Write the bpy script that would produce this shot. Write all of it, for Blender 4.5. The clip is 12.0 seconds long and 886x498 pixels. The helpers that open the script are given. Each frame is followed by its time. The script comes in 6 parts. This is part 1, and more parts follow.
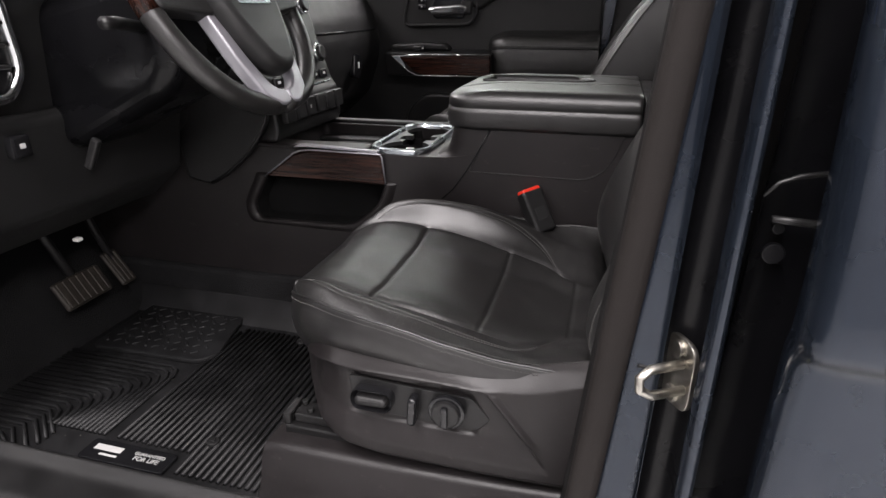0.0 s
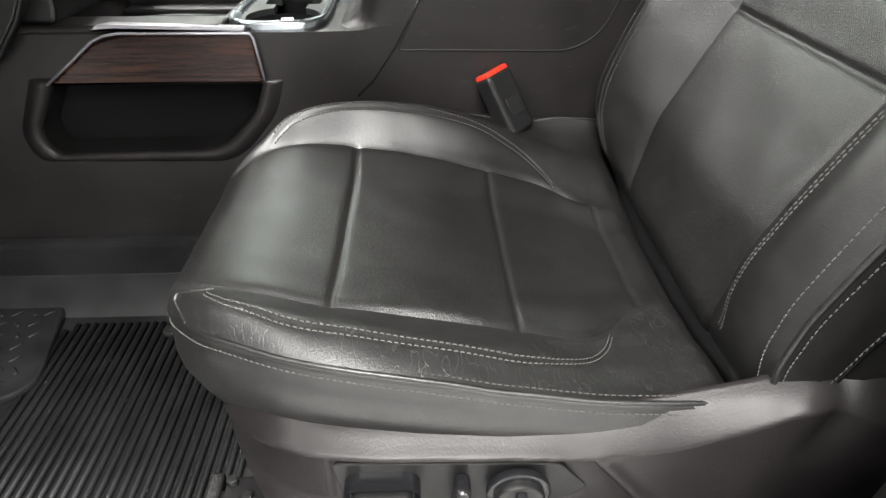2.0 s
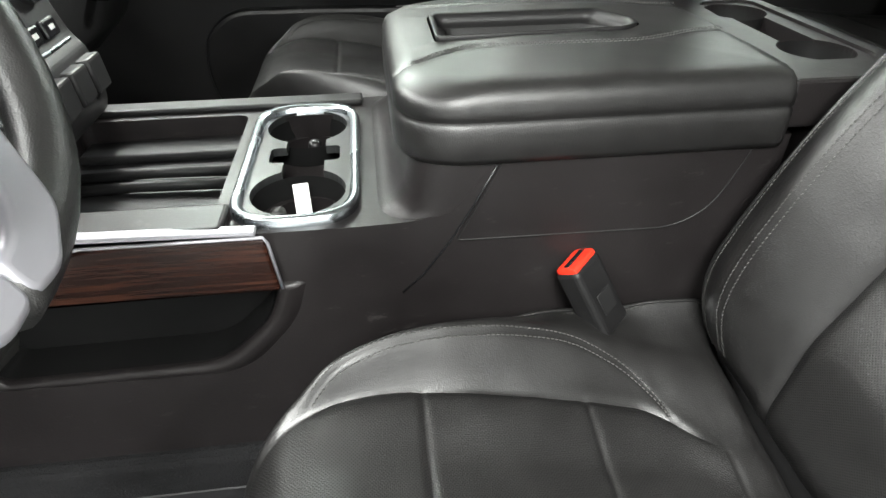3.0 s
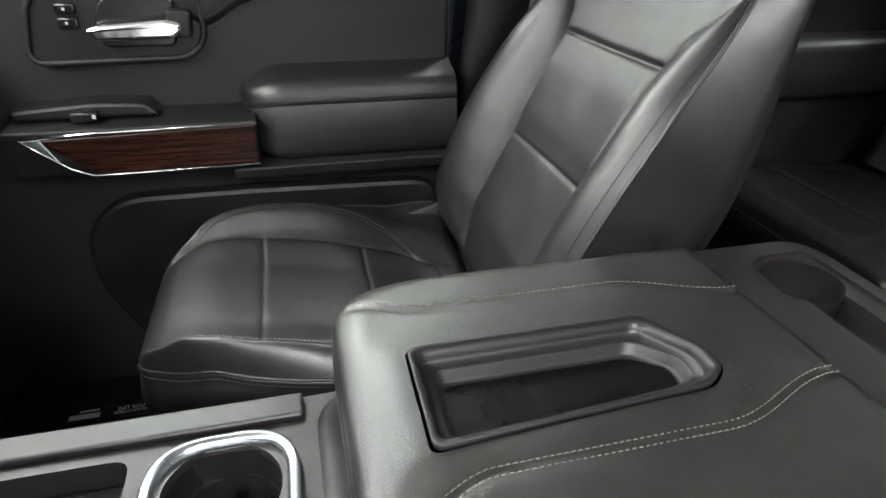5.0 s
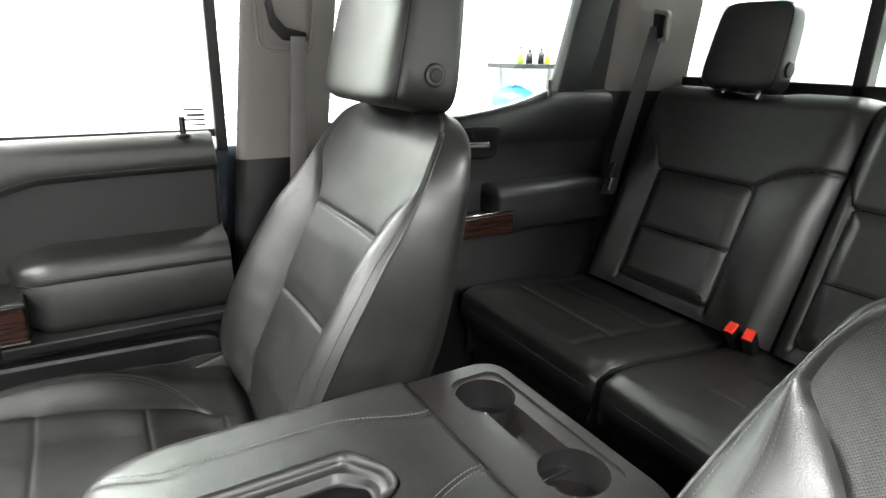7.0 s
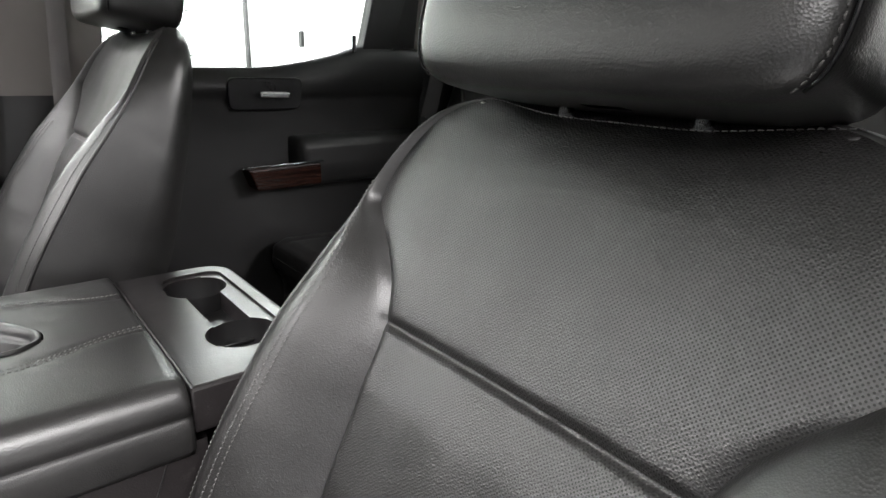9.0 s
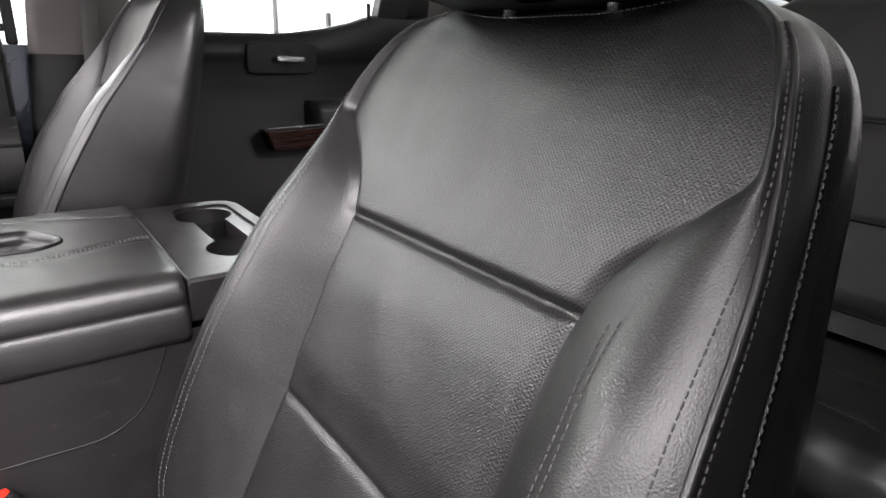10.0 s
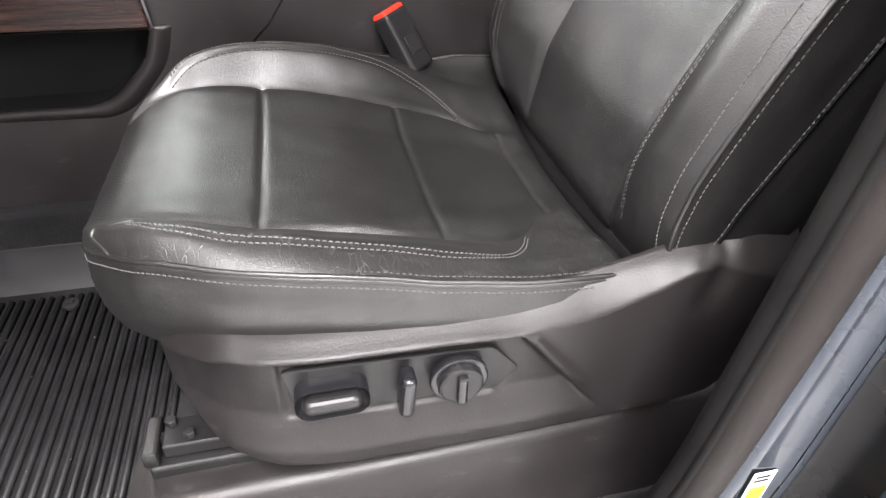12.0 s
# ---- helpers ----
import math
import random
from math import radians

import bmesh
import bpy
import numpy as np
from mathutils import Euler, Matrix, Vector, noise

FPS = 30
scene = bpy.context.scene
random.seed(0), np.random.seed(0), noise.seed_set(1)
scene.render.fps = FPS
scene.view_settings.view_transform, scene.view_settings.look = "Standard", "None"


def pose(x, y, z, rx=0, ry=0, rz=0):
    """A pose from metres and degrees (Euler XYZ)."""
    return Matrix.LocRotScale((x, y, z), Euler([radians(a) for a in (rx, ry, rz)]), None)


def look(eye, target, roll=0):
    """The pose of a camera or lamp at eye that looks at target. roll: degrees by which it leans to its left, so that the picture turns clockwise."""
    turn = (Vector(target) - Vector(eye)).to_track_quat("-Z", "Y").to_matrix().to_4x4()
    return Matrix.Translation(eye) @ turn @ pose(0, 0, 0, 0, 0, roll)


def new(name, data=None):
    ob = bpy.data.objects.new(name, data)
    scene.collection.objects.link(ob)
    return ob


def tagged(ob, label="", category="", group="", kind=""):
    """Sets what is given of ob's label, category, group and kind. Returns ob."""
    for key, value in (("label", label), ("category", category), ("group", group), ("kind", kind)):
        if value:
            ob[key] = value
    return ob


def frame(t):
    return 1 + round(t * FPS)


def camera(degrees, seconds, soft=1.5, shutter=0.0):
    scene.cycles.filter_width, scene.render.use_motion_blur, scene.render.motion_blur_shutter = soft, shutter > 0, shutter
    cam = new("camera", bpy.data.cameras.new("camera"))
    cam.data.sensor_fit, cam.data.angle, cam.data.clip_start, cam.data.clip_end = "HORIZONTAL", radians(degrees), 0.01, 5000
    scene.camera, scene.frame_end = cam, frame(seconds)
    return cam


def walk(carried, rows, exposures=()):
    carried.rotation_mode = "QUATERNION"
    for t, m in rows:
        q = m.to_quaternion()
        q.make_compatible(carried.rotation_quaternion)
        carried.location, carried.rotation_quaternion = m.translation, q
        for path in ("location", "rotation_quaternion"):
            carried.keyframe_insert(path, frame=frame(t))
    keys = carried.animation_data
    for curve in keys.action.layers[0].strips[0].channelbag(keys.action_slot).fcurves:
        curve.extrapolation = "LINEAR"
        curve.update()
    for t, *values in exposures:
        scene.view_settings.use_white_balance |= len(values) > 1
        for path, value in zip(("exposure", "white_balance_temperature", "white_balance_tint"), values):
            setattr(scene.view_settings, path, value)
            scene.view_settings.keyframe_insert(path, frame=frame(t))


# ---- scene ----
cam = camera(73.5, 12.0)
PATH = [
    (0, (0.335, -0.881, 0.729), (-0.157, 0.904, -0.028), -0.2),
    (0.5, (0.188, -0.827, 0.69), (-0.088, 0.955, -0.174), -0.2),
    (1, (0.138, -0.745, 0.653), (0.047, 1.004, -0.311), -0.3),
    (1.5, (0.114, -0.612, 0.64), (0.13, 1.063, -0.452), -0.2),
    (2, (0.098, -0.528, 0.648), (0.167, 1.116, -0.489), 0.2),
    (2.5, (0.039, -0.382, 0.689), (0.145, 1.24, -0.476), -0.2),
    (3, (-0.005, -0.22, 0.76), (0.192, 1.407, -0.387), -0.3),
    (3.5, (-0.001, -0.069, 0.835), (0.24, 1.553, -0.31), -0.0),
    (3.7, (-0.001, 0.004, 0.857), (0.254, 1.625, -0.286), 0.1),
    (5.3, (0.002, 0.16, 0.896), (0.488, 1.841, -0.072), 1.2),
    (5.5, (0.014, 0.141, 0.913), (0.526, 1.811, -0.061), 1.2),
    (6, (0.048, 0.092, 0.968), (0.687, 1.779, 0.105), 1.5),
    (6.5, (0.061, 0.048, 0.988), (0.891, 1.722, 0.275), 1.4),
    (7, (0.079, -0.001, 0.999), (1.05, 1.63, 0.369), 1.3),
    (7.5, (0.094, -0.063, 0.987), (1.158, 1.523, 0.394), 1.1),
    (7.7, (0.111, -0.091, 0.979), (1.2, 1.48, 0.39), 1.0),
    (9.3, (0.286, -0.268, 0.851), (1.497, 1.206, 0.251), 1.7),
    (9.5, (0.287, -0.288, 0.849), (1.484, 1.193, 0.236), 1.5),
    (10, (0.276, -0.341, 0.798), (1.392, 1.198, 0.177), 1.3),
    (10.5, (0.207, -0.414, 0.724), (1.236, 1.127, -0.029), 2.1),
    (11, (0.142, -0.483, 0.68), (0.955, 1.046, -0.32), 1.4),
    (11.5, (0.101, -0.556, 0.626), (0.725, 0.997, -0.47), 1.9),
    (12, (0.068, -0.579, 0.615), (0.47, 0.975, -0.578), 2.0),
]
walk(cam, [(t, look(eye, target, roll)) for t, eye, target, roll in PATH],
     [(0, -0.45, 6500, 18), (0.5, -0.35, 6550, 13), (1, -0.05, 6600, 14), (1.5, 0.22, 6600, 12), (2, 0.55, 6500, 10), (2.5, 0.9, 6450, 9), (3.5, 0.88, 6350, 4), (5.5, 1.22, 6400, 10), (6.5, 1.70, 6400, 7), (7.5, 1.32, 6450, 6), (9.5, 0.76, 6400, 16), (10.5, 0.95, 6400, 20), (11.5, 1.15, 6400, 19), (12, 1.1, 6450, 16)])

# world and lights of the white detailing garage
world = bpy.data.worlds.new("garage_world")
scene.world = world
world.use_nodes = True
world.node_tree.nodes["Background"].inputs[0].default_value = (0.9, 0.95, 1.0, 1)
world.node_tree.nodes["Background"].inputs[1].default_value = 0.03


def lamp_strip(x, y, sx, sy, power):
    d = bpy.data.lights.new("ceiling_lamp", "AREA")
    d.shape, d.size, d.size_y, d.energy = "RECTANGLE", sx, sy, power
    d.color = (1.0, 0.985, 0.955)
    ob = new("ceiling_lamp", d)
    ob.matrix_world = pose(x, y, 2.72)
    return tagged(ob, "long white ceiling lamp of the garage", "lamp", "ceiling lamps")


LAMP = 100.0
for lx, ly, power in ((-2.2, -2.2, 0.9), (-0.1, -2.0, 2.5), (2.8, -3.4, 3.2)):
    lamp_strip(lx, ly, 1.00, 2.0, LAMP * power)
for lx, power in ((-2.8, 1.3), (-1.0, 2.2), (1.6, 4.4)):
    lamp_strip(lx, 2.5, 0.40, 2.0, LAMP * power)
lamp_strip(-2.4, -0.1, 1.40, 2.4, LAMP * 0.9)
lamp_strip(3.5, 0.4, 0.40, 2.4, LAMP * 2.4)


# materials
def node_mat(name):
    m = bpy.data.materials.new(name)
    m.use_nodes = True
    nt = m.node_tree
    return m, nt, nt.nodes["Principled BSDF"]


def ramp(nt, fac, stops):
    r = nt.nodes.new("ShaderNodeValToRGB")
    el = r.color_ramp.elements
    while len(el) < len(stops):
        el.new(0.5)
    for e, (p, c) in zip(el, stops):
        e.position, e.color = p, (*c, 1) if len(c) == 3 else c
    nt.links.new(fac, r.inputs[0])
    return r.outputs[0]


def coord(nt, kind="Object", scale=(1, 1, 1), rot=(0, 0, 0)):
    tc, mp = nt.nodes.new("ShaderNodeTexCoord"), nt.nodes.new("ShaderNodeMapping")
    mp.inputs["Scale"].default_value, mp.inputs["Rotation"].default_value = scale, rot
    nt.links.new(tc.outputs[kind], mp.inputs[0])
    return mp.outputs[0]


def noise_tex(nt, vec, scale, detail=4, rough=0.55):
    n = nt.nodes.new("ShaderNodeTexNoise")
    n.inputs["Scale"].default_value, n.inputs["Detail"].default_value, n.inputs["Roughness"].default_value = scale, detail, rough
    nt.links.new(vec, n.inputs["Vector"])
    return n.outputs["Fac"]


def voronoi(nt, vec, scale, feature="F1", rand=1.0):
    v = nt.nodes.new("ShaderNodeTexVoronoi")
    v.feature = feature
    v.inputs["Scale"].default_value, v.inputs["Randomness"].default_value = scale, rand
    nt.links.new(vec, v.inputs["Vector"])
    return v.outputs["Distance"]


def bump(nt, height, strength, dist, chain=None):
    b = nt.nodes.new("ShaderNodeBump")
    b.inputs["Strength"].default_value, b.inputs["Distance"].default_value = strength, dist
    nt.links.new(height, b.inputs["Height"])
    if chain is not None:
        nt.links.new(chain, b.inputs["Normal"])
    return b.outputs[0]


def maths(nt, op, a, b):
    n = nt.nodes.new("ShaderNodeMath")
    n.operation = op
    for k, v in enumerate((a, b)):
        if isinstance(v, (int, float)):
            n.inputs[k].default_value = v
        else:
            nt.links.new(v, n.inputs[k])
    return n.outputs[0]


def mixcol(nt, fac, a, b):
    n = nt.nodes.new("ShaderNodeMix")
    n.data_type = "RGBA"
    nt.links.new(fac, n.inputs[0])
    for k, v in ((6, a), (7, b)):
        if isinstance(v, tuple):
            n.inputs[k].default_value = (*v, 1)
        else:
            nt.links.new(v, n.inputs[k])
    return n.outputs[2]


def surface(name, col, rough, var=0.25, grain=900, grain_bump=0.12, dist=0.0006, metallic=0.0, patch=9, rough_var=0.08, spec=0.5, coat=0.0):
    """A plain surface with two scales of variation: patches of wear and a fine grain."""
    m, nt, p = node_mat(name)
    vec = coord(nt)
    big, fine = noise_tex(nt, vec, patch, 5), noise_tex(nt, vec, grain, 2)
    dark, light = tuple(c * (1 - var) for c in col), tuple(min(1, c * (1 + var)) for c in col)
    nt.links.new(ramp(nt, big, [(0.3, dark), (0.7, light)]), p.inputs["Base Color"])
    nt.links.new(ramp(nt, big, [(0.3, (rough - rough_var,) * 3), (0.7, (rough + rough_var,) * 3)]), p.inputs["Roughness"])
    if grain_bump:
        nt.links.new(bump(nt, fine, grain_bump, dist), p.inputs["Normal"])
    p.inputs["Metallic"].default_value = metallic
    p.inputs["Specular IOR Level"].default_value = spec
    p.inputs["Coat Weight"].default_value = coat
    return m


def leather(name, perforated, worn=False, col=(0.0105, 0.0101, 0.0099), rough=0.355):
    m, nt, p = node_mat(name)
    vec = coord(nt)
    big = noise_tex(nt, vec, 7, 6, 0.6)
    wear = noise_tex(nt, vec, 38, 6, 0.65)
    pebble = voronoi(nt, vec, 760, "F1")
    base = ramp(nt, wear, [(0.35, tuple(c * 0.8 for c in col)), (0.72, tuple(c * 1.35 for c in col))])
    n = bump(nt, pebble, 0.52 if perforated else 0.28, 0.0005)
    n = bump(nt, noise_tex(nt, vec, 30, 3), 0.05, 0.004, n)
    if worn:
        rough += 0.05
    rgh = ramp(nt, big, [(0.3, (rough - 0.02,) * 3), (0.72, (rough + 0.04,) * 3)])
    if perforated:
        uv = coord(nt, "UV", (1, 1, 1), (0, 0, radians(45)))
        dots = voronoi(nt, uv, 440, "F1", 0.0)
        hole = ramp(nt, dots, [(0.20, (0, 0, 0)), (0.32, (1, 1, 1))])
        base = mixcol(nt, hole, tuple(c * 0.5 for c in col), base)
        n = bump(nt, hole, 0.24, 0.0007, n)
        rgh = mixcol(nt, hole, (0.55, 0.55, 0.55), rgh)
    if worn:
        # creases and pale scuffs where people slide in
        wv = coord(nt, "Object", (130, 40, 60), (0.2, 0.1, 0.7))
        crack = noise_tex(nt, wv, 1.3, 0.6, 0.4)
        line = ramp(nt, crack, [(0.482, (0, 0, 0)), (0.5, (1, 1, 1)), (0.518, (0, 0, 0))])
        area = ramp(nt, noise_tex(nt, vec, 11, 3), [(0.46, (0, 0, 0)), (0.62, (1, 1, 1))])
        scuff = maths(nt, "MULTIPLY", line, area)
        base = mixcol(nt, maths(nt, "MULTIPLY", scuff, 0.30), base, (0.19, 0.18, 0.17))
        n = bump(nt, maths(nt, "SUBTRACT", 1.0, scuff), 0.35, 0.0012, n)
    nt.links.new(base, p.inputs["Base Color"])
    nt.links.new(rgh, p.inputs["Roughness"])
    nt.links.new(n, p.inputs["Normal"])
    p.inputs["Specular IOR Level"].default_value = 0.62
    if perforated:
        nt.links.new(ramp(nt, dots, [(0.20, (0.38,) * 3), (0.34, (0.65,) * 3)]), p.inputs["Specular IOR Level"])
    return m


def wood_mat():
    m, nt, p = node_mat("dark_walnut")
    vec = coord(nt, "Object", (3, 40, 70))
    g = noise_tex(nt, vec, 2.2, 8, 0.7)
    fine = noise_tex(nt, coord(nt, "Object", (12, 200, 420)), 2, 3)
    base = ramp(nt, maths(nt, "ADD", maths(nt, "MULTIPLY", g, 0.75), maths(nt, "MULTIPLY", fine, 0.25)),
                [(0.34, (0.004, 0.0018, 0.0013)), (0.5, (0.014, 0.0050, 0.0034)), (0.64, (0.040, 0.0145, 0.0085))])
    nt.links.new(base, p.inputs["Base Color"])
    p.inputs["Roughness"].default_value = 0.24
    p.inputs["Specular IOR Level"].default_value = 0.25
    p.inputs["Coat Weight"].default_value = 0.0
    p.inputs["Coat Roughness"].default_value = 0.12
    nt.links.new(bump(nt, fine, 0.08, 0.0005), p.inputs["Normal"])
    return m


def glow_mat(name, col, strength):
    m, nt, p = node_mat(name)
    p.inputs["Base Color"].default_value = (*col, 1)
    p.inputs["Emission Color"].default_value = (*col, 1)
    p.inputs["Emission Strength"].default_value = strength
    return m


def glass_mat(name="window_glass", tint=(0.90, 0.95, 0.93)):
    m = bpy.data.materials.new(name)
    m.use_nodes = True
    nt = m.node_tree
    nt.nodes.clear()
    out, mix = nt.nodes.new("ShaderNodeOutputMaterial"), nt.nodes.new("ShaderNodeMixShader")
    tr, gl, fr = nt.nodes.new("ShaderNodeBsdfTransparent"), nt.nodes.new("ShaderNodeBsdfGlossy"), nt.nodes.new("ShaderNodeFresnel")
    tr.inputs[0].default_value = (*tint, 1)
    gl.inputs["Roughness"].default_value = 0.0
    fr.inputs[0].default_value = 1.45
    nt.links.new(fr.outputs[0], mix.inputs[0])
    nt.links.new(tr.outputs[0], mix.inputs[1])
    nt.links.new(gl.outputs[0], mix.inputs[2])
    nt.links.new(mix.outputs[0], out.inputs[0])
    return m


LEATHER = leather("black_leather", False)
WORN = leather("worn_black_leather", False, True)
PERF = leather("black_perforated_leather", True, rough=0.315)
PLASTIC = surface("charcoal_grained_plastic", (0.0120, 0.0105, 0.0107), 0.375, 0.18, 520, 0.24, 0.0008, spec=0.30)
nt = PLASTIC.node_tree
p = nt.nodes["Principled BSDF"]
old = p.inputs["Base Color"].links[0].from_socket
smear = ramp(nt, noise_tex(nt, coord(nt, "Object", (1.0, 1.0, 2.2), (0.4, 0.2, 0.1)), 34, 7, 0.75), [(0.60, (0, 0, 0)), (0.74, (0.5, 0.5, 0.5))])
nt.links.new(mixcol(nt, smear, old, (0.065, 0.060, 0.058)), p.inputs["Base Color"])
BLACKP = surface("black_grained_plastic", (0.0085, 0.0083, 0.0085), 0.40, 0.2, 600, 0.14, 0.0006, spec=0.35)
SOFT = surface("black_soft_touch_trim", (0.012, 0.0118, 0.012), 0.46, 0.15, 600, 0.10, 0.0006, spec=0.32)
GLOSSB = surface("gloss_black_plastic", (0.008, 0.008, 0.009), 0.22, 0.1, 600, 0.0)
GREYTRIM = surface("grey_pillar_trim", (0.17, 0.155, 0.145), 0.65, 0.06, 900, 0.2)
CHROME = surface("satin_chrome", (0.42, 0.455, 0.48), 0.26, 0.05, 300, 0.0, metallic=1.0)
BRIGHT = surface("bright_chrome", (0.80, 0.81, 0.82), 0.10, 0.05, 300, 0.0, metallic=1.0, rough_var=0.04)
SILVER = surface("silver_painted_plastic", (0.30, 0.295, 0.32), 0.33, 0.05, 500, 0.0, metallic=0.55)
STEEL = surface("zinc_plated_steel", (0.42, 0.40, 0.36), 0.34, 0.25, 300, 0.2, metallic=1.0, patch=60)
DARKSTEEL = surface("oiled_dark_steel", (0.05, 0.05, 0.05), 0.35, 0.3, 300, 0.1, metallic=0.8)
RUBBER = surface("black_mat_rubber", (0.0105, 0.0105, 0.011), 0.46, 0.40, 700, 0.25, 0.0008, patch=14, spec=0.24)
SEAL = surface("door_seal_rubber", (0.0115, 0.0097, 0.0090), 0.60, 0.12, 600, 0.2, spec=0.15)
PILLAR = surface("soft_black_pillar_cover", (0.0062, 0.0058, 0.0058), 0.60, 0.15, 600, 0.2, spec=0.15)
CARPET = surface("black_carpet", (0.012, 0.012, 0.0125), 0.95, 0.35, 420, 0.9, 0.003, spec=0.1)
PAINT = surface("blue_grey_metallic_paint", (0.019, 0.025, 0.036), 0.26, 0.05, 900, 0.0, metallic=0.75, coat=0.45, spec=0.25)
RED = surface("red_button_plastic", (0.62, 0.028, 0.012), 0.35, 0.08, 700, 0.05)
THREAD = surface("grey_thread", (0.064, 0.062, 0.060), 0.70, 0.2, 800, 0.0)
DARKTHREAD = surface("dark_grey_thread", (0.026, 0.025, 0.025), 0.70, 0.2, 800, 0.0)
WEBBING = surface("black_seat_belt_webbing", (0.022, 0.021, 0.022), 0.62, 0.2, 700, 0.5, 0.001)
BELTGREY = surface("grey_belt_webbing", (0.12, 0.11, 0.108), 0.6, 0.15, 700, 0.5, 0.001)
STRAP = surface("dark_grey_belt_webbing", (0.05, 0.048, 0.05), 0.55, 0.2, 700, 0.5, 0.001)
MATBLUE = surface("blue_black_rubber", (0.016, 0.017, 0.022), 0.48, 0.3, 700, 0.25, 0.0008, patch=14)
WHITEWALL = surface("white_painted_wall", (0.80, 0.81, 0.80), 0.75, 0.03, 60, 0.05, 0.002, patch=2)
# grey of the unseen walls, chosen to hold down light on the seats
GREYWALL = surface("grey_unseen_wall", (0.36, 0.36, 0.365), 0.75, 0.10, 60, 0.05, 0.002, patch=2)
CUPGREY = surface("satin_grey_plastic", (0.017, 0.018, 0.018), 0.36, 0.08, 500, 0.05, spec=0.42)
# near-black for dark trim and seams; also stands in for shade in the jamb
VOIDB = surface("near_black_trim_and_shade", (0.003, 0.003, 0.0035), 0.30, 0.2, 600, 0.0, spec=0.18)
FELT = surface("black_pocket_flock", (0.006, 0.006, 0.006), 0.95, 0.2, 700, 0.2, 0.0006, spec=0.08)
CEIL = surface("white_ceiling_paint", (0.80, 0.80, 0.79), 0.85, 0.02, 60, 0.05, 0.002, patch=2)
EPOXY = surface("grey_epoxy_floor", (0.55, 0.55, 0.54), 0.32, 0.12, 80, 0.05, 0.002, patch=2)
HEAD = surface("headliner_fabric", (0.42, 0.41, 0.39), 0.95, 0.06, 700, 0.3)
WOOD = wood_mat()
GLASS = glass_mat()
PRIVACY = glass_mat("tinted_window_glass", (0.74, 0.77, 0.76))
INK = surface("grey_label_print", (0.45, 0.45, 0.44), 0.6, 0.05, 500, 0.0)
WHITEP = surface("white_plastic", (0.75, 0.74, 0.72), 0.45, 0.05, 500, 0.05)
BLUEBAG = surface("blue_plastic_bag", (0.05, 0.26, 0.62), 0.40, 0.15, 60, 0.2)
GREENP = surface("green_bottle_plastic", (0.28, 0.55, 0.06), 0.35, 0.1, 60, 0.0)
YELLOW = surface("yellow_label", (0.80, 0.62, 0.02), 0.45, 0.05, 60, 0.0)
SCREEN = glow_mat("blue_lit_display", (0.05, 0.16, 0.55), 0.35)


# mesh helpers
def thing(name, label, category, group="", kind=""):
    return tagged(new(name), label, category, group, kind)


def finish(me, mat, smooth):
    mats = mat if isinstance(mat, (list, tuple)) else [mat]
    for m in mats:
        me.materials.append(m)
    if smooth:
        me.polygons.foreach_set("use_smooth", [True] * len(me.polygons))
        if smooth != "all":
            me.set_sharp_from_angle(angle=radians(smooth))
            # broad faces between rounded edges stay flat
            areas = sorted(p.area for p in me.polygons)
            mid = areas[len(areas) // 2]
            for p in me.polygons:
                if len(p.vertices) > 5 or p.area > 8 * mid:
                    p.use_smooth = False


def raw(name, verts, faces, mat, parent=None, label="", smooth="all", uvs=None):
    me = bpy.data.meshes.new(name)
    me.from_pydata([tuple(v) for v in verts], [], faces)
    if uvs is not None:
        layer = me.uv_layers.new(name="UVMap")
        for poly in me.polygons:
            for li in poly.loop_indices:
                layer.data[li].uv = uvs[me.loops[li].vertex_index]
    finish(me, mat, smooth)
    ob = new(name, me)
    if parent is not None:
        ob.parent = parent
    if label:
        tagged(ob, label)
    return ob


def part(name, bm, mat, parent=None, label="", smooth=35):
    me = bpy.data.meshes.new(name)
    bmesh.ops.recalc_face_normals(bm, faces=bm.faces)
    bm.to_mesh(me)
    bm.free()
    finish(me, mat, smooth)
    ob = new(name, me)
    if parent is not None:
        ob.parent = parent
    if label:
        tagged(ob, label)
    return ob


def struct(name, bm, mat, label="", smooth=35):
    return tagged(part(name, bm, mat, None, label, smooth), label, "", "", "structure")


def rbox(bm, x0, x1, y0, y1, z0, z1, r=0.004, seg=2, m=None):
    """A box with rounded edges, added to bm."""
    made = bmesh.ops.create_cube(bm, size=1.0)["verts"]
    bmesh.ops.scale(bm, verts=made, vec=(abs(x1 - x0), abs(y1 - y0), abs(z1 - z0)))
    bmesh.ops.translate(bm, verts=made, vec=((x0 + x1) / 2, (y0 + y1) / 2, (z0 + z1) / 2))
    edges = list({e for v in made for e in v.link_edges})
    if r > 0:
        out = bmesh.ops.bevel(bm, geom=edges, offset=r, segments=seg, profile=0.5, affect="EDGES")
        made = list({v for f in out["faces"] for v in f.verts} | {v for v in made if v.is_valid})
    if m is not None:
        bmesh.ops.transform(bm, matrix=m, verts=made)
    return made


def box(x0, x1, y0, y1, z0, z1, r=0.004, seg=2, m=None):
    bm = bmesh.new()
    rbox(bm, x0, x1, y0, y1, z0, z1, r, seg, m)
    return bm


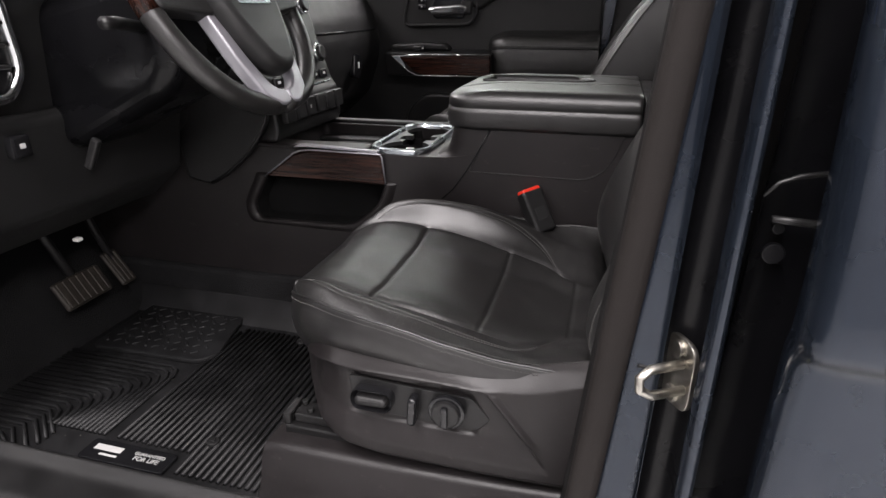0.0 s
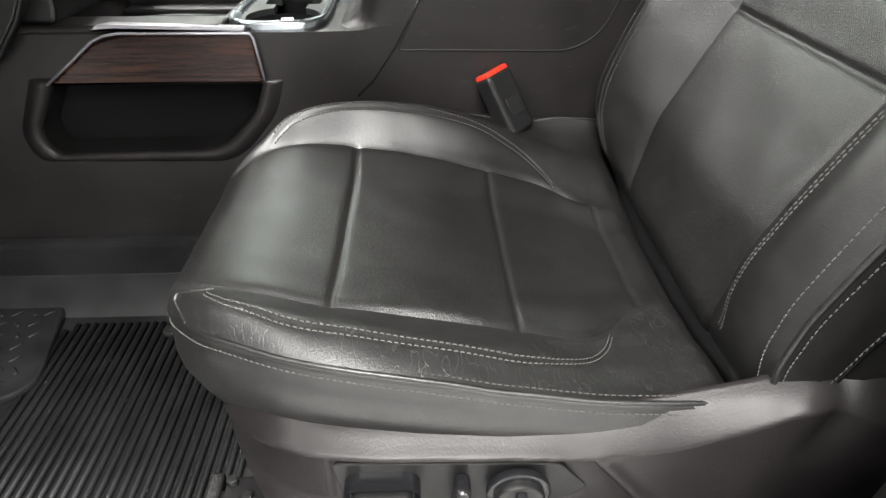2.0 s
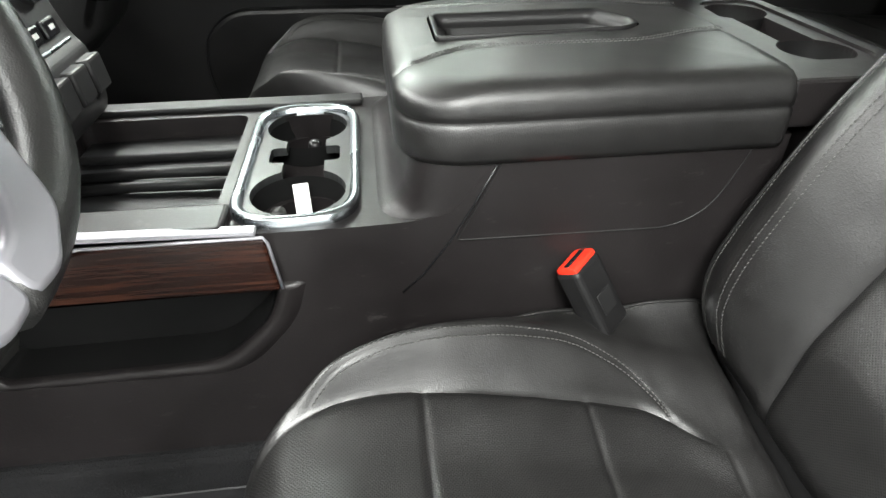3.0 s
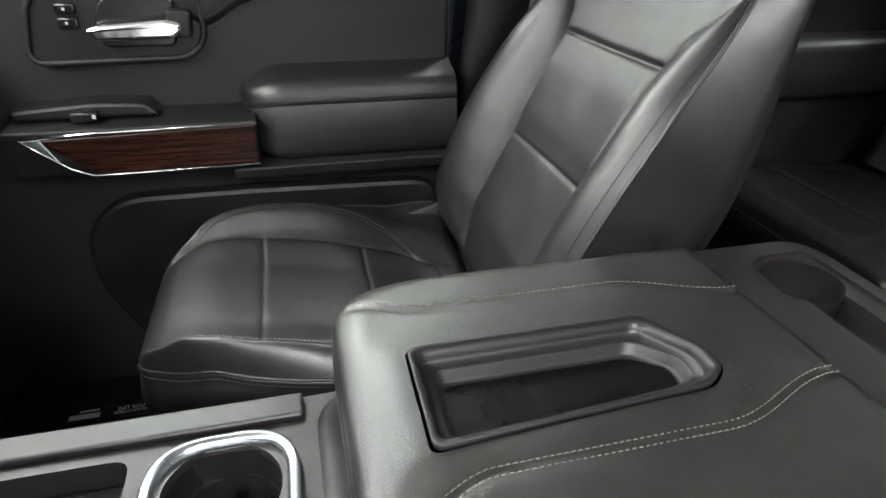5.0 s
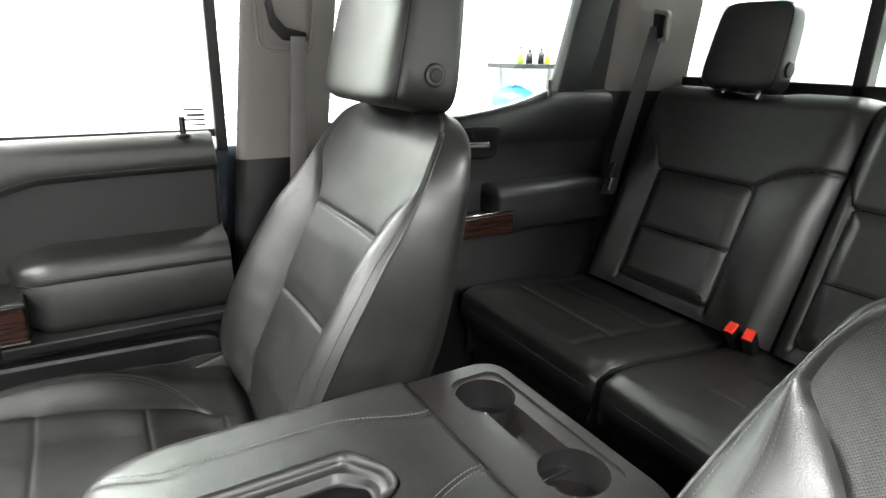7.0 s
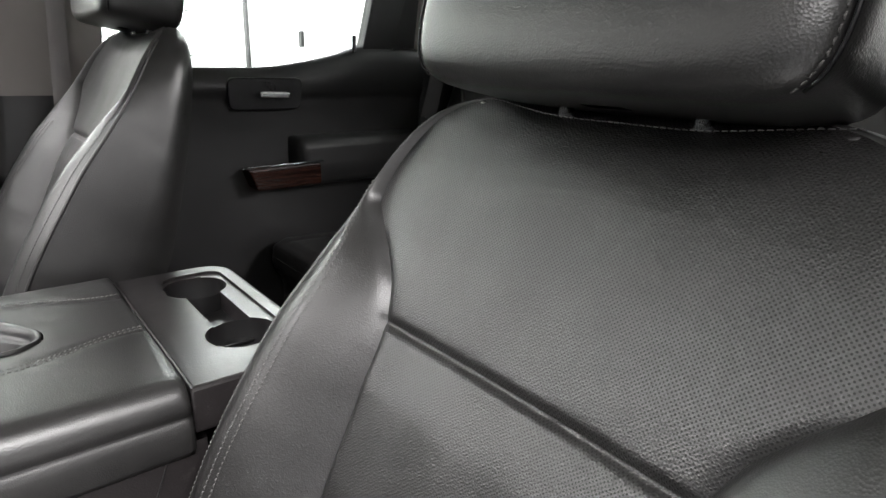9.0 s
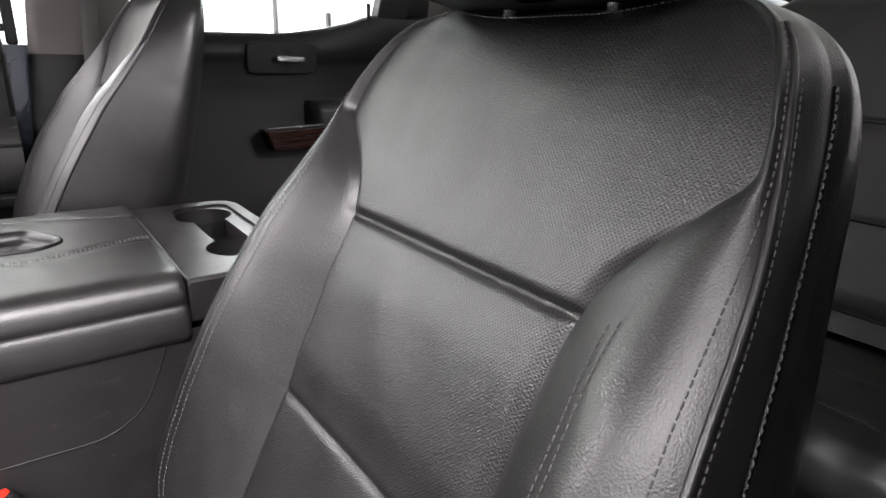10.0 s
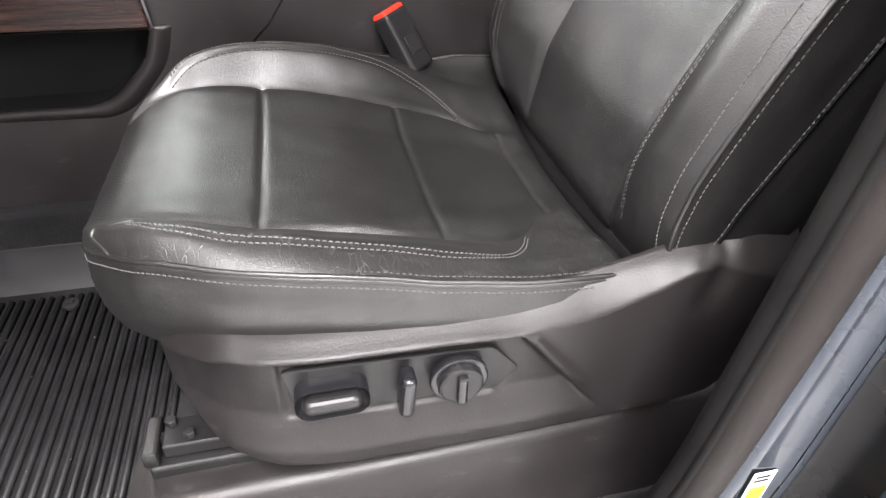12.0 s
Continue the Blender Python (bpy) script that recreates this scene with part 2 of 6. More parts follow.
def disc(bm, radius, depth, m, seg=32, r=0.0, radius2=None):
    """A short cylinder along z, rounded at its rims, set at m."""
    made = bmesh.ops.create_cone(bm, cap_ends=True, segments=seg, radius1=radius, radius2=radius if radius2 is None else radius2, depth=depth)["verts"]
    if r > 0:
        rim = [e for e in {e for v in made for e in v.link_edges} if abs(e.verts[0].co.z - e.verts[1].co.z) < 1e-6]
        out = bmesh.ops.bevel(bm, geom=rim, offset=r, segments=2, profile=0.5, affect="EDGES")
        made = list({v for f in out["faces"] for v in f.verts} | {v for v in made if v.is_valid})
    bmesh.ops.transform(bm, matrix=m, verts=made)
    return made


def prism(outline, d0, d1, axis="y", r=0.0, seg=2):
    """A flat outline in the plane across an axis, drawn out from d0 to d1 along that axis; r rounds its edges."""
    bm = bmesh.new()

    def at(a, b, d):
        return {"x": (d, a, b), "y": (a, d, b), "z": (a, b, d)}[axis]

    lo = [bm.verts.new(at(a, b, d0)) for a, b in outline]
    hi = [bm.verts.new(at(a, b, d1)) for a, b in outline]
    bm.faces.new(lo)
    bm.faces.new(hi)
    n = len(lo)
    for i in range(n):
        bm.faces.new((lo[i], lo[(i + 1) % n], hi[(i + 1) % n], hi[i]))
    bmesh.ops.recalc_face_normals(bm, faces=bm.faces)
    if r > 0:
        rim = [e for e in bm.edges if (e.verts[0] in lo) == (e.verts[1] in lo)]
        bmesh.ops.bevel(bm, geom=rim, offset=r, segments=seg, profile=0.5, affect="EDGES")
    return bm


def rounded(points, r, seg=5):
    """A polygon with rounded corners; r is one radius or a list of them."""
    out, n = [], len(points)
    for i, p in enumerate(points):
        p = Vector(p)
        a, b = Vector(points[i - 1]) - p, Vector(points[(i + 1) % n]) - p
        rr = r[i] if isinstance(r, (list, tuple)) else r
        rr = min(rr, a.length * 0.48, b.length * 0.48)
        if rr <= 0:
            out.append((p.x, p.y))
            continue
        s, e = p + a.normalized() * rr, p + b.normalized() * rr
        for k in range(seg + 1):
            t = k / seg
            q = s * (1 - t) ** 2 + p * 2 * t * (1 - t) + e * t * t
            out.append((q.x, q.y))
    return out


def tube(points, radius, sides=8, closed=False):
    """A round bar along points."""
    bm, rings = bmesh.new(), []
    pts = [Vector(p) for p in points]
    n = len(pts)
    if closed:
        ref = (pts[n // 3] - pts[0]).cross(pts[2 * n // 3] - pts[0]).normalized()
    else:
        ways = [(q - p).normalized() for p, q in zip(pts, pts[1:])]
        ref = min((Vector((0, 0, 1)), Vector((1, 0, 0)), Vector((0, 1, 0))), key=lambda ax: round(max(abs(w.dot(ax)) for w in ways), 2))
    for i, p in enumerate(pts):
        a = pts[i - 1] if (i > 0 or closed) else p
        b = pts[(i + 1) % n] if (i < n - 1 or closed) else p
        t = (b - a).normalized()
        side = t.cross(ref).normalized()
        up = side.cross(t)
        rad = radius[i] if isinstance(radius, (list, tuple)) else radius
        rings.append([bm.verts.new(p + side * rad * math.cos(k * math.tau / sides) + up * rad * math.sin(k * math.tau / sides)) for k in range(sides)])
    for i in range(n if closed else n - 1):
        a, b = rings[i], rings[(i + 1) % n]
        for k in range(sides):
            bm.faces.new((a[k], a[(k + 1) % sides], b[(k + 1) % sides], b[k]))
    if not closed:
        bm.faces.new(rings[0])
        bm.faces.new(list(reversed(rings[-1])))
    return bm


def smooth_curve(x, table):
    """Smooth interpolation through (x, value) pairs, with no overshoot."""
    xs, ys = [p[0] for p in table], [p[1] for p in table]
    if x <= xs[0]:
        return ys[0]
    if x >= xs[-1]:
        return ys[-1]
    i = next(k for k in range(len(xs) - 1) if x <= xs[k + 1])
    d = [(ys[k + 1] - ys[k]) / (xs[k + 1] - xs[k]) for k in range(len(xs) - 1)]

    def slope(k):
        if k == 0:
            return d[0]
        if k == len(xs) - 1:
            return d[-1]
        return 0.0 if d[k - 1] * d[k] <= 0 else 2 * d[k - 1] * d[k] / (d[k - 1] + d[k])

    h = xs[i + 1] - xs[i]
    t = (x - xs[i]) / h
    return (ys[i] * (2 * t ** 3 - 3 * t ** 2 + 1) + slope(i) * h * (t ** 3 - 2 * t ** 2 + t)
            + ys[i + 1] * (3 * t ** 2 - 2 * t ** 3) + slope(i + 1) * h * (t ** 3 - t ** 2))


def sst(a, b, x):
    t = max(0.0, min(1.0, (x - a) / (b - a)))
    return t * t * (3 - 2 * t)


def groove(d, depth, width):
    return -depth * (0.35 * math.exp(-(d / width) ** 2) + 0.65 * math.exp(-abs(d) / (0.8 * width)))


def stitches(name, path, parent, pitch=0.0050, length=0.0037, width=0.0012, lift=0.0004, normal=None, mat=None):
    """Single stitches along a line of points, as one part."""
    pts = [Vector(p) for p in path]
    verts, faces, left = [], [], 0.0
    for i, (a, b) in enumerate(zip(pts, pts[1:])):
        seg = b - a
        if seg.length < 1e-6:
            continue
        t = seg.normalized()
        nn = Vector(normal[i]) if normal else Vector((0, 0, 1))
        side = t.cross(nn).normalized()
        up = side.cross(t).normalized()
        d = left
        while d < seg.length:
            c = a + t * d + up * lift
            k = len(verts)
            for s, w, u in ((-0.5, 0.3, -0.5), (-0.5, -0.3, -0.5), (0.5, 0.3, -0.5), (0.5, -0.3, -0.5), (0, 0.5, 0.1), (0, -0.5, 0.1), (-0.28, 0, 0.55), (0.28, 0, 0.55)):
                verts.append(c + t * s * length + side * w * width + up * u * width)
            for f in ((0, 4, 6), (4, 7, 6), (4, 2, 7), (1, 6, 5), (5, 6, 7), (5, 7, 3), (0, 6, 1), (2, 3, 7)):
                faces.append(tuple(k + v for v in f))
            d += pitch
        left = d - seg.length
    ob = raw(name, verts, faces, mat or SEAT_THREAD[0] or THREAD, parent, "grey contrast stitching", smooth=False)
    return tagged(ob, kind="stuff")


def sheet(name, rows, mat, parent, label="", uvs=None, close=False):
    """A smooth skin over rows of points."""
    nr, nc = len(rows), len(rows[0])
    verts = [p for row in rows for p in row]
    faces = [(i * nc + j, i * nc + (j + 1) % nc, (i + 1) * nc + (j + 1) % nc, (i + 1) * nc + j)
             for i in range(nr - 1) for j in range(nc if close else nc - 1)]
    flat = [q for row in uvs for q in row] if uvs else None
    return raw(name, verts, faces, mat, parent, label, "all", flat)


# ---- front seats ----
CUSH_W = [(-0.142, 0.090), (-0.132, 0.112), (-0.118, 0.131), (-0.10, 0.146), (-0.07, 0.166), (-0.04, 0.184), (0.04, 0.217), (0.15, 0.240), (0.29, 0.258), (0.40, 0.258)]
CUSH_W_OUTER = [(-0.142, 0.080), (-0.134, 0.106), (-0.122, 0.133), (-0.10, 0.163), (-0.085, 0.180), (-0.07, 0.194), (-0.04, 0.212), (0.0, 0.229), (0.04, 0.238), (0.10, 0.245), (0.16, 0.247), (0.29, 0.250), (0.40, 0.250)]
CUSH_S = [(-0.142, 0.070), (-0.118, 0.105), (-0.09, 0.126), (-0.05, 0.142), (0.02, 0.152), (0.18, 0.150), (0.235, 0.147), (0.262, 0.136), (0.30, 0.100), (0.31, 0.094), (0.40, 0.090)]
CUSH_Z = [(-0.142, 0.292), (-0.135, 0.304), (-0.122, 0.317), (-0.10, 0.327), (-0.06, 0.333), (0.02, 0.321), (0.10, 0.303), (0.183, 0.286), (0.25, 0.272), (0.305, 0.264), (0.335, 0.261), (0.350, 0.254), (0.365, 0.236), (0.40, 0.205)]
CUSH_B = [(-0.142, 0.0), (-0.10, 0.014), (-0.06, 0.036), (0.02, 0.054), (0.10, 0.062), (0.18, 0.052), (0.26, 0.036), (0.34, 0.028), (0.40, 0.010)]
CUSH_P = [(-0.142, 0.286), (-0.118, 0.305), (-0.09, 0.313), (0.0, 0.316), (0.15, 0.314), (0.22, 0.315), (0.30, 0.320), (0.345, 0.318), (0.40, 0.250)]
CUSH_P_OUTER = [(-0.142, 0.288), (-0.122, 0.308), (-0.10, 0.322), (-0.07, 0.335), (-0.04, 0.340), (0.0, 0.342), (0.06, 0.339), (0.10, 0.334), (0.16, 0.322), (0.22, 0.314), (0.30, 0.308), (0.345, 0.302), (0.40, 0.240)]


FLAT_SIDE, SEAT_THREAD = [0], [None]


def cushion_at(x, v, crease=True):
    """A point of the cushion's top, by the place along the seat and across it (-1 to 1)."""
    a, sg = abs(v), 1 if v >= 0 else -1
    flat = sg == FLAT_SIDE[0]
    w, s = smooth_curve(x, CUSH_W_OUTER if flat else CUSH_W), smooth_curve(x, CUSH_S)
    y = s * a / 0.6 if a <= 0.6 else s + (w - s) * (a - 0.6) / 0.4
    zc, zb, zp = smooth_curve(x, CUSH_Z), smooth_curve(x, CUSH_B), smooth_curve(x, CUSH_P_OUTER if flat else CUSH_P)
    if flat:
        zb *= 0.60
    else:
        zp += 0.020 * sst(-0.10, -0.02, x) * (1 - sst(0.15, 0.27, x))
    z = zc + zb * (0.25 * sst(0.30, 0.6, a) + 0.75 * sst(0.6, 0.86, a))
    if a > 0.85:
        z += (zp - z) * ((a - 0.85) / 0.15) ** 2.0
    if crease:
        inner = 1 - sst(0.57, 0.62, a)
        puff = 0.5 - 0.5 * math.cos(math.tau * max(0.0, min(1.0, (x - 0.02) / 0.163)))
        z += 0.004 * puff * inner
        z += inner * (groove(x - 0.02, 0.0046, 0.0040) + groove(x - 0.183, 0.0036, 0.0040) + groove(x - 0.31, 0.0020, 0.004))
        if x > -0.10:
            z += groove(y - s, (0.0034 if flat else 0.0050) * sst(-0.10, -0.05, x) * (1 - sst(0.275, 0.305, x)), 0.0058)
        z += groove(y - stitch_y(x, w, s, 1.0 if flat else 0.80), 0.0020, 0.0026) * sst(-0.09, -0.07, x) * (1 - sst(0.27, 0.28, x))
        z += 0.0013 * noise.noise((x * 22, sg * y * 22, 3.1)) + 0.0025 * noise.noise((x * 7, sg * y * 7, 8.3))
    return Vector((x, sg * y, z))


def stitch_y(x, w, s, k=1.0):
    return s + (w - s) * k * smooth_curve(x, [(-0.09, 0.15), (-0.075, 0.45), (-0.05, 0.62), (0.0, 0.68), (0.16, 0.66), (0.22, 0.5), (0.255, 0.25), (0.272, 0.04)])


def cushion(seat, o):
    xs = [-0.142 + 0.542 * (i / 240) for i in range(241)]
    vs = [-1 + 2 * j / 160 for j in range(161)]
    rows, uvs = [], []
    for d in (0.125, 0.10, 0.075, 0.05, 0.03, 0.016, 0.007):
        row = []
        for v in vs:
            p = cushion_at(xs[0], v, False)
            row.append(Vector((p.x - 0.003 * math.sin(math.pi * min(1, d / 0.09)) + 0.022 * sst(0.03, 0.125, d), p.y * (1 + 0.06 * math.sin(math.pi * min(1, d / 0.125))), p.z - d)))
        rows.append(row)
    n_front = len(rows)
    for x in xs:
        rows.append([cushion_at(x, v) for v in vs])
    rows = [[p + o for p in row] for row in rows]
    uvs = [[(p.x, p.y - o.y) for p in row] for row in rows]
    cols = [j for j, v in enumerate(vs) if abs(v) <= 0.6001]
    a, b = cols[0], cols[-1]
    cut = n_front + next(i for i, x in enumerate(xs) if x >= 0.305)
    sheet("cushion_insert", [r[a:b + 1] for r in rows[:cut + 1]], PERF, seat, "perforated black leather insert with cross seams", [r[a:b + 1] for r in uvs[:cut + 1]])
    sheet("cushion_rear_strip", [r[a:b + 1] for r in rows[cut:]], LEATHER, seat, "", [r[a:b + 1] for r in uvs[cut:]])
    sheet("cushion_bolster", [r[:a + 1] for r in rows], WORN if FLAT_SIDE[0] < 0 else LEATHER, seat, "creased black leather side bolster", [r[:a + 1] for r in uvs])
    sheet("cushion_bolster", [r[b:] for r in rows], LEATHER, seat, "creased black leather side bolster", [r[b:] for r in uvs])
    # side panels below the piping
    for sg, col in ((-1, 0), (1, -1)):
        side = []
        for r, row in enumerate(rows):
            p = row[col]
            d = (0.125, 0.10, 0.075, 0.05, 0.03, 0.016, 0.007)[r] if r < n_front else 0.0
            side.append([p + Vector((0, sg * off * (1 if drop > d else 0), -max(0.0, drop - d))) for off, drop in ((0, 0), (0.004, 0.002), (0.0025, 0.006), (0.008, 0.016), (0.011, 0.035), (0.008, 0.055), (-0.002, 0.078), (-0.014, 0.10), (-0.03, 0.12))])
        sheet("cushion_side", side, LEATHER, seat, "smooth black leather side panel")
        part("piping", tube([row[col] + Vector((0, sg * 0.001, 0.0006)) for row in rows[n_front:n_front + 224:4]], 0.0022, 6), LEATHER, seat, "", "all")
        for k, (off, dz) in enumerate(((-0.0055, 0.0012), (0.0058, -0.0062))):
            stitches("stitching", [row[col] + Vector((0, sg * off, dz)) for row in rows[n_front:n_front + 192:4]], seat, normal=[(0, sg * 0.6, 0.8)] * 60)
        for off in (-0.0035, 0.0035):
            line = []
            for i in range(90):
                x = -0.078 + 0.348 * i / 89
                w, s = smooth_curve(x, CUSH_W_OUTER if sg == FLAT_SIDE[0] else CUSH_W), smooth_curve(x, CUSH_S)
                y = stitch_y(x, w, s, 1.0 if sg == FLAT_SIDE[0] else 0.80) + off
                v = 0.6 + 0.4 * (y - s) / (w - s)
                q = cushion_at(x, sg * v)
                line.append(q + o + Vector((0, 0, 0.0006) if sg == FLAT_SIDE[0] else (0, -sg * 0.0010, 0.0010)))
            stitches("stitching", line, seat, normal=[(0, 0, 1) if sg == FLAT_SIDE[0] else (0, -sg * 0.6, 0.8)] * 90, width=0.0012 if sg == FLAT_SIDE[0] else 0.0017)
    # seam that rounds the front end of the worn bolster
    if FLAT_SIDE[0] < 0:
        arc = [cushion_at(smooth_curve(q, [(0.0, -0.092), (0.25, -0.112), (0.5, -0.110), (0.75, -0.096), (1.0, -0.078)]), -(1.0 - 0.34 * q)) + o for q in [i / 40 for i in range(41)]]
        part("front_seam", tube([p + Vector((0, 0, 0.0002)) for p in arc], 0.0018, 6), LEATHER, seat, "", "all")
        stitches("stitching", [p + Vector((0.004, 0, 0.0008)) for p in arc], seat, normal=[(-0.4, -0.4, 0.8)] * 60)
    # underside
    part("seat_pan", box(o.x - 0.03, o.x + 0.36, o.y - 0.18, o.y + 0.18, o.z + 0.16, o.z + 0.23, 0.02), BLACKP, seat)


# the backrest, by height along it: half width, half width of the middle panel, bolster depth, thickness
BACK_W = [(0, 0.222), (0.04, 0.245), (0.10, 0.253), (0.25, 0.254), (0.35, 0.251), (0.43, 0.241), (0.48, 0.232), (0.515, 0.223), (0.55, 0.213), (0.585, 0.201), (0.606, 0.189), (0.622, 0.172), (0.634, 0.150), (0.643, 0.125), (0.650, 0.095)]
BACK_S = [(0, 0.125), (0.15, 0.130), (0.25, 0.133), (0.40, 0.137), (0.43, 0.141), (0.455, 0.150), (0.48, 0.168), (0.505, 0.190), (0.528, 0.207), (0.55, 0.204), (0.585, 0.192), (0.606, 0.180), (0.622, 0.163), (0.634, 0.141), (0.643, 0.116), (0.650, 0.086)]
BACK_D = [(0, -0.012), (0.035, 0.018), (0.08, 0.044), (0.25, 0.060), (0.38, 0.048), (0.46, 0.028), (0.52, 0.014), (0.60, 0.006), (0.650, 0.0)]
BACK_T = [(0, 0.10), (0.2, 0.128), (0.30, 0.126), (0.37, 0.116), (0.46, 0.099), (0.55, 0.078), (0.60, 0.064), (0.63, 0.056), (0.650, 0.050)]
BACK_F = [(0, -0.040), (0.012, -0.026), (0.03, -0.016), (0.06, -0.008), (0.12, 0.004), (0.25, 0.002), (0.43, 0.0), (0.55, -0.002), (0.60, -0.006), (0.622, -0.011), (0.636, -0.018), (0.645, -0.026), (0.650, -0.036)]
BACK_BASE, BACK_UP, BACK_OUT = Vector((0.335, 0, 0.272)), Vector((0.4363, 0, 0.8998)), Vector((-0.8998, 0, 0.4363))


def back_at(h, v, crease=True):
    """A point of the backrest: v from -1 to 1 runs across its face, past 1 round its side to the back at 2."""
    a, sg = abs(v), 1 if v >= 0 else -1
    w, s = smooth_curve(h, BACK_W), smooth_curve(h, BACK_S)
    dep, th, f = smooth_curve(h, BACK_D), smooth_curve(h, BACK_T), smooth_curve(h, BACK_F)
    if a <= 1:
        y = s * a / 0.55 if a <= 0.55 else s + (w - s) * (a - 0.55) / 0.45
        d = f - 0.006 * (1 - (min(a, 0.55) / 0.55) ** 2) * sst(0.05, 0.2, h) * (1 - sst(0.5, 0.6, h))
        if a > 0.55:
            t = (a - 0.55) / 0.45
            d += dep * math.sin(math.pi * min(1.0, t * 1.3) * 0.5) - (0.24 * dep + 0.005) * max(0.0, (t - 0.6) / 0.4) ** 2
        if crease:
            inner = 1 - sst(0.50, 0.58, a)
            d += inner * (groove(h - 0.251, 0.0042, 0.0036) + groove(h - 0.428, 0.0075, 0.0040))
            d += inner * 0.005 * (sst(0.251, 0.30, h) * (1 - sst(0.37, 0.428, h)))
            d += groove(y - s, 0.0052 * (1 - sst(0.46, 0.52, h)), 0.0062)
            d += (0.0012 * noise.noise((h * 20, sg * y * 20, 5.7)) + 0.002 * noise.noise((h * 6, sg * y * 6, 1.7))) * (1 - sst(0.82, 0.97, a))
        dip = 0.011 * math.exp(-(y / 0.105) ** 4) * sst(0.54, 0.645, h)
        return BACK_BASE + BACK_UP * (h - dip) + BACK_OUT * d + Vector((0, sg * y, 0))
    t = a - 1
    edge = f + dep * 0.76 - 0.005
    full = edge + th
    d = edge - full * min(1.0, t * 1.5)
    flare = 0.006 + 0.014 * sst(0.46, 0.60, h)
    bulge = flare * math.sin(math.pi * 0.80 * min(1.0, t * 1.5)) - 0.08 * w * sst(0.48, 0.67, t)
    y = w + bulge if t <= 0.667 else (w + bulge) * (1 - (t - 0.667) * 3) * 1.0
    if t > 0.667:
        d = edge - full - 0.012 * math.sin(math.pi * 0.5 * (t - 0.667) * 3)
    return BACK_BASE + BACK_UP * h + BACK_OUT * d + Vector((0, sg * max(0.0, y), 0))


def backrest(seat, o, out):
    hs = [0.650 * i / 260 for i in range(261)]
    vs = [-1 + 2 * j / 160 for j in range(161)]
    rows = [[back_at(h, v) + o for v in vs] for h in hs]
    uvs = [[(h, p.y - o.y) for p in row] for h, row in zip(hs, rows)]
    cols = [j for j, v in enumerate(vs) if abs(v) <= 0.5501]
    a, b = cols[0], cols[-1]
    up = next(i for i, h in enumerate(hs) if h >= 0.428)
    sheet("backrest_insert", [r[a:b + 1] for r in rows[:up + 1]], PERF, seat, "perforated black leather insert with cross seam", [r[a:b + 1] for r in uvs[:up + 1]])
    sheet("backrest_shoulder", [r[a:b + 1] for r in rows[up:]], PERF, seat, "perforated black leather shoulder panel", [r[a:b + 1] for r in uvs[up:]])
    sheet("backrest_bolster", [r[:a + 1] for r in rows], LEATHER, seat, "padded black leather side bolster", [r[:a + 1] for r in uvs])
    sheet("backrest_bolster", [r[b:] for r in rows], LEATHER, seat, "padded black leather side bolster", [r[b:] for r in uvs])
    for sg in (-1, 1):
        side = [[back_at(h, sg * (1 + t), False) + o for t in (0, 0.02, 0.05, 0.1, 0.17, 0.24, 0.30, 0.33, 0.36, 0.42, 0.5, 0.58, 0.63, 0.66)] for h in hs]
        if out < 0:
            for row in side:
                row[5] = row[5] - Vector((0, sg * 0.004, 0))
        sheet("backrest_side", side, LEATHER, seat, "black leather side panel")
        line = [back_at(h, sg * 1.235, False) + o - Vector((0, sg * 0.0025, 0)) for h in hs[14:236:4]]
        if out < 0:
            part("side_seam", tube(line, 0.0018, 6), VOIDB, seat, "", "all")
            stitches("stitching", [p + BACK_OUT * 0.0055 + Vector((0, sg * 0.002, 0)) for p in line], seat, normal=[(-0.2, sg, 0)] * 70)
        edge = [back_at(h, sg * 1.0, False) + o for h in hs[8:248:4]]
        part("piping", tube(edge, 0.0026, 6), LEATHER, seat, "", "all")
        nrm = [(-0.8, sg * 0.5, 0.3)] * 70
        stitches("stitching", [back_at(h, sg * 0.955) + o + BACK_OUT * 0.0006 for h in hs[8:248:4]], seat, normal=nrm)
        if out < 0:
            stitches("stitching", [back_at(h, sg * 1.03, False) + o + Vector((0, sg * 0.0012, 0)) for h in hs[8:236:4]], seat, normal=nrm)
        if sg != out and out < 0:
            for q in (0.80, 0.83):
                stitches("stitching", [back_at(h, sg * q) + o + BACK_OUT * 0.0006 for h in hs[12:220:4]], seat, normal=nrm)
        # inner bolster seam with a pair of rows
        for off in (-0.0035, 0.0035) if sg == out else ():
            line = []
            for i in range(60):
                h = 0.035 + 0.40 * i / 59
                w, s = smooth_curve(h, BACK_W), smooth_curve(h, BACK_S)
                y = s + (w - s) * smooth_curve(h, [(0.0, 0.1), (0.05, 0.34), (0.3, 0.5), (0.44, 0.42)]) + off
                line.append(back_at(h, sg * (0.55 + 0.45 * (y - s) / (w - s))) + o + BACK_OUT * 0.0006)
            stitches("stitching", line, seat, normal=nrm)
    # back shell and top cap
    shell = [[back_at(h, v, False) + o for v in (-1.66, -1.72, -1.8, -1.9, -1.98, 1.98, 1.9, 1.8, 1.72, 1.66)] for h in hs[::4]]
    sheet("back_shell", shell, LEATHER, seat, "black leather back panel")
    loop = [back_at(0.650, v, False) + o for v in [-1 + 2 * j / 24 for j in range(25)]] + [back_at(0.650, t, False) + o for t in (1.2, 1.4, 1.6, 1.75, 1.9)] + [back_at(0.650, -t, False) + o for t in (1.9, 1.75, 1.6, 1.4, 1.2)]
    mid = sum(loop, Vector()) / len(loop)
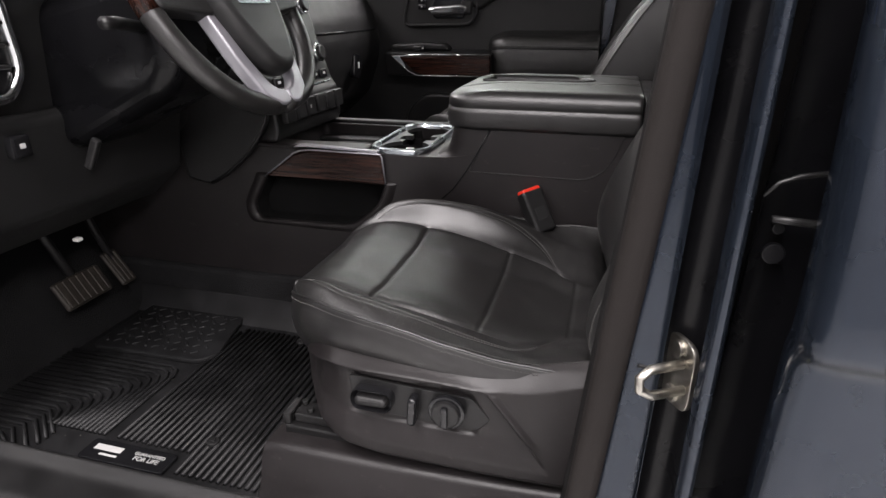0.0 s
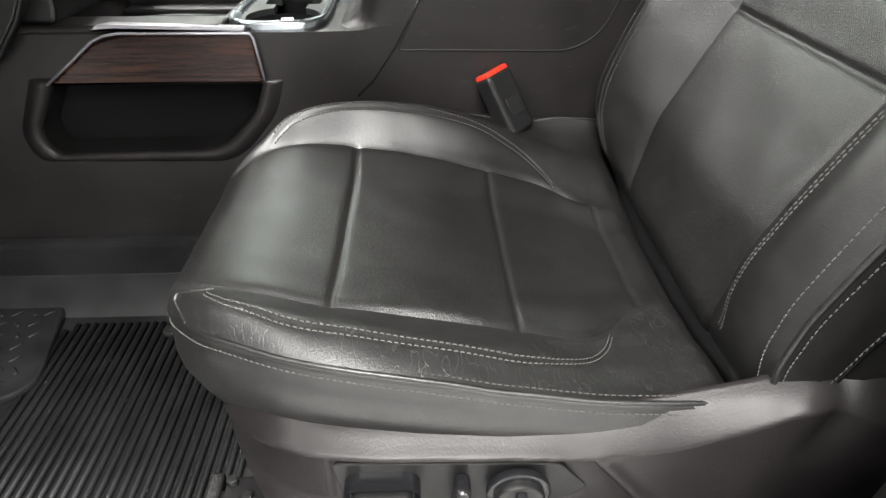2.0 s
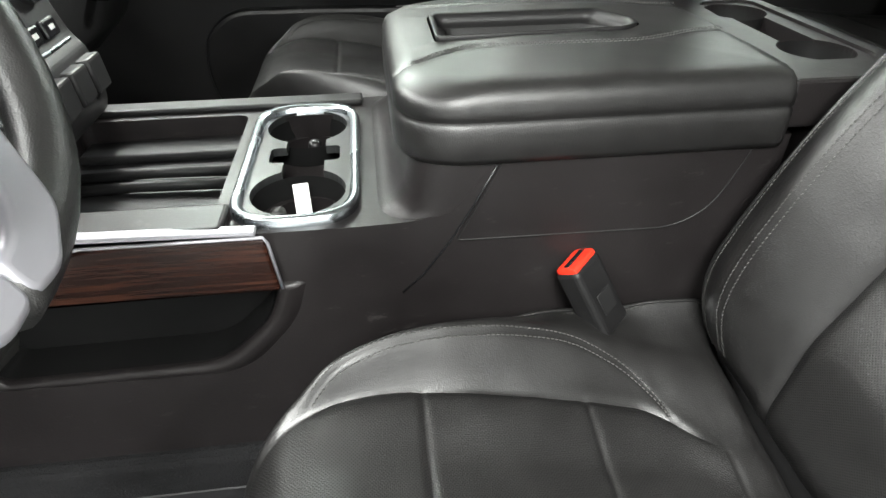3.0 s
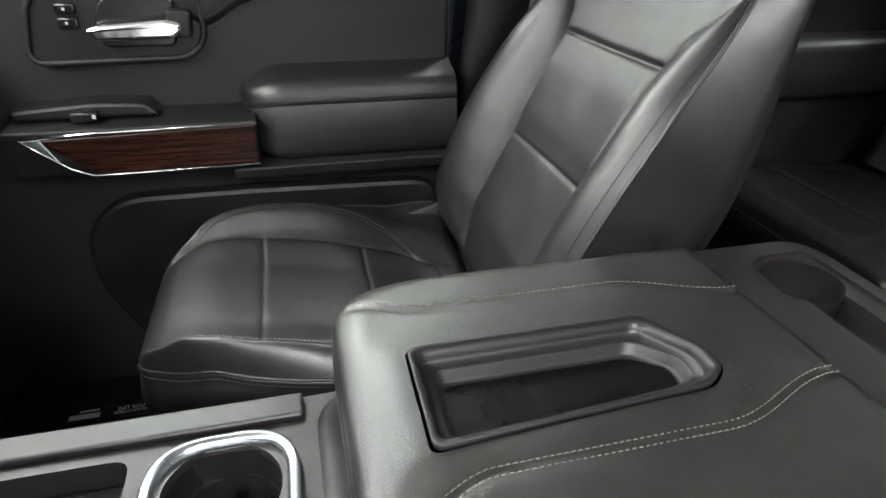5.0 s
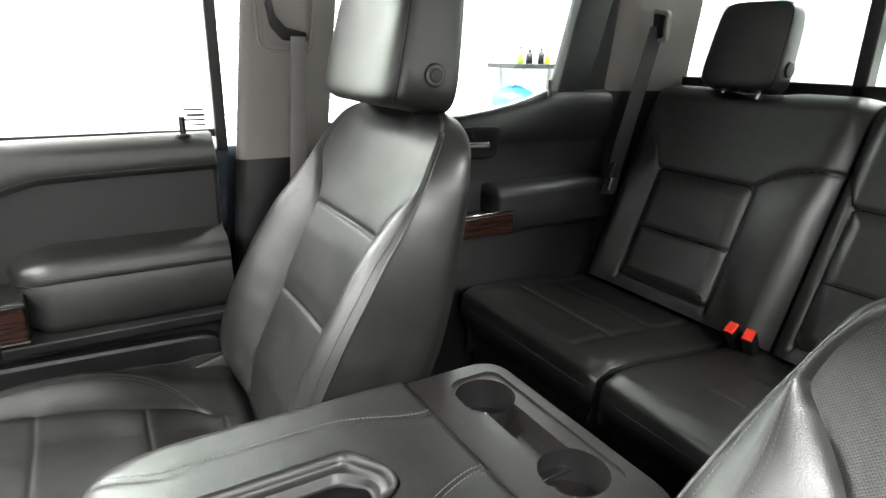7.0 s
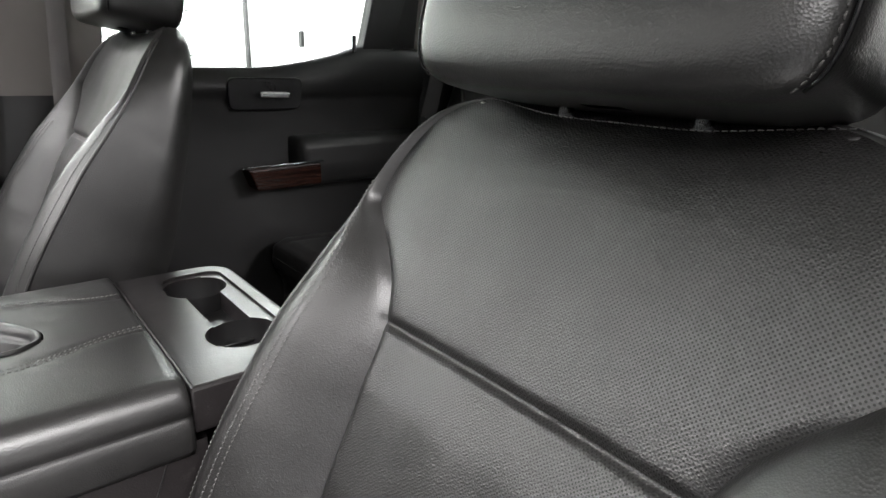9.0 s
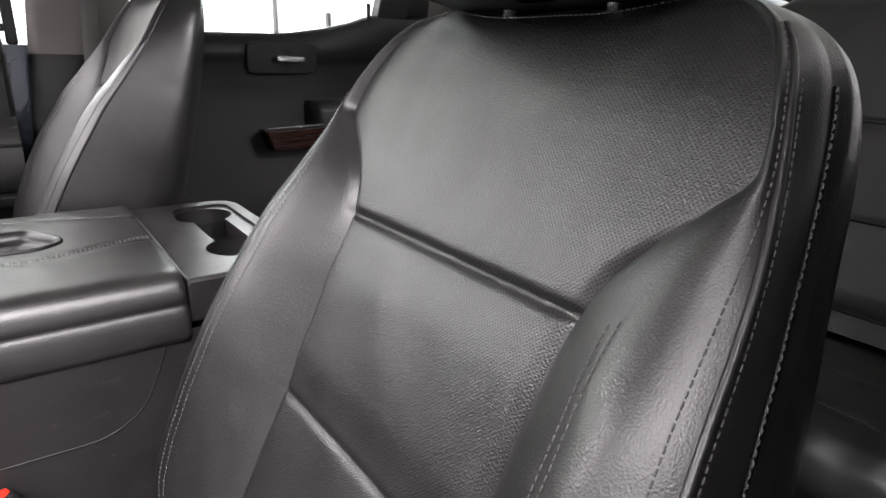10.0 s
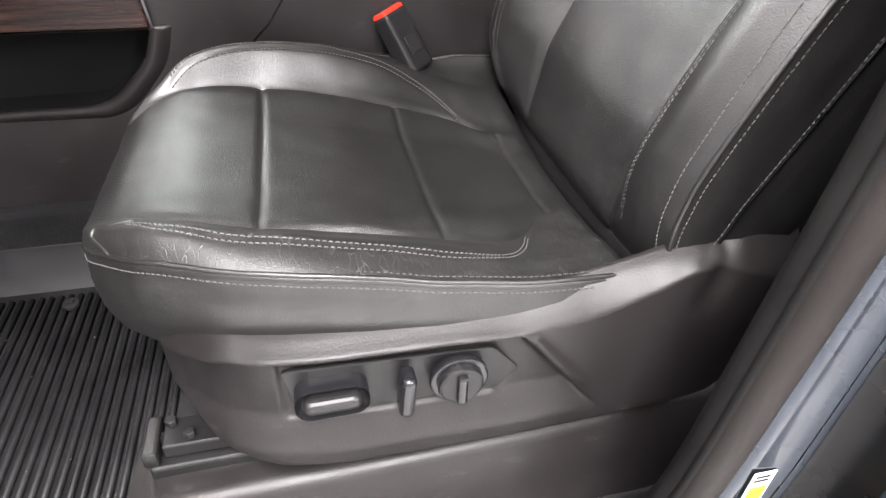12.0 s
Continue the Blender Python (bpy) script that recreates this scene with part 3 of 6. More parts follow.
    raw("top_cap", loop + [mid + BACK_UP * 0.004], [(i, (i + 1) % len(loop), len(loop)) for i in range(len(loop))], LEATHER, seat)
    cap = [back_at(0.637, v) + o + BACK_OUT * 0.0008 for v in [-0.93 + 1.86 * j / 50 for j in range(51)]]
    stitches("stitching", cap, seat, normal=[BACK_OUT] * 60)
    part("piping", tube([p - BACK_UP * 0.006 for p in cap], 0.0024, 6), LEATHER, seat, "", "all")


def head_shape(name, parent, centre, w, hgt, dep, lean, mat, taper=0.86):
    """A padded head restraint: a rounded block, narrower at the top."""
    rows = []
    n, m = 26, 48
    q = pose(0, 0, 0, 0, lean, 0)
    for i in range(n + 1):
        t = -math.pi / 2 + math.pi * i / n
        cz, ring = math.sin(t), math.cos(t)
        zz = math.copysign(abs(cz) ** 0.42, cz)
        rr = max(1e-4, ring) ** 0.24
        row = []
        for j in range(m):
            u = math.tau * j / m
            cu, su = math.cos(u), math.sin(u)
            ex, ey = math.copysign(abs(cu) ** 0.34, cu), math.copysign(abs(su) ** 0.30, su)
            k = rr * (1 - (1 - taper) * (zz + 1) / 2)
            p = Vector((ex * dep * 0.5 * rr * (1 - 0.22 * (zz + 1) / 2), ey * w * 0.5 * k, zz * hgt * 0.5))
            row.append(q @ p + centre)
        rows.append(row)
    for j in (16, 32):
        line = [rows[i][j] + Vector((-0.0006, 0, 0)) for i in range(5, n - 3)]
        stitches("stitching", line, parent, normal=[(-1, 0, 0)] * n)
        part("seam", tube([p + Vector((0.0004, 0.004 if j == 16 else -0.004, 0)) for p in line], 0.0012, 6), VOIDB, parent, "", "all")
    return sheet(name, rows, mat, parent, "", None, True)


def headrest(seat, o, inner, group):
    c = BACK_BASE + BACK_UP * 0.738 + BACK_OUT * 0.034 + o + Vector((0, 0.016 if inner < 0 else 0, 0))
    rest = thing("headrest", "padded black leather head restraint on two chrome posts", "headrest", group)
    head_shape("pad", rest, c, 0.316, 0.228, 0.136, 10, LEATHER)
    for sy in (-0.055, 0.055):
        part("post", tube([BACK_BASE + BACK_UP * 0.62 + Vector((0, sy, 0)) + o + BACK_OUT * -0.03, c + Vector((0.01, sy, -0.04))], 0.006, 12), BRIGHT, rest, "", "all")
    bm = bmesh.new()
    side = c + Vector((-0.004, inner * 0.150, -0.055))
    disc(bm, 0.0175, 0.012, Matrix.Translation(side) @ pose(0, 0, 0, 90, 0, 0), 28, 0.003)
    knob = part("side_button", bm, LEATHER, rest, "round ribbed release button")
    bm = bmesh.new()
    disc(bm, 0.011, 0.016, Matrix.Translation(side) @ pose(0, 0, 0, 90, 0, 0), 24, 0.003)
    part("button_core", bm, BLACKP, knob)
    return rest


def buckle(o, sg):
    """A seat belt buckle on its stalk beside a cushion."""
    b = thing("seat_belt_buckle", "black seat belt buckle with red release button beside seat", "buckle", "front seat belt buckles")
    up = Vector((-0.034, 0.020, 0.066)).normalized()
    wide = Vector((0.70, 0.66, 0.16))
    wide = (wide - up * wide.dot(up)).normalized()
    m = Matrix.Translation(o) @ Matrix((wide, up.cross(wide), up)).transposed().to_4x4() @ Matrix.Scale(1.28, 4)
    part("stalk", box(-0.010, 0.010, -0.006, 0.006, -0.11, -0.02, 0.004, 2, m), BLACKP, b)
    part("body", box(-0.0185, 0.0185, -0.012, 0.012, -0.048, 0.022, 0.005, 3, m), BLACKP, b)
    part("release_button", box(-0.0165, 0.0165, -0.0102, 0.0102, 0.016, 0.0255, 0.003, 2, m), RED, b, "red release button")
    part("label_plate", box(-0.009, 0.009, -0.0128, -0.0118, -0.028, -0.008, 0.0004, 1, m), SOFT, b)
    part("slot", box(-0.013, 0.013, -0.0025, 0.0025, 0.0225, 0.0262, 0.0005, 1, m), GLOSSB, b)
    return b


def valance(seat, o, out):
    """The grained plastic shield at the outer side of a front seat, with its switches."""
    def at(x, y, z):
        return Vector((x, out * y, z)) + o
    rows = []
    top = [(-0.092, 0.248), (-0.07, 0.264), (-0.04, 0.280), (0.0, 0.291), (0.08, 0.294), (0.16, 0.295), (0.21, 0.298), (0.263, 0.307), (0.33, 0.323), (0.39, 0.342), (0.43, 0.352), (0.460, 0.352), (0.482, 0.336), (0.494, 0.305)]
    bot = [(-0.092, 0.215), (-0.07, 0.185), (-0.03, 0.146), (0.03, 0.132), (0.14, 0.130), (0.30, 0.132), (0.42, 0.140), (0.456, 0.184), (0.483, 0.250), (0.494, 0.300)]
    ins = [(-0.092, 0.140), (-0.075, 0.185), (-0.055, 0.215), (-0.02, 0.246), (0.02, 0.262), (0.08, 0.269), (0.40, 0.272), (0.494, 0.262)]
    for i in range(211):
        x = -0.074 + 0.568 * i / 210
        zt, zb, y0 = smooth_curve(x, top), smooth_curve(x, bot), smooth_curve(x, ins)
        zr = smooth_curve(x, [(-0.092, 0.235), (-0.07, 0.250), (-0.04, 0.266), (0.0, 0.276), (0.10, 0.279), (0.17, 0.278), (0.215, 0.276), (0.27, 0.281), (0.33, 0.302), (0.37, 0.320), (0.494, 0.290)])
        row = [at(x, y0 - 0.038, zt - 0.035), at(x, y0 - 0.0345, zt - 0.006)]
        fade = sst(-0.085, -0.045, x)
        for k in range(101):
            f = k / 100
            z = zt + (zb - zt) * f
            # a band slopes out from the top to a crisp ridge
            up = max(0.0, min(1.0, (z - zr) / max(1e-4, zt - zr)))
            y = y0 - 0.026 * up ** 1.15 - 0.004 * (1 - sst(0.0, 0.05, f)) ** 2 - 0.014 * sst(0.90, 1.0, f)
            # the flank below the ridge lies back, as far as a slanting edge
            edge = 0.218 + max(0.0, 0.276 - z) * 0.80
            front = 1 - sst(edge - 0.007, edge + 0.002, x)
            under = 1 - sst(zr - 0.0065, zr - 0.0005, z)
            y -= 0.0130 * under * front * sst(0.160, 0.205, z) * fade
            y += 0.0025 * math.exp(-((z - zr) / 0.0035) ** 2) * (1 - sst(0.205, 0.24, x)) * fade
            # past the edge the flank swells again into the rear lobe
            y += 0.004 * math.exp(-((x - edge - 0.006) / 0.007) ** 2) * under * sst(0.19, 0.22, z)
            inx, inz = sst(0.020, 0.026, x) * (1 - sst(0.212, 0.222, x + (z - 0.228) * (0.6 if z > 0.228 else -0.4))), sst(0.194, 0.199, z) * (1 - sst(0.257, 0.262, z))
            y -= 0.0035 * inx * inz
            y += 0.013 * math.exp(-((x - 0.445) ** 2 + (z - 0.285) ** 2) / 0.0034) - 0.030 * sst(0.458, 0.496, x) ** 2 - 0.007 * math.exp(-((x - 0.385 - 0.2 * (z - 0.3)) / 0.012) ** 2) * sst(0.26, 0.30, z)
            row.append(at(x, y, z))
        row.append(at(x, y0 - 0.05, zb - 0.002))
        rows.append(row)
    sheet("side_shield", rows, PLASTIC, seat, "grained charcoal plastic side shield")
    if out < 0:
        y = -0.2590
        part("switch_panel", prism(rounded([(o.x + 0.026, o.z + 0.262), (o.x + 0.200, o.z + 0.254), (o.x + 0.226, o.z + 0.224), (o.x + 0.206, o.z + 0.204), (o.x + 0.034, o.z + 0.208)], 0.006), o.y + y, o.y + y + 0.004, "y", 0.0012), BLACKP, seat, "black switch panel")
        part("slide_switch", box(o.x + 0.040, o.x + 0.087, o.y - 0.281, o.y - 0.262, o.z + 0.228, o.z + 0.2425, 0.0070, 4), BLACKP, seat, "black slide switch")
        part("slide_surround", box(o.x + 0.034, o.x + 0.093, o.y - 0.2665, o.y - 0.262, o.z + 0.219, o.z + 0.251, 0.013, 4), GLOSSB, seat)
        part("recline_switch", box(-0.0065, 0.0065, -0.284, -0.262, -0.022, 0.022, 0.0055, 3, Matrix.Translation(o + Vector((0.123, 0, 0.233))) @ pose(0, 0, 0, 0, 4, 0)), GLOSSB, seat, "black upright switch")
        bm = bmesh.new()
        m = Matrix.Translation(o + Vector((0.168, -0.268, 0.234))) @ pose(0, 0, 0, 90, 0, 0)
        disc(bm, 0.0250, 0.008, m, 40, 0.002)
        part("lumbar_ring", bm, GLOSSB, seat, "round lumbar switch")
        bm = bmesh.new()
        disc(bm, 0.0195, 0.014, m @ pose(0, 0, 0.004), 36, 0.003)
        part("lumbar_dial", bm, BLACKP, seat)
        part("dial_grip", box(-0.0045, 0.0045, -0.285, -0.268, -0.016, 0.016, 0.003, 2, Matrix.Translation(o + Vector((0.168, 0, 0.234)))), GLOSSB, seat)


def front_seat(o, out, label):
    seat = thing("car_seat", label, "seat", "front seats")
    FLAT_SIDE[0] = -1 if out < 0 else 0
    SEAT_THREAD[0] = THREAD if out < 0 else DARKTHREAD
    cushion(seat, o)
    backrest(seat, o, out)
    valance(seat, o, out)
    part("recliner_cover", prism(rounded([(o.x + 0.36, o.z + 0.20), (o.x + 0.46, o.z + 0.22), (o.x + 0.50, o.z + 0.34), (o.x + 0.44, o.z + 0.35), (o.x + 0.37, o.z + 0.26)], 0.02), o.y - 0.235, o.y + 0.235, "y", 0.01), BLACKP, seat)
    return seat


DRIVER, PASSENGER = Vector((0, 0.008, 0)), Vector((-0.089, 0.933, 0.070))
front_seat(DRIVER, -1, "black leather driver seat with creased bolster and power switches")
front_seat(PASSENGER, 1, "clean black leather front passenger seat with perforated inserts")
SEAT_THREAD[0] = None
headrest(None, DRIVER, 1, "front headrests")
headrest(None, PASSENGER, -1, "front headrests")
buckle(Vector((0.209, 0.261, 0.362)), 1)


# ---- centre console ----
def ring_loop(x0, x1, y0, y1, r, seg=6):
    return rounded([(x0, y0), (x1, y0), (x1, y1), (x0, y1)], r, seg)


def console():
    c = thing("centre_console", "charcoal plastic centre console with wood trim and storage box", "console")
    Y0, Y1 = 0.286, 0.644
    # the lower body beside the driver, with the pocket cut out of it
    outer = [(-1.0, 0.02), (0.44, 0.02), (0.44, 0.30), (0.405, 0.50), (0.112, 0.505), (0.064, 0.446), (0.02, 0.4395), (-0.03, 0.438), (-0.115, 0.438), (-0.46, 0.438), (-0.52, 0.47), (-0.60, 0.52), (-1.0, 0.52)]
    pocket = rounded([(-0.442, 0.302), (-0.402, 0.371), (-0.117, 0.371), (-0.134, 0.326), (-0.193, 0.271), (-0.434, 0.268)], [0.03, 0.004, 0.006, 0.02, 0.03, 0.03], 5)
    bm = prism(outer, Y0, Y1, "y")
    body = part("body", bm, PLASTIC, c, "", 30)
    cutter = prism(pocket, Y0 - 0.05, Y0 + 0.055, "y")
    me = bpy.data.meshes.new("pocket_cut")
    cutter.to_mesh(me)
    cutter.free()
    cut_ob = new("pocket_cut", me)
    wells = []
    # tray ahead of the cup holders, cup wells, and the well under the lid are cut too
    for outline, z0 in ((ring_loop(-0.405, -0.178, 0.335, 0.598, 0.018), 0.395), (ring_loop(-0.150, -0.036, 0.316, 0.585, 0.045), 0.405)):
        b2 = prism(outline, z0, 0.60, "z")
        m2 = bpy.data.meshes.new("well_cut")
        b2.to_mesh(m2)
        b2.free()
        wells.append(new("well_cut", m2))
    for cyl in ((-0.087, 0.364), (-0.090, 0.541)):
        b2 = bmesh.new()
        disc(b2, 0.045, 0.20, pose(cyl[0], cyl[1], 0.42), 32)
        m2 = bpy.data.meshes.new("well_cut")
        b2.to_mesh(m2)
        b2.free()
        wells.append(new("well_cut", m2))
    for k, ob in enumerate([cut_ob, *wells]):
        mod = body.modifiers.new("cut", "BOOLEAN")
        mod.operation, mod.object, mod.solver = "DIFFERENCE", ob, "EXACT"
    dg = bpy.context.evaluated_depsgraph_get()
    done = bpy.data.meshes.new_from_object(body.evaluated_get(dg))
    body.modifiers.clear()
    body.data = done
    for poly in done.polygons:
        poly.use_smooth = False
    for ob in [cut_ob, *wells]:
        bpy.data.objects.remove(ob)
    # pocket rim and lining
    mid = Vector((-0.295, 0.325))
    rows = []
    for x, z in [*pocket, pocket[0]]:
        out = (Vector((x, z)) - mid).normalized()
        k = 1 - 0.8 * sst(0.365, 0.38, z)
        rows.append([Vector((x + out.x * d * k, Y0 + dy, z + out.y * d * k)) for d, dy in ((0.0, 0.004), (0.0005, -0.002), (0.004, -0.006), (0.012, -0.0070), (0.022, -0.005), (0.032, 0.001))])
    sheet("pocket_rim", rows, PLASTIC, c, "broad rounded pocket rim")
    inner = [(mid.x + (x - mid.x) * 0.992, mid.y + (z - mid.y) * 0.985) for x, z in [*pocket, pocket[0]]]
    sheet("pocket_wall", [[Vector((x, y, z)) for y in (Y0 + 0.003, Y0 + 0.02, Y0 + 0.0545)] for x, z in inner], FELT, c, "black pocket lining")
    part("pocket_liner", prism(pocket, Y0 + 0.050, Y0 + 0.054, "y"), FELT, c, "black pocket lining")
    # wood trim with a metal edge above it
    wood = rounded([(-0.400, 0.373), (-0.324, 0.429), (-0.290, 0.438), (-0.121, 0.437), (-0.114, 0.373)], [0.004, 0.02, 0.02, 0.004, 0.004], 4)
    part("wood_trim", prism(wood, Y0 - 0.010, Y0 - 0.001, "y", 0.003), WOOD, c, "dark walnut trim strip")
    part("metal_edge", tube([(-0.404, Y0 - 0.009, 0.373), (-0.364, Y0 - 0.009, 0.402), (-0.327, Y0 - 0.009, 0.430), (-0.310, Y0 - 0.009, 0.437), (-0.290, Y0 - 0.009, 0.440), (-0.122, Y0 - 0.009, 0.439), (-0.118, Y0 - 0.009, 0.432), (-0.112, Y0 - 0.009, 0.375)], 0.0019, 8), SILVER, c, "thin satin metal edge", "all")
    part("metal_strip", prism(rounded([(-0.325, 0.4430), (-0.298, 0.4455), (-0.128, 0.4410), (-0.128, 0.4465), (-0.300, 0.4520), (-0.318, 0.4490)], 0.002), Y0 - 0.010, Y0 + 0.004, "y", 0.0015), SILVER, c, "satin metal strip over wood")
    part("top_rail", box(-0.440, -0.16, Y0 - 0.004, 0.335, 0.437, 0.449, 0.005, 3), PLASTIC, c)
    part("top_rail", box(-0.440, -0.02, 0.612, Y1 + 0.001, 0.437, 0.4465, 0.004, 3), BLACKP, c)
    # rubber tray with ribs
    part("tray_mat", box(-0.402, -0.180, 0.337, 0.596, 0.394, 0.3975, 0.001, 1), RUBBER, c, "black rubber tray mat")
    for y in (0.455, 0.49):
        part("tray_rib", tube([(-0.40, y + 0.012, 0.400), (-0.30, y + 0.006, 0.407), (-0.18, y, 0.407)], 0.007, 8), RUBBER, c, "", "all")
    part("tray_back_step", box(-0.40, -0.18, 0.545, 0.597, 0.397, 0.410, 0.005, 3), RUBBER, c)
    # cup holder ring
    o1, i1 = ring_loop(-0.162, -0.026, 0.292, 0.602, 0.055, 8), ring_loop(-0.151, -0.037, 0.304, 0.590, 0.046, 8)
    rim = []
    for k in range(len(o1)):
        (ax, ay), (bx, by) = o1[k], i1[k]
        rim.append([Vector((ax, ay, 0.438)), Vector((ax, ay, 0.446)), Vector((ax * 0.75 + bx * 0.25, ay * 0.75 + by * 0.25, 0.4500)), Vector((ax * 0.35 + bx * 0.65, ay * 0.35 + by * 0.65, 0.4495)), Vector((bx, by, 0.446)), Vector((bx, by, 0.430))])
    rim.append(rim[0])
    sheet("cup_holder_ring", rim, CHROME, c, "bright chrome cup holder surround")
    # the black insert: a plate with two round openings joined by a slot
    plate = part("cup_holder_plate", prism(ring_loop(-0.152, -0.036, 0.304, 0.590, 0.048, 8), 0.430, 0.4405, "z"), CUPGREY, c, "satin grey cup holder insert", 30)
    cuts = []
    for shape in ("a", "b", "c", "d"):
        b2 = bmesh.new()
        if shape in "ab":
            disc(b2, 0.0520, 0.2, pose(-0.0935 if shape == "a" else -0.094, 0.364 if shape == "a" else 0.541, 0.45), 40)
        elif shape == "c":
            rbox(b2, -0.116, -0.068, 0.36, 0.54, 0.40, 0.50, 0.0)
        else:
            rbox(b2, -0.134, -0.050, 0.436, 0.476, 0.40, 0.50, 0.006)
        m2 = bpy.data.meshes.new("well_cut")
        b2.to_mesh(m2)
        b2.free()
        cuts.append(new("well_cut", m2))
        mod = plate.modifiers.new("cut", "BOOLEAN")
        mod.operation, mod.object, mod.solver = "DIFFERENCE", cuts[-1], "EXACT"
    done = bpy.data.meshes.new_from_object(plate.evaluated_get(bpy.context.evaluated_depsgraph_get()))
    plate.modifiers.clear()
    plate.data = done
    for ob in cuts:
        bpy.data.objects.remove(ob)
    for y, cx in ((0.364, -0.0935), (0.541, -0.094)):
        rows = [[Vector((cx + r * math.cos(math.tau * k / 32), y + r * math.sin(math.tau * k / 32), z)) for k in range(32)] for r, z in ((0.0510, 0.432), (0.046, 0.35), (0.040, 0.345), (0.001, 0.345))]
        sheet("cup_well", rows, FELT, c, "", None, True)
    for y, x in ((0.541, -0.088), (0.364, -0.052), (0.364, -0.120)):
        part("cup_grip", box(x - 0.009, x + 0.009, y - 0.010, y + 0.010, 0.385, 0.42, 0.007, 3), BLACKP, c)
    part("cup_divider", box(-0.108, -0.068, 0.418, 0.488, 0.36, 0.392, 0.006, 2), VOIDB, c)
    # storage box ahead of the lid, its rounded front and the split line
    rows = []
    for z, fx, ro in ((0.425, -0.016, 0.05), (0.4375, -0.012, 0.05), (0.441, 0.0, 0.05), (0.450, 0.012, 0.05), (0.466, 0.021, 0.045), (0.512, 0.030, 0.045)):
        loop = rounded([(0.41, 0.2865), (0.41, 0.6435), (fx, 0.6435), (fx, 0.2865)], [0.002, 0.002, ro, ro], 8)
        rows.append([Vector((x, y, z)) for x, y in loop])
    sheet("storage_box", rows, PLASTIC, c, "", None, True)
    part("split_line", tube([(0.114, Y0 - 0.0005, 0.506), (0.088, Y0 - 0.0005, 0.455), (0.064, Y0 - 0.0005, 0.413), (0.035, Y0 - 0.0005, 0.372), (0.012, Y0 - 0.0005, 0.350)], 0.0013, 6), GLOSSB, c, "", "all")
    inset = rounded([(0.070, 0.414), (0.117, 0.504), (0.372, 0.503), (0.360, 0.470), (0.342, 0.432), (0.305, 0.411)], [0.006, 0.006, 0.004, 0.02, 0.03, 0.03], 5)
    part("side_panel", prism(inset, Y0 - 0.0015, Y0 + 0.004, "y"), PLASTIC, c, "scuffed charcoal side panel")
    part("panel_joint", tube([(x, Y0 - 0.0012, z) for x, z in inset], 0.0011, 6, True), BLACKP, c, "", "all")
    # padded lid with a moulded tray
    return c


def radial(outline, centre, n):
    """n points of an outline, at even angles round a centre."""
    out = []
    for k in range(n):
        a = math.tau * k / n
        d = Vector((math.cos(a), math.sin(a)))
        best = None
        for p, q in zip(outline, outline[1:] + outline[:1]):
            px, py, ex, ey = p[0] - centre[0], p[1] - centre[1], q[0] - p[0], q[1] - p[1]
            den = d.x * ey - d.y * ex
            if abs(den) < 1e-12:
                continue
            t, u = (px * ey - py * ex) / den, (px * d.y - py * d.x) / den
            if t > 0 and -1e-9 <= u <= 1 + 1e-9 and (best is None or t > best):
                best = t
        out.append((centre[0] + d.x * best, centre[1] + d.y * best))
    return out


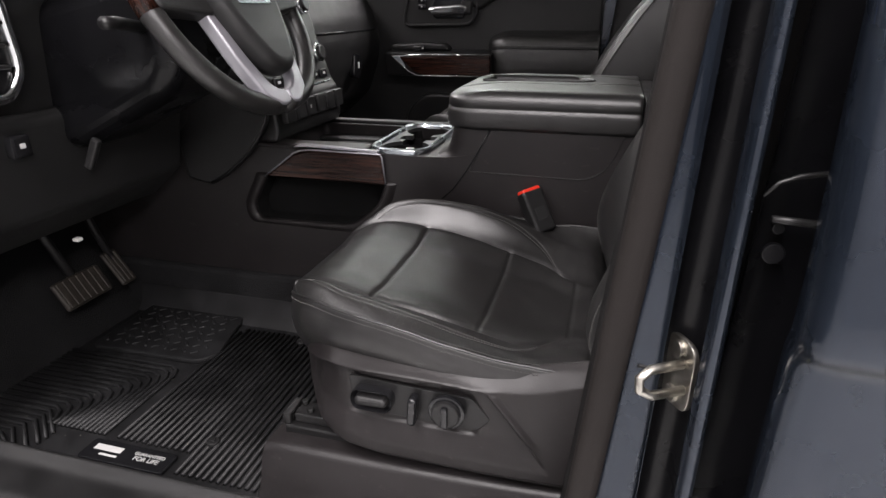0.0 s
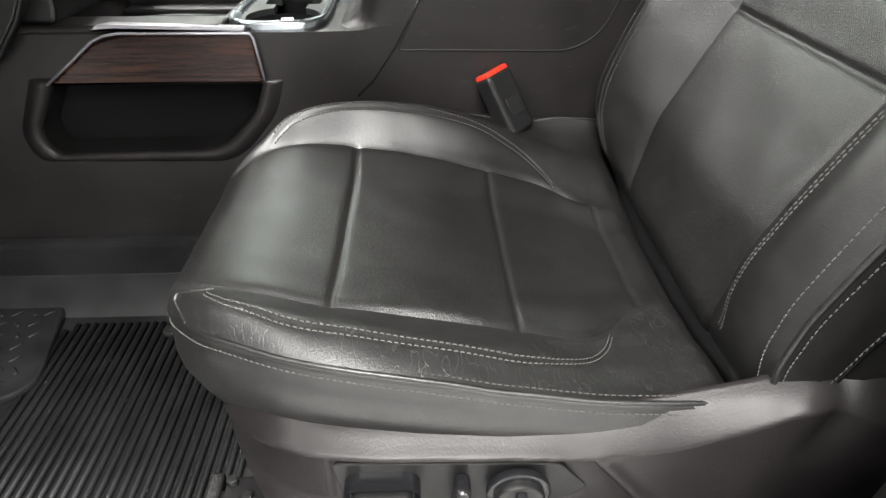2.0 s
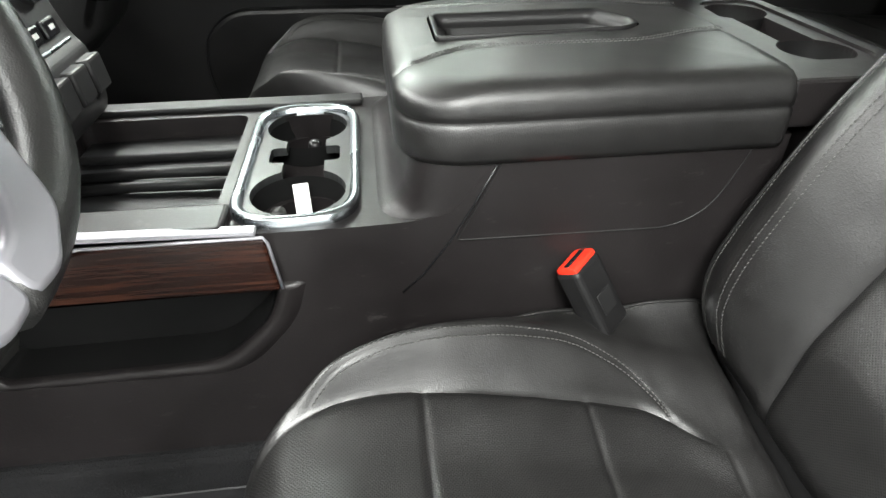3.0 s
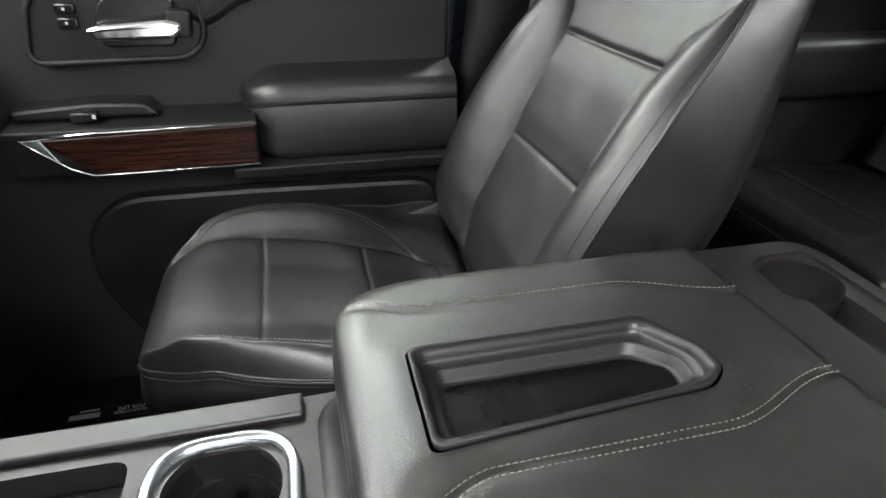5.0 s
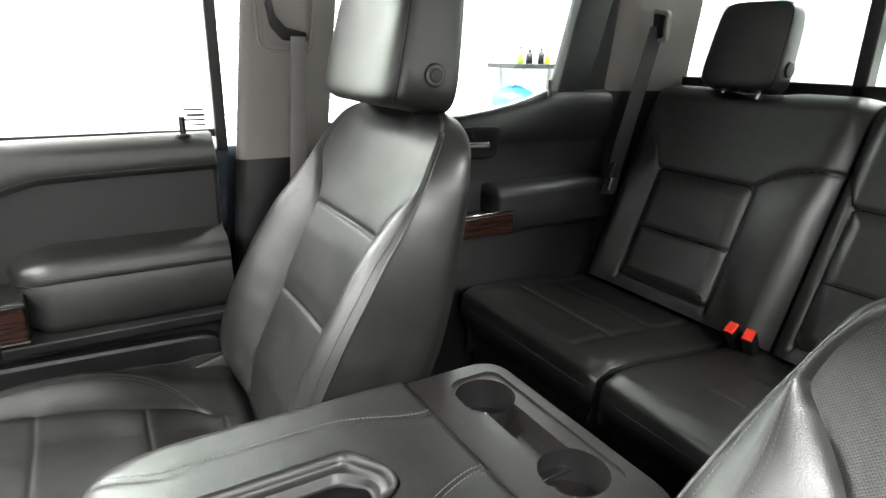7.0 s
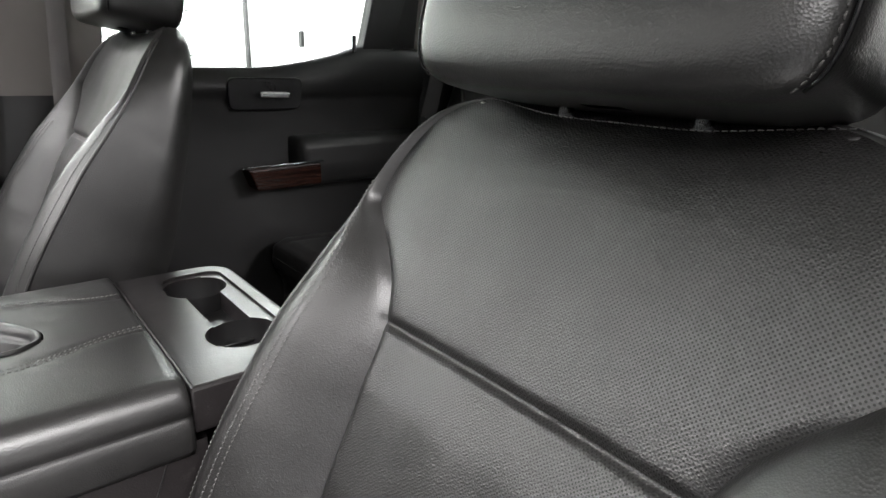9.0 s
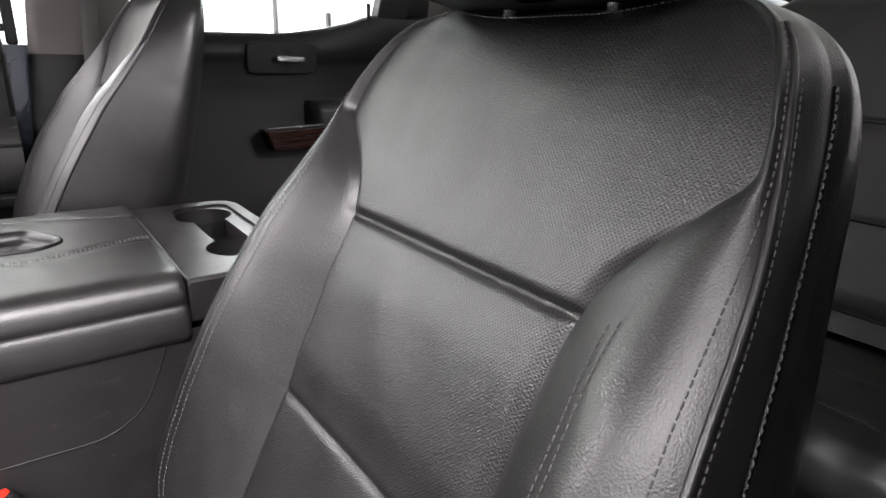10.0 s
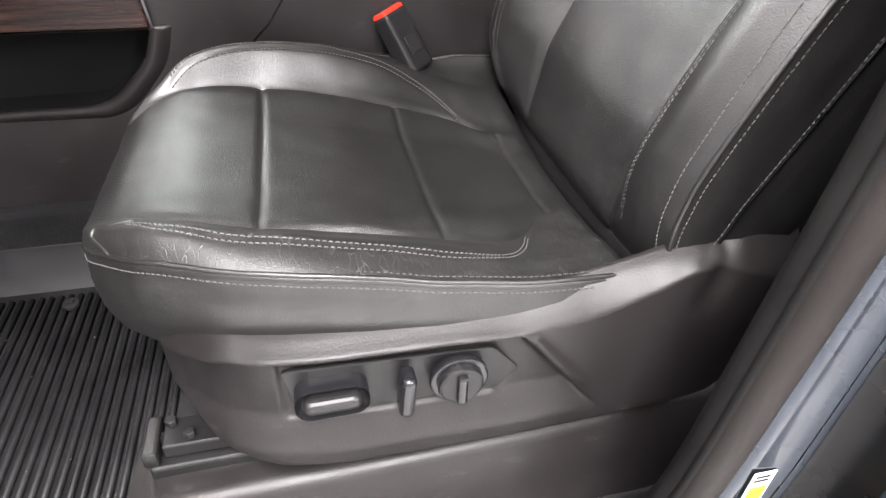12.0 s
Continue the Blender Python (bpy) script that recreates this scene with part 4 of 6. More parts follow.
def lid():
    L = thing("console_lid", "padded black leather armrest lid with recessed tray", "armrest")
    C, N = (0.195, 0.470), 360

    def outline(inset, corner=0.070):
        return radial(rounded([(0.012 + inset, 0.279 + inset), (0.398 - inset * 0.15, 0.279 + inset), (0.398 - inset * 0.15, 0.651 - inset), (0.012 + inset, 0.651 - inset)], [corner, 0.004, 0.004, corner], 10), C, N)

    def seam(x, sg):
        base = 0.396 if sg < 0 else 0.578
        return base - sg * 0.033 * sst(0.27, 0.385, x) + sg * 0.030 * (1 - sst(0.02, 0.10, x))

    tray = [(0.064, 0.418), (0.283, 0.430), (0.303, 0.446), (0.304, 0.470), (0.276, 0.524), (0.066, 0.524)]
    rim = radial(rounded(tray, 0.008, 4), C, N)
    loops = []
    for inset, z in ((0.010, 0.499), (0.003, 0.501), (0.0, 0.508), (0.0, 0.530), (0.001, 0.5405), (0.0035, 0.5425), (0.0015, 0.5445), (0.0018, 0.555), (0.0045, 0.563), (0.009, 0.5695), (0.016, 0.5745), (0.026, 0.577)):
        loops.append([Vector((x, y, z)) for x, y in outline(inset, 0.072)])
    last = loops[-1]
    for k in range(1, 15):
        t = k / 14
        loops.append([Vector((a.x * (1 - t) + b[0] * t, a.y * (1 - t) + b[1] * t, 0.577 + 0.004 * math.sin(math.pi * t * 0.5))) for a, b in zip(last, rim)])
    for loop in loops[9:]:
        for p in loop:
            p.z -= 0.0035 * (1 - sst(0.03, 0.12, p.x))
            for sg in (-1, 1):
                p.z += groove(p.y - seam(p.x, sg), 0.0032, 0.0045)
            p.z += 0.0008 * noise.noise((p.x * 18, p.y * 18, 2.2))
    sheet("lid_skin", loops, LEATHER, L, "soft black leather cover", None, True)
    edge = loops[5]
    stitches("stitching", [p + Vector((0, 0, 0.0065)) + (p - Vector((C[0], C[1], p.z))).normalized() * 0.0012 for p in edge if p.x < 0.39], L, normal=[(0, 0, 1)] * 400)
    for sg in (-1, 1):
        for off in (-0.0035, 0.0035) if sg < 0 else (0.0035,):
            line = []
            for i in range(90):
                x = 0.036 + 0.355 * i / 89
                y = seam(x, sg) + off
                z = 0.5795 - 0.0035 * (1 - sst(0.03, 0.12, x)) - 0.0035 * (1 - sst(0.036, 0.06, x))
                line.append(Vector((x, y, z)))
            stitches("stitching", line, L, normal=[(0, 0, 1)] * 90)
    # the tray: a moulded rim, stepped walls and floor
    def tray_loop(d, z):
        q = Vector((0.185, 0.471))
        pts = []
        for x, y in tray:
            pts.append((x + math.copysign(d, q.x - x), y + math.copysign(d, q.y - y) * (0.4 if abs(y - 0.458) < 0.02 else 1)))
        return [Vector((x, y, z)) for x, y in rounded(pts, 0.009, 5)]
    steps = [(-0.003, 0.577), (-0.0015, 0.5835), (0.003, 0.5842), (0.007, 0.5825), (0.010, 0.576), (0.0115, 0.572), (0.017, 0.5705), (0.019, 0.569), (0.021, 0.561), (0.024, 0.5585), (0.030, 0.558)]
    tl = [tray_loop(d, z) for d, z in steps]
    sheet("tray_rim", tl, BLACKP, L, "matt black tray moulding", None, True)
    part("tray_floor", prism([(p.x, p.y) for p in tl[-2]], 0.538, 0.5584, "z"), VOIDB, L, "black tray floor")
    return L


def rear_cups():
    r = thing("rear_cup_holder", "charcoal plastic rear end of console with two cup holders", "cup holder")
    X0, X1, Y0, Y1, Z = 0.400, 0.552, 0.290, 0.640, 0.566
    ol = rounded([(X0, Y0), (X1, Y0), (X1, Y1), (X0, Y1)], [0.003, 0.045, 0.045, 0.003], 8)
    top = part("top", prism(ol, Z - 0.05, Z, "z", 0.004), PLASTIC, r, "", 30)
    cuts = []
    for k in range(4):
        b2 = bmesh.new()
        if k < 2:
            disc(b2, 0.0405, 0.14, pose(0.488, (0.392, 0.566)[k], Z - 0.01), 40)
        elif k == 2:
            rbox(b2, 0.466, 0.510, 0.40, 0.56, Z - 0.032, Z + 0.05, 0.0)
        else:
            b3 = prism(rounded([(0.430, 0.345), (0.522, 0.345), (0.533, 0.36), (0.533, 0.60), (0.522, 0.612), (0.452, 0.612)], 0.03), Z - 0.004, Z + 0.05, "z")
            b2.free()
            b2 = b3
        m2 = bpy.data.meshes.new("well_cut")
        b2.to_mesh(m2)
        b2.free()
        cuts.append(new("well_cut", m2))
        mod = top.modifiers.new("cut", "BOOLEAN")
        mod.operation, mod.object, mod.solver = "DIFFERENCE", cuts[-1], "EXACT"
    done = bpy.data.meshes.new_from_object(top.evaluated_get(bpy.context.evaluated_depsgraph_get()))
    top.modifiers.clear()
    top.data = done
    for ob in cuts:
        bpy.data.objects.remove(ob)
    for y in (0.392, 0.566):
        rows = [[Vector((0.488 + q * math.cos(math.tau * k / 32), y + q * math.sin(math.tau * k / 32), z)) for k in range(32)] for q, z in ((0.0407, Z - 0.006), (0.038, Z - 0.065), (0.034, Z - 0.07), (0.001, Z - 0.07))]
        sheet("cup_well", rows, BLACKP, r, "", None, True)
        part("cup_grip", box(0.452, 0.470, y - 0.012, y + 0.012, Z - 0.055, Z - 0.018, 0.007, 3), BLACKP, r)
    part("slot_floor", box(0.464, 0.512, 0.42, 0.54, Z - 0.034, Z - 0.030, 0.001, 1), BLACKP, r)
    part("rear_wall", prism(rounded([(Y0, 0.0), (Y1, 0.0), (Y1, Z - 0.048), (Y0, Z - 0.048)], 0.004), 0.440, 0.545, "x", 0.01), PLASTIC, r)
    return r


console()
lid()
rear_cups()

# crumpled foil on the tray mat
foil = thing("foil_wrapper", "small crumpled silver foil wrapper on tray mat", "wrapper")
rows = []
for i in range(9):
    rows.append([Vector((-0.200 + 0.0032 * i + 0.002 * noise.noise((i * 1.7, j, 4.0)), 0.374 + 0.0034 * j + 0.002 * i * 0.3, 0.3985 + 0.0045 * abs(noise.noise((i * 0.9, j * 1.3, 1.0))))) for j in range(7)])
sheet("foil", rows, STEEL, foil)

# white key tag lying in the cup holder
tag = thing("key_tag", "white paper key tag hanging in cup holder", "tag")
part("tag_card", box(-0.009, 0.009, -0.022, 0.022, -0.001, 0.001, 0.0008, 1, pose(-0.094, 0.388, 0.412, 50, 0, 8)), WHITEP, tag)
part("tag_ring", tube([(-0.090 + 0.008 * math.cos(k * math.tau / 16), 0.352 + 0.008 * math.sin(k * math.tau / 16), 0.392) for k in range(16)], 0.0008, 6, True), STEEL, tag)


# ---- floor, mat, sill ----
struct("floor", box(-1.25, 1.75, -0.36, 1.34, -0.05, -0.012, 0.0), CARPET, "black carpeted cab floor")
struct("toe_board", prism([(-1.30, 0.55), (-1.22, 0.55), (-0.80, -0.02), (-0.90, -0.03)], -0.36, 1.34, "y"), CARPET, "black carpeted sloping toe board")


def floor_mat(y0, sg, label):
    m = thing("floor_mat", label, "floor mat", "front floor mats")
    Yn, Yf = -0.292, 0.262
    part("base", box(-0.80, -0.06, y0 + sg * Yn if sg > 0 else y0 - Yf, y0 + sg * Yf if sg > 0 else y0 - Yn, -0.012, -0.003, 0.003, 1), RUBBER, m)
    # raised border towards the console
    prof = [(0.235, -0.004), (0.255, 0.018), (0.266, 0.060), (0.272, 0.064), (0.276, 0.060), (0.270, -0.006)]
    part("raised_edge", prism([(y0 + sg * a, b) for a, b in prof], -0.80, -0.06, "x"), RUBBER, m)
    # nested ribs: along the seat, then turning round the heel pad
    for k in range(30):
        xr = -0.135 - 0.0135 * k
        if k < 26:
            yc = 0.215 - 0.0 * k if k < 25 else 0.2
            yb = -0.005 - 0.0155 * (k - 10)
            lo = -0.245
            if xr < -0.315 and xr > -0.512:
                lo = -0.195
            if k < 26 and xr > -0.488:
                pts = [(xr, yc), (xr, lo)]
            else:
                pts = None
            if pts:
                path = [(x, y0 + sg * y, 0.0) for x, y in pts]
                part("rib", tube([(path[0][0], path[0][1], 0.0), (path[1][0], path[1][1], 0.0)], 0.0042, 6), RUBBER, m, "", "all")
    for k in range(20):
        x1, yl = -0.505 - 0.0105 * k, 0.030 - 0.0150 * k
        pts = [(-0.80, yl), (x1 - 0.028, yl), (x1 - 0.010, yl - 0.010), (x1, yl - 0.030), (x1, -0.195)]
        pts = [(a, max(b, -0.275)) for a, b in pts]
        if yl < -0.16:
            pts = [(-0.80, yl), (min(x1, -0.66), yl), (min(x1, -0.66) + 0.06, max(-0.275, yl - 0.05))]
        part("rib", tube([(x, y0 + sg * y, 0.0) for x, y in pts], 0.0042, 6), RUBBER, m, "", "all")
    if sg > 0:
        pad = rounded([(-0.765, 0.046), (-0.485, 0.050), (-0.456, 0.085), (-0.498, 0.262), (-0.53, 0.266), (-0.765, 0.266)], 0.02)
        part("heel_pad", prism([(x, y0 + y) for x, y in pad], -0.003, 0.010, "z", 0.004), RUBBER, m, "raised heel pad")
        rnd = random.Random(4)
        for i in range(11):
            for j in range(7):
                cx, cy = -0.745 + 0.026 * i + (0.013 if j % 2 else 0), 0.078 + 0.026 * j
                if cx < -0.495 - 0.10 * (cy - 0.08):
                    part("tread_lug", box(-0.009, 0.009, -0.003, 0.003, 0.009, 0.0125, 0.001, 1, pose(cx, y0 + cy, 0, 0, 0, 45 if (i + j) % 2 else -45)), RUBBER, m)
    # maker's plate, with plain bars and the readable line
    lx0, lx1 = -0.505, -0.330
    cy = y0 + sg * -0.233
    part("name_plate", prism(rounded([(lx0, cy - 0.024), (lx1, cy - 0.024), (lx1, cy + 0.024), (lx0, cy + 0.024)], 0.008), -0.003, 0.005, "z", 0.002), GLOSSB, m, "black glossy name plate")
    rot = 0 if sg > 0 else 180
    part("mark_bar", box(-0.028, 0.028, -0.0065, 0.0065, 0, 0.0012, 0.0003, 1, pose(-0.460, cy + sg * 0.005, 0.005, 0, 0, rot)), INK, m)
    part("mark_bar", box(-0.016, 0.020, -0.0022, 0.0022, 0, 0.0012, 0.0003, 1, pose(-0.452, cy - sg * 0.010, 0.005, 0, 0, rot)), INK, m)
    for line, dy in (("GUARANTEED", 0.004), ("FOR LIFE", -0.008)):
        cu = bpy.data.curves.new("plate_lettering", "FONT")
        cu.body, cu.size, cu.align_x, cu.extrude = line, 0.0095 if dy > 0 else 0.013, "CENTER", 0.0004
        ob = new("plate_lettering", cu)
        me = bpy.data.meshes.new_from_object(ob.evaluated_get(bpy.context.evaluated_depsgraph_get()))
        bpy.data.objects.remove(ob)
        me.materials.clear()
        me.materials.append(INK)
        ob = new("plate_lettering", me)
        ob.matrix_world = pose(-0.376, cy + sg * dy, 0.0058, 0, 0, rot)
        ob.parent = m
    for bx, by in ((-0.293, -0.164), (-0.304, 0.19)):
        bm = bmesh.new()
        disc(bm, 0.012, 0.008, pose(bx, y0 + sg * by, 0.004), 20, 0.002)
        disc(bm, 0.005, 0.006, pose(bx, y0 + sg * by, 0.008), 14, 0.001)
        part("fixing_button", bm, SOFT, m, "grey anchor button")
    return m


floor_mat(0.0, 1, "black ribbed rubber floor mat in driver footwell")
floor_mat(0.93, -1, "black ribbed rubber floor mat in passenger footwell")

struct("console_carpet", box(-0.95, 0.46, 0.268, 0.662, -0.02, 0.125, 0.012), CARPET, "dark carpet beside the console")

# plastic cover over the seat base along the sill
sill = thing("sill_cover", "charcoal plastic cover over seat base by the sill", "trim panel")
rows = []
for i in range(41):
    x = -0.128 + 0.60 * i / 40
    zt = smooth_curve(x, [(-0.128, 0.104), (-0.10, 0.110), (0.05, 0.112), (0.25, 0.118), (0.40, 0.126), (0.472, 0.130)])
    rows.append([Vector((x, y, z)) for y, z in ((-0.17, zt - 0.006), (-0.235, zt), (-0.246, zt - 0.003), (-0.252, zt - 0.012), (-0.262, zt * 0.5), (-0.275, 0.025), (-0.29, -0.005))])
sheet("cover", rows, PLASTIC, sill)
part("cover_end", prism([(-0.17, 0.092), (-0.235, 0.098), (-0.252, 0.085), (-0.262, 0.05), (-0.29, -0.01), (-0.17, -0.01)], -0.131, -0.127, "x", 0.001), PLASTIC, sill)
rail = thing("seat_rail", "dark steel seat rail with adjuster screw under driver seat", "seat rail")
part("channel", box(-0.108, 0.45, -0.215, -0.165, 0.095, 0.121, 0.003), BLACKP, rail)
part("channel", box(-0.108, 0.45, 0.165, 0.215, 0.03, 0.121, 0.003), BLACKP, rail)
part("slider", box(-0.095, 0.42, -0.205, -0.172, 0.122, 0.138, 0.002), BLACKP, rail)
part("screw", tube([(-0.10, -0.188, 0.130), (0.06, -0.188, 0.130)], 0.006, 10), BLACKP, rail, "", "all")
part("end_cap", box(-0.112, -0.098, -0.213, -0.167, 0.120, 0.140, 0.003), BLACKP, rail)
for bx, by in ((-0.088, -0.180), (-0.070, -0.197), (-0.05, -0.180)):
    bm = bmesh.new()
    disc(bm, 0.0055, 0.008, pose(bx, by, 0.143), 6, 0.001)
    part("bolt", bm, DARKSTEEL, rail, "dull hexagon bolt")

struct("door_sill", prism(rounded([(-0.275, 0.03), (-0.30, 0.012), (-0.36, 0.004), (-0.40, -0.02), (-0.42, -0.10), (-0.28, -0.10)], 0.012), -0.95, 0.42, "x"), BLACKP, "black plastic door sill plate")
struct("sill_seal", tube([(-0.95, -0.392, 0.010), (0.30, -0.392, 0.010), (0.36, -0.392, 0.06)], 0.014, 8), SEAL, "rubber sill seal", "all")

# ---- driver side door post and rear door ----
LEAN_X = 0.088


def post_strip(name, plan, z0, z1, mat, label, n=24, lean=LEAN_X, top=0.0):
    """A strip of the door post, swept upwards along its lean; it sweeps forward into the sill."""
    rows = []
    for i in range(n + 1):
        z = z0 + (z1 - z0) * i / n
        dx = lean * (z - 0.40) - 0.005 - 0.9 * max(0.0, 0.24 - z) ** 2
        dy = 0.10 * max(0.0, z - 0.85) ** 1.4
        k = sst(z1 - top, z1, z) ** 2 if top else 0.0
        rows.append([Vector((p[0] + dx + 0.06 * k + (p[2] * (z - 0.40) if len(p) > 2 else 0.0), p[1] + dy, z)) for p in plan])
    ob = sheet(name, rows, mat, None, label)
    return tagged(ob, label, "", "", "structure")


post_strip("pillar_inner", [(0.62, -0.340), (0.50, -0.345), (0.42, -0.350), (0.370, -0.358), (0.352, -0.366)], -0.02, 1.25, PILLAR, "black inner pillar trim")
post_strip("pillar_lower_cover", [(0.60, -0.318), (0.50, -0.322), (0.42, -0.328), (0.372, -0.336), (0.353, -0.346), (0.346, -0.357), (0.350, -0.366)], -0.02, 0.585, PILLAR, "dark soft lower pillar cover", 40, LEAN_X, 0.06)
post_strip("pillar_seal", [(0.352, -0.362), (0.348, -0.366), (0.3475, -0.370), (0.351, -0.374), (0.357, -0.374)], -0.02, 1.25, PILLAR, "black rubber door seal")
post_strip("pillar_trim", [(0.350, -0.368), (0.3495, -0.373), (0.353, -0.379), (0.361, -0.3825), (0.372, -0.382), (0.378, -0.380), (0.3805, -0.376)], -0.02, 1.25, SEAL, "brownish grey rubber pillar trim")
post_strip("pillar_jamb", [(0.376, -0.374), (0.379, -0.3775), (0.383, -0.3805), (0.388, -0.3815, -0.012), (0.402, -0.3830, -0.045), (0.4055, -0.3855, -0.050), (0.4075, -0.3940, -0.050)], -0.05, 1.25, PAINT, "blue grey painted door jamb", 24, 0.075)
# the recess is body paint in shade; that shade is put in as near-black
post_strip("pillar_recess", [(0.406, -0.390), (0.412, -0.381), (0.424, -0.380), (0.434, -0.386), (0.440, -0.410), (0.437, -0.436)], -0.05, 1.25, VOIDB, "jamb recess, its shade coloured black", 24, 0.03)
post_strip("jamb_flange", [(0.431, -0.430), (0.432, -0.438), (0.435, -0.4445), (0.439, -0.446), (0.443, -0.443), (0.445, -0.434)], -0.05, 1.25, PAINT, "painted jamb flange", 24, 0.008)
# shade in the door gap is coloured in the same way
post_strip("door_gap", [(0.443, -0.438), (0.447, -0.420), (0.500, -0.415), (0.53, -0.430)], -0.05, 1.25, VOIDB, "gap before the rear door, its shade coloured black", 24, 0.04)
struct("jamb_seam", box(0.384, 0.412, -0.3835, -0.379, 0.418, 0.422, 0.001, 1), VOIDB, "seam across the painted jamb")
door = thing("rear_door_outside", "closed blue grey painted rear door with high gloss", "door")
body_rows = []
for i in range(177):
    z = -0.10 + 0.88 * i / 176
    dx = 0.004 * (z - 0.45)
    bulge = smooth_curve(z, [(-0.10, -0.01), (0.15, 0.0), (0.42, 0.010), (0.500, 0.013), (0.510, 0.015), (0.522, 0.026), (0.532, 0.029), (0.60, 0.024), (0.70, 0.008), (0.78, -0.006)])
    body_rows.append([Vector((x + (dx - 0.002) * (1 if x < 0.6 else 0), y - bulge * k, z)) for x, y, k in ((0.520, -0.440, 0), (0.490, -0.444, 0), (0.478, -0.452, 0.2), (0.472, -0.462, 0.5), (0.472, -0.474, 0.8), (0.478, -0.482, 1), (0.486, -0.486, 1), (0.496, -0.488, 1), (0.52, -0.490, 1), (0.56, -0.493, 1), (0.60, -0.495, 1), (0.90, -0.502, 1), (1.30, -0.505, 1))])
sheet("skin", body_rows, PAINT, door, "glossy blue grey paint")
part("window_frame", prism(rounded([(0.500, 0.70), (1.30, 0.76), (1.30, 1.25), (0.54, 1.25)], 0.01), -0.478, -0.45, "y", 0.006), GLOSSB, door, "gloss black window surround")
# check strap and wiring boot in the gap, dark and half hidden
part("wiring_boot", tube([(0.485, -0.436, 0.624), (0.466, -0.438, 0.621), (0.453, -0.440, 0.616), (0.445, -0.440, 0.606)], [0.0020, 0.0020, 0.0016, 0.0012], 8), BLACKP, door, "", "all")
part("hinge_arm", tube([(0.485, -0.432, 0.586), (0.455, -0.434, 0.588)], 0.0030, 8), BLACKP, door, "", "all")
for z, r in ((0.560, 0.010), (0.580, 0.006)):
    bm = bmesh.new()
    disc(bm, r * 0.8, 0.005, pose(0.462, -0.428, z, 90, 0, 0), 20, 0.001)
    part("fixing_bolt", bm, VOIDB, door)
# tyre data plate low on the jamb
dp = thing("jamb_sticker", "small white and yellow printed sticker on jamb", "sticker")
part("backing", box(-0.010, 0.010, -0.0005, 0.0005, -0.026, 0.030, 0.0002, 1, pose(0.379, -0.3840, 0.186)), WHITEP, dp)
part("yellow_field", box(-0.0075, 0.0075, -0.0010, -0.0004, -0.016, 0.016, 0.0, 1, pose(0.379, -0.3841, 0.181)), YELLOW, dp)
for k in range(2):
    part("print_bar", box(-0.0075, 0.005, -0.0011, -0.0004, 0.019 + 0.005 * k, 0.021 + 0.005 * k, 0.0, 1, pose(0.379, -0.3841, 0.186)), BLACKP, dp)

strk = thing("door_striker", "zinc plated steel door striker loop on jamb", "striker")
mm = pose(0.418, -0.395, 0.428, 0, 0, 28)
part("plate", prism(rounded([(-0.021, -0.034), (0.021, -0.034), (0.021, 0.034), (-0.021, 0.034)], 0.016), -0.002, 0.003, "x", 0.001), STEEL, strk)
strk.children[0].matrix_basis = mm
bm = tube([(0, -0.012, -0.011), (-0.034, -0.013, -0.011), (-0.045, -0.012, -0.004), (-0.045, -0.010, 0.006), (-0.034, -0.008, 0.012), (0, -0.006, 0.012)], 0.0044, 10)
lp = part("loop", bm, STEEL, strk, "", "all")
lp.matrix_basis = mm
for z in (-0.023, 0.023):
    bm = bmesh.new()
    disc(bm, 0.0085, 0.005, pose(-0.003, 0.002, z, 0, 90, 0), 12, 0.001)
    part("bolt", bm, STEEL, strk).matrix_basis = mm

# seat belt on the driver side post
belt = thing("driver_seat_belt", "black seat belt hanging at door post with buckle tongue", "seat belt")
wb = []
for i in range(24):
    z = 0.60 + 0.62 * i / 23
    x = 0.452 + 0.22 * (z - 0.60)
    wb.append([Vector((x, -0.316, z)), Vector((x + 0.024, -0.322, z)), Vector((x + 0.046, -0.318, z))])
sheet("webbing", wb, STRAP, belt)
part("tongue", prism(rounded([(0.446, 0.612), (0.470, 0.632), (0.56, 0.642), (0.60, 0.632), (0.60, 0.606), (0.53, 0.618), (0.470, 0.602)], 0.008), -0.326, -0.306, "y", 0.005, 3), VOIDB, belt)
part("tongue_plate", box(-0.003, 0.003, -0.0015, 0.0015, -0.026, 0.026, 0.001, 1, pose(0.456, -0.304, 0.592, 0, 12, 0)), BRIGHT, belt, "bright steel latch plate")
part("stop_button", prism(rounded([(0.452, 0.560), (0.475, 0.580), (0.60, 0.584), (0.60, 0.560), (0.48, 0.552)], 0.006), -0.322, -0.306, "y", 0.004, 2), VOIDB, belt)

# the open driver door, hinged at the front of the opening
od = thing("driver_door", "open blue grey driver door with black inner panel", "door")
OM = pose(-0.66, -0.44, 0, 0, 0, -103)
part("skin", box(0.0, 1.12, 0.060, 0.085, -0.12, 0.80, 0.010, 3, OM), PAINT, od, "glossy blue grey paint")
part("inner_panel", box(0.015, 1.10, -0.015, 0.058, -0.08, 0.82, 0.020, 3, OM), SOFT, od, "soft black inner panel")
part("armrest", box(0.30, 1.02, -0.075, -0.010, 0.50, 0.64, 0.025, 4, OM), LEATHER, od, "padded black armrest")
part("map_pocket", box(0.20, 1.00, -0.055, -0.010, 0.04, 0.30, 0.020, 3, OM), BLACKP, od)
for x0, x1, z0, z1 in ((0.0, 0.04, 0.80, 1.24), (1.07, 1.12, 0.80, 1.26), (0.0, 1.12, 1.24, 1.29)):
    part("window_frame", box(x0, x1, 0.020, 0.070, z0, z1, 0.008, 2, OM), GLOSSB, od, "gloss black window frame")
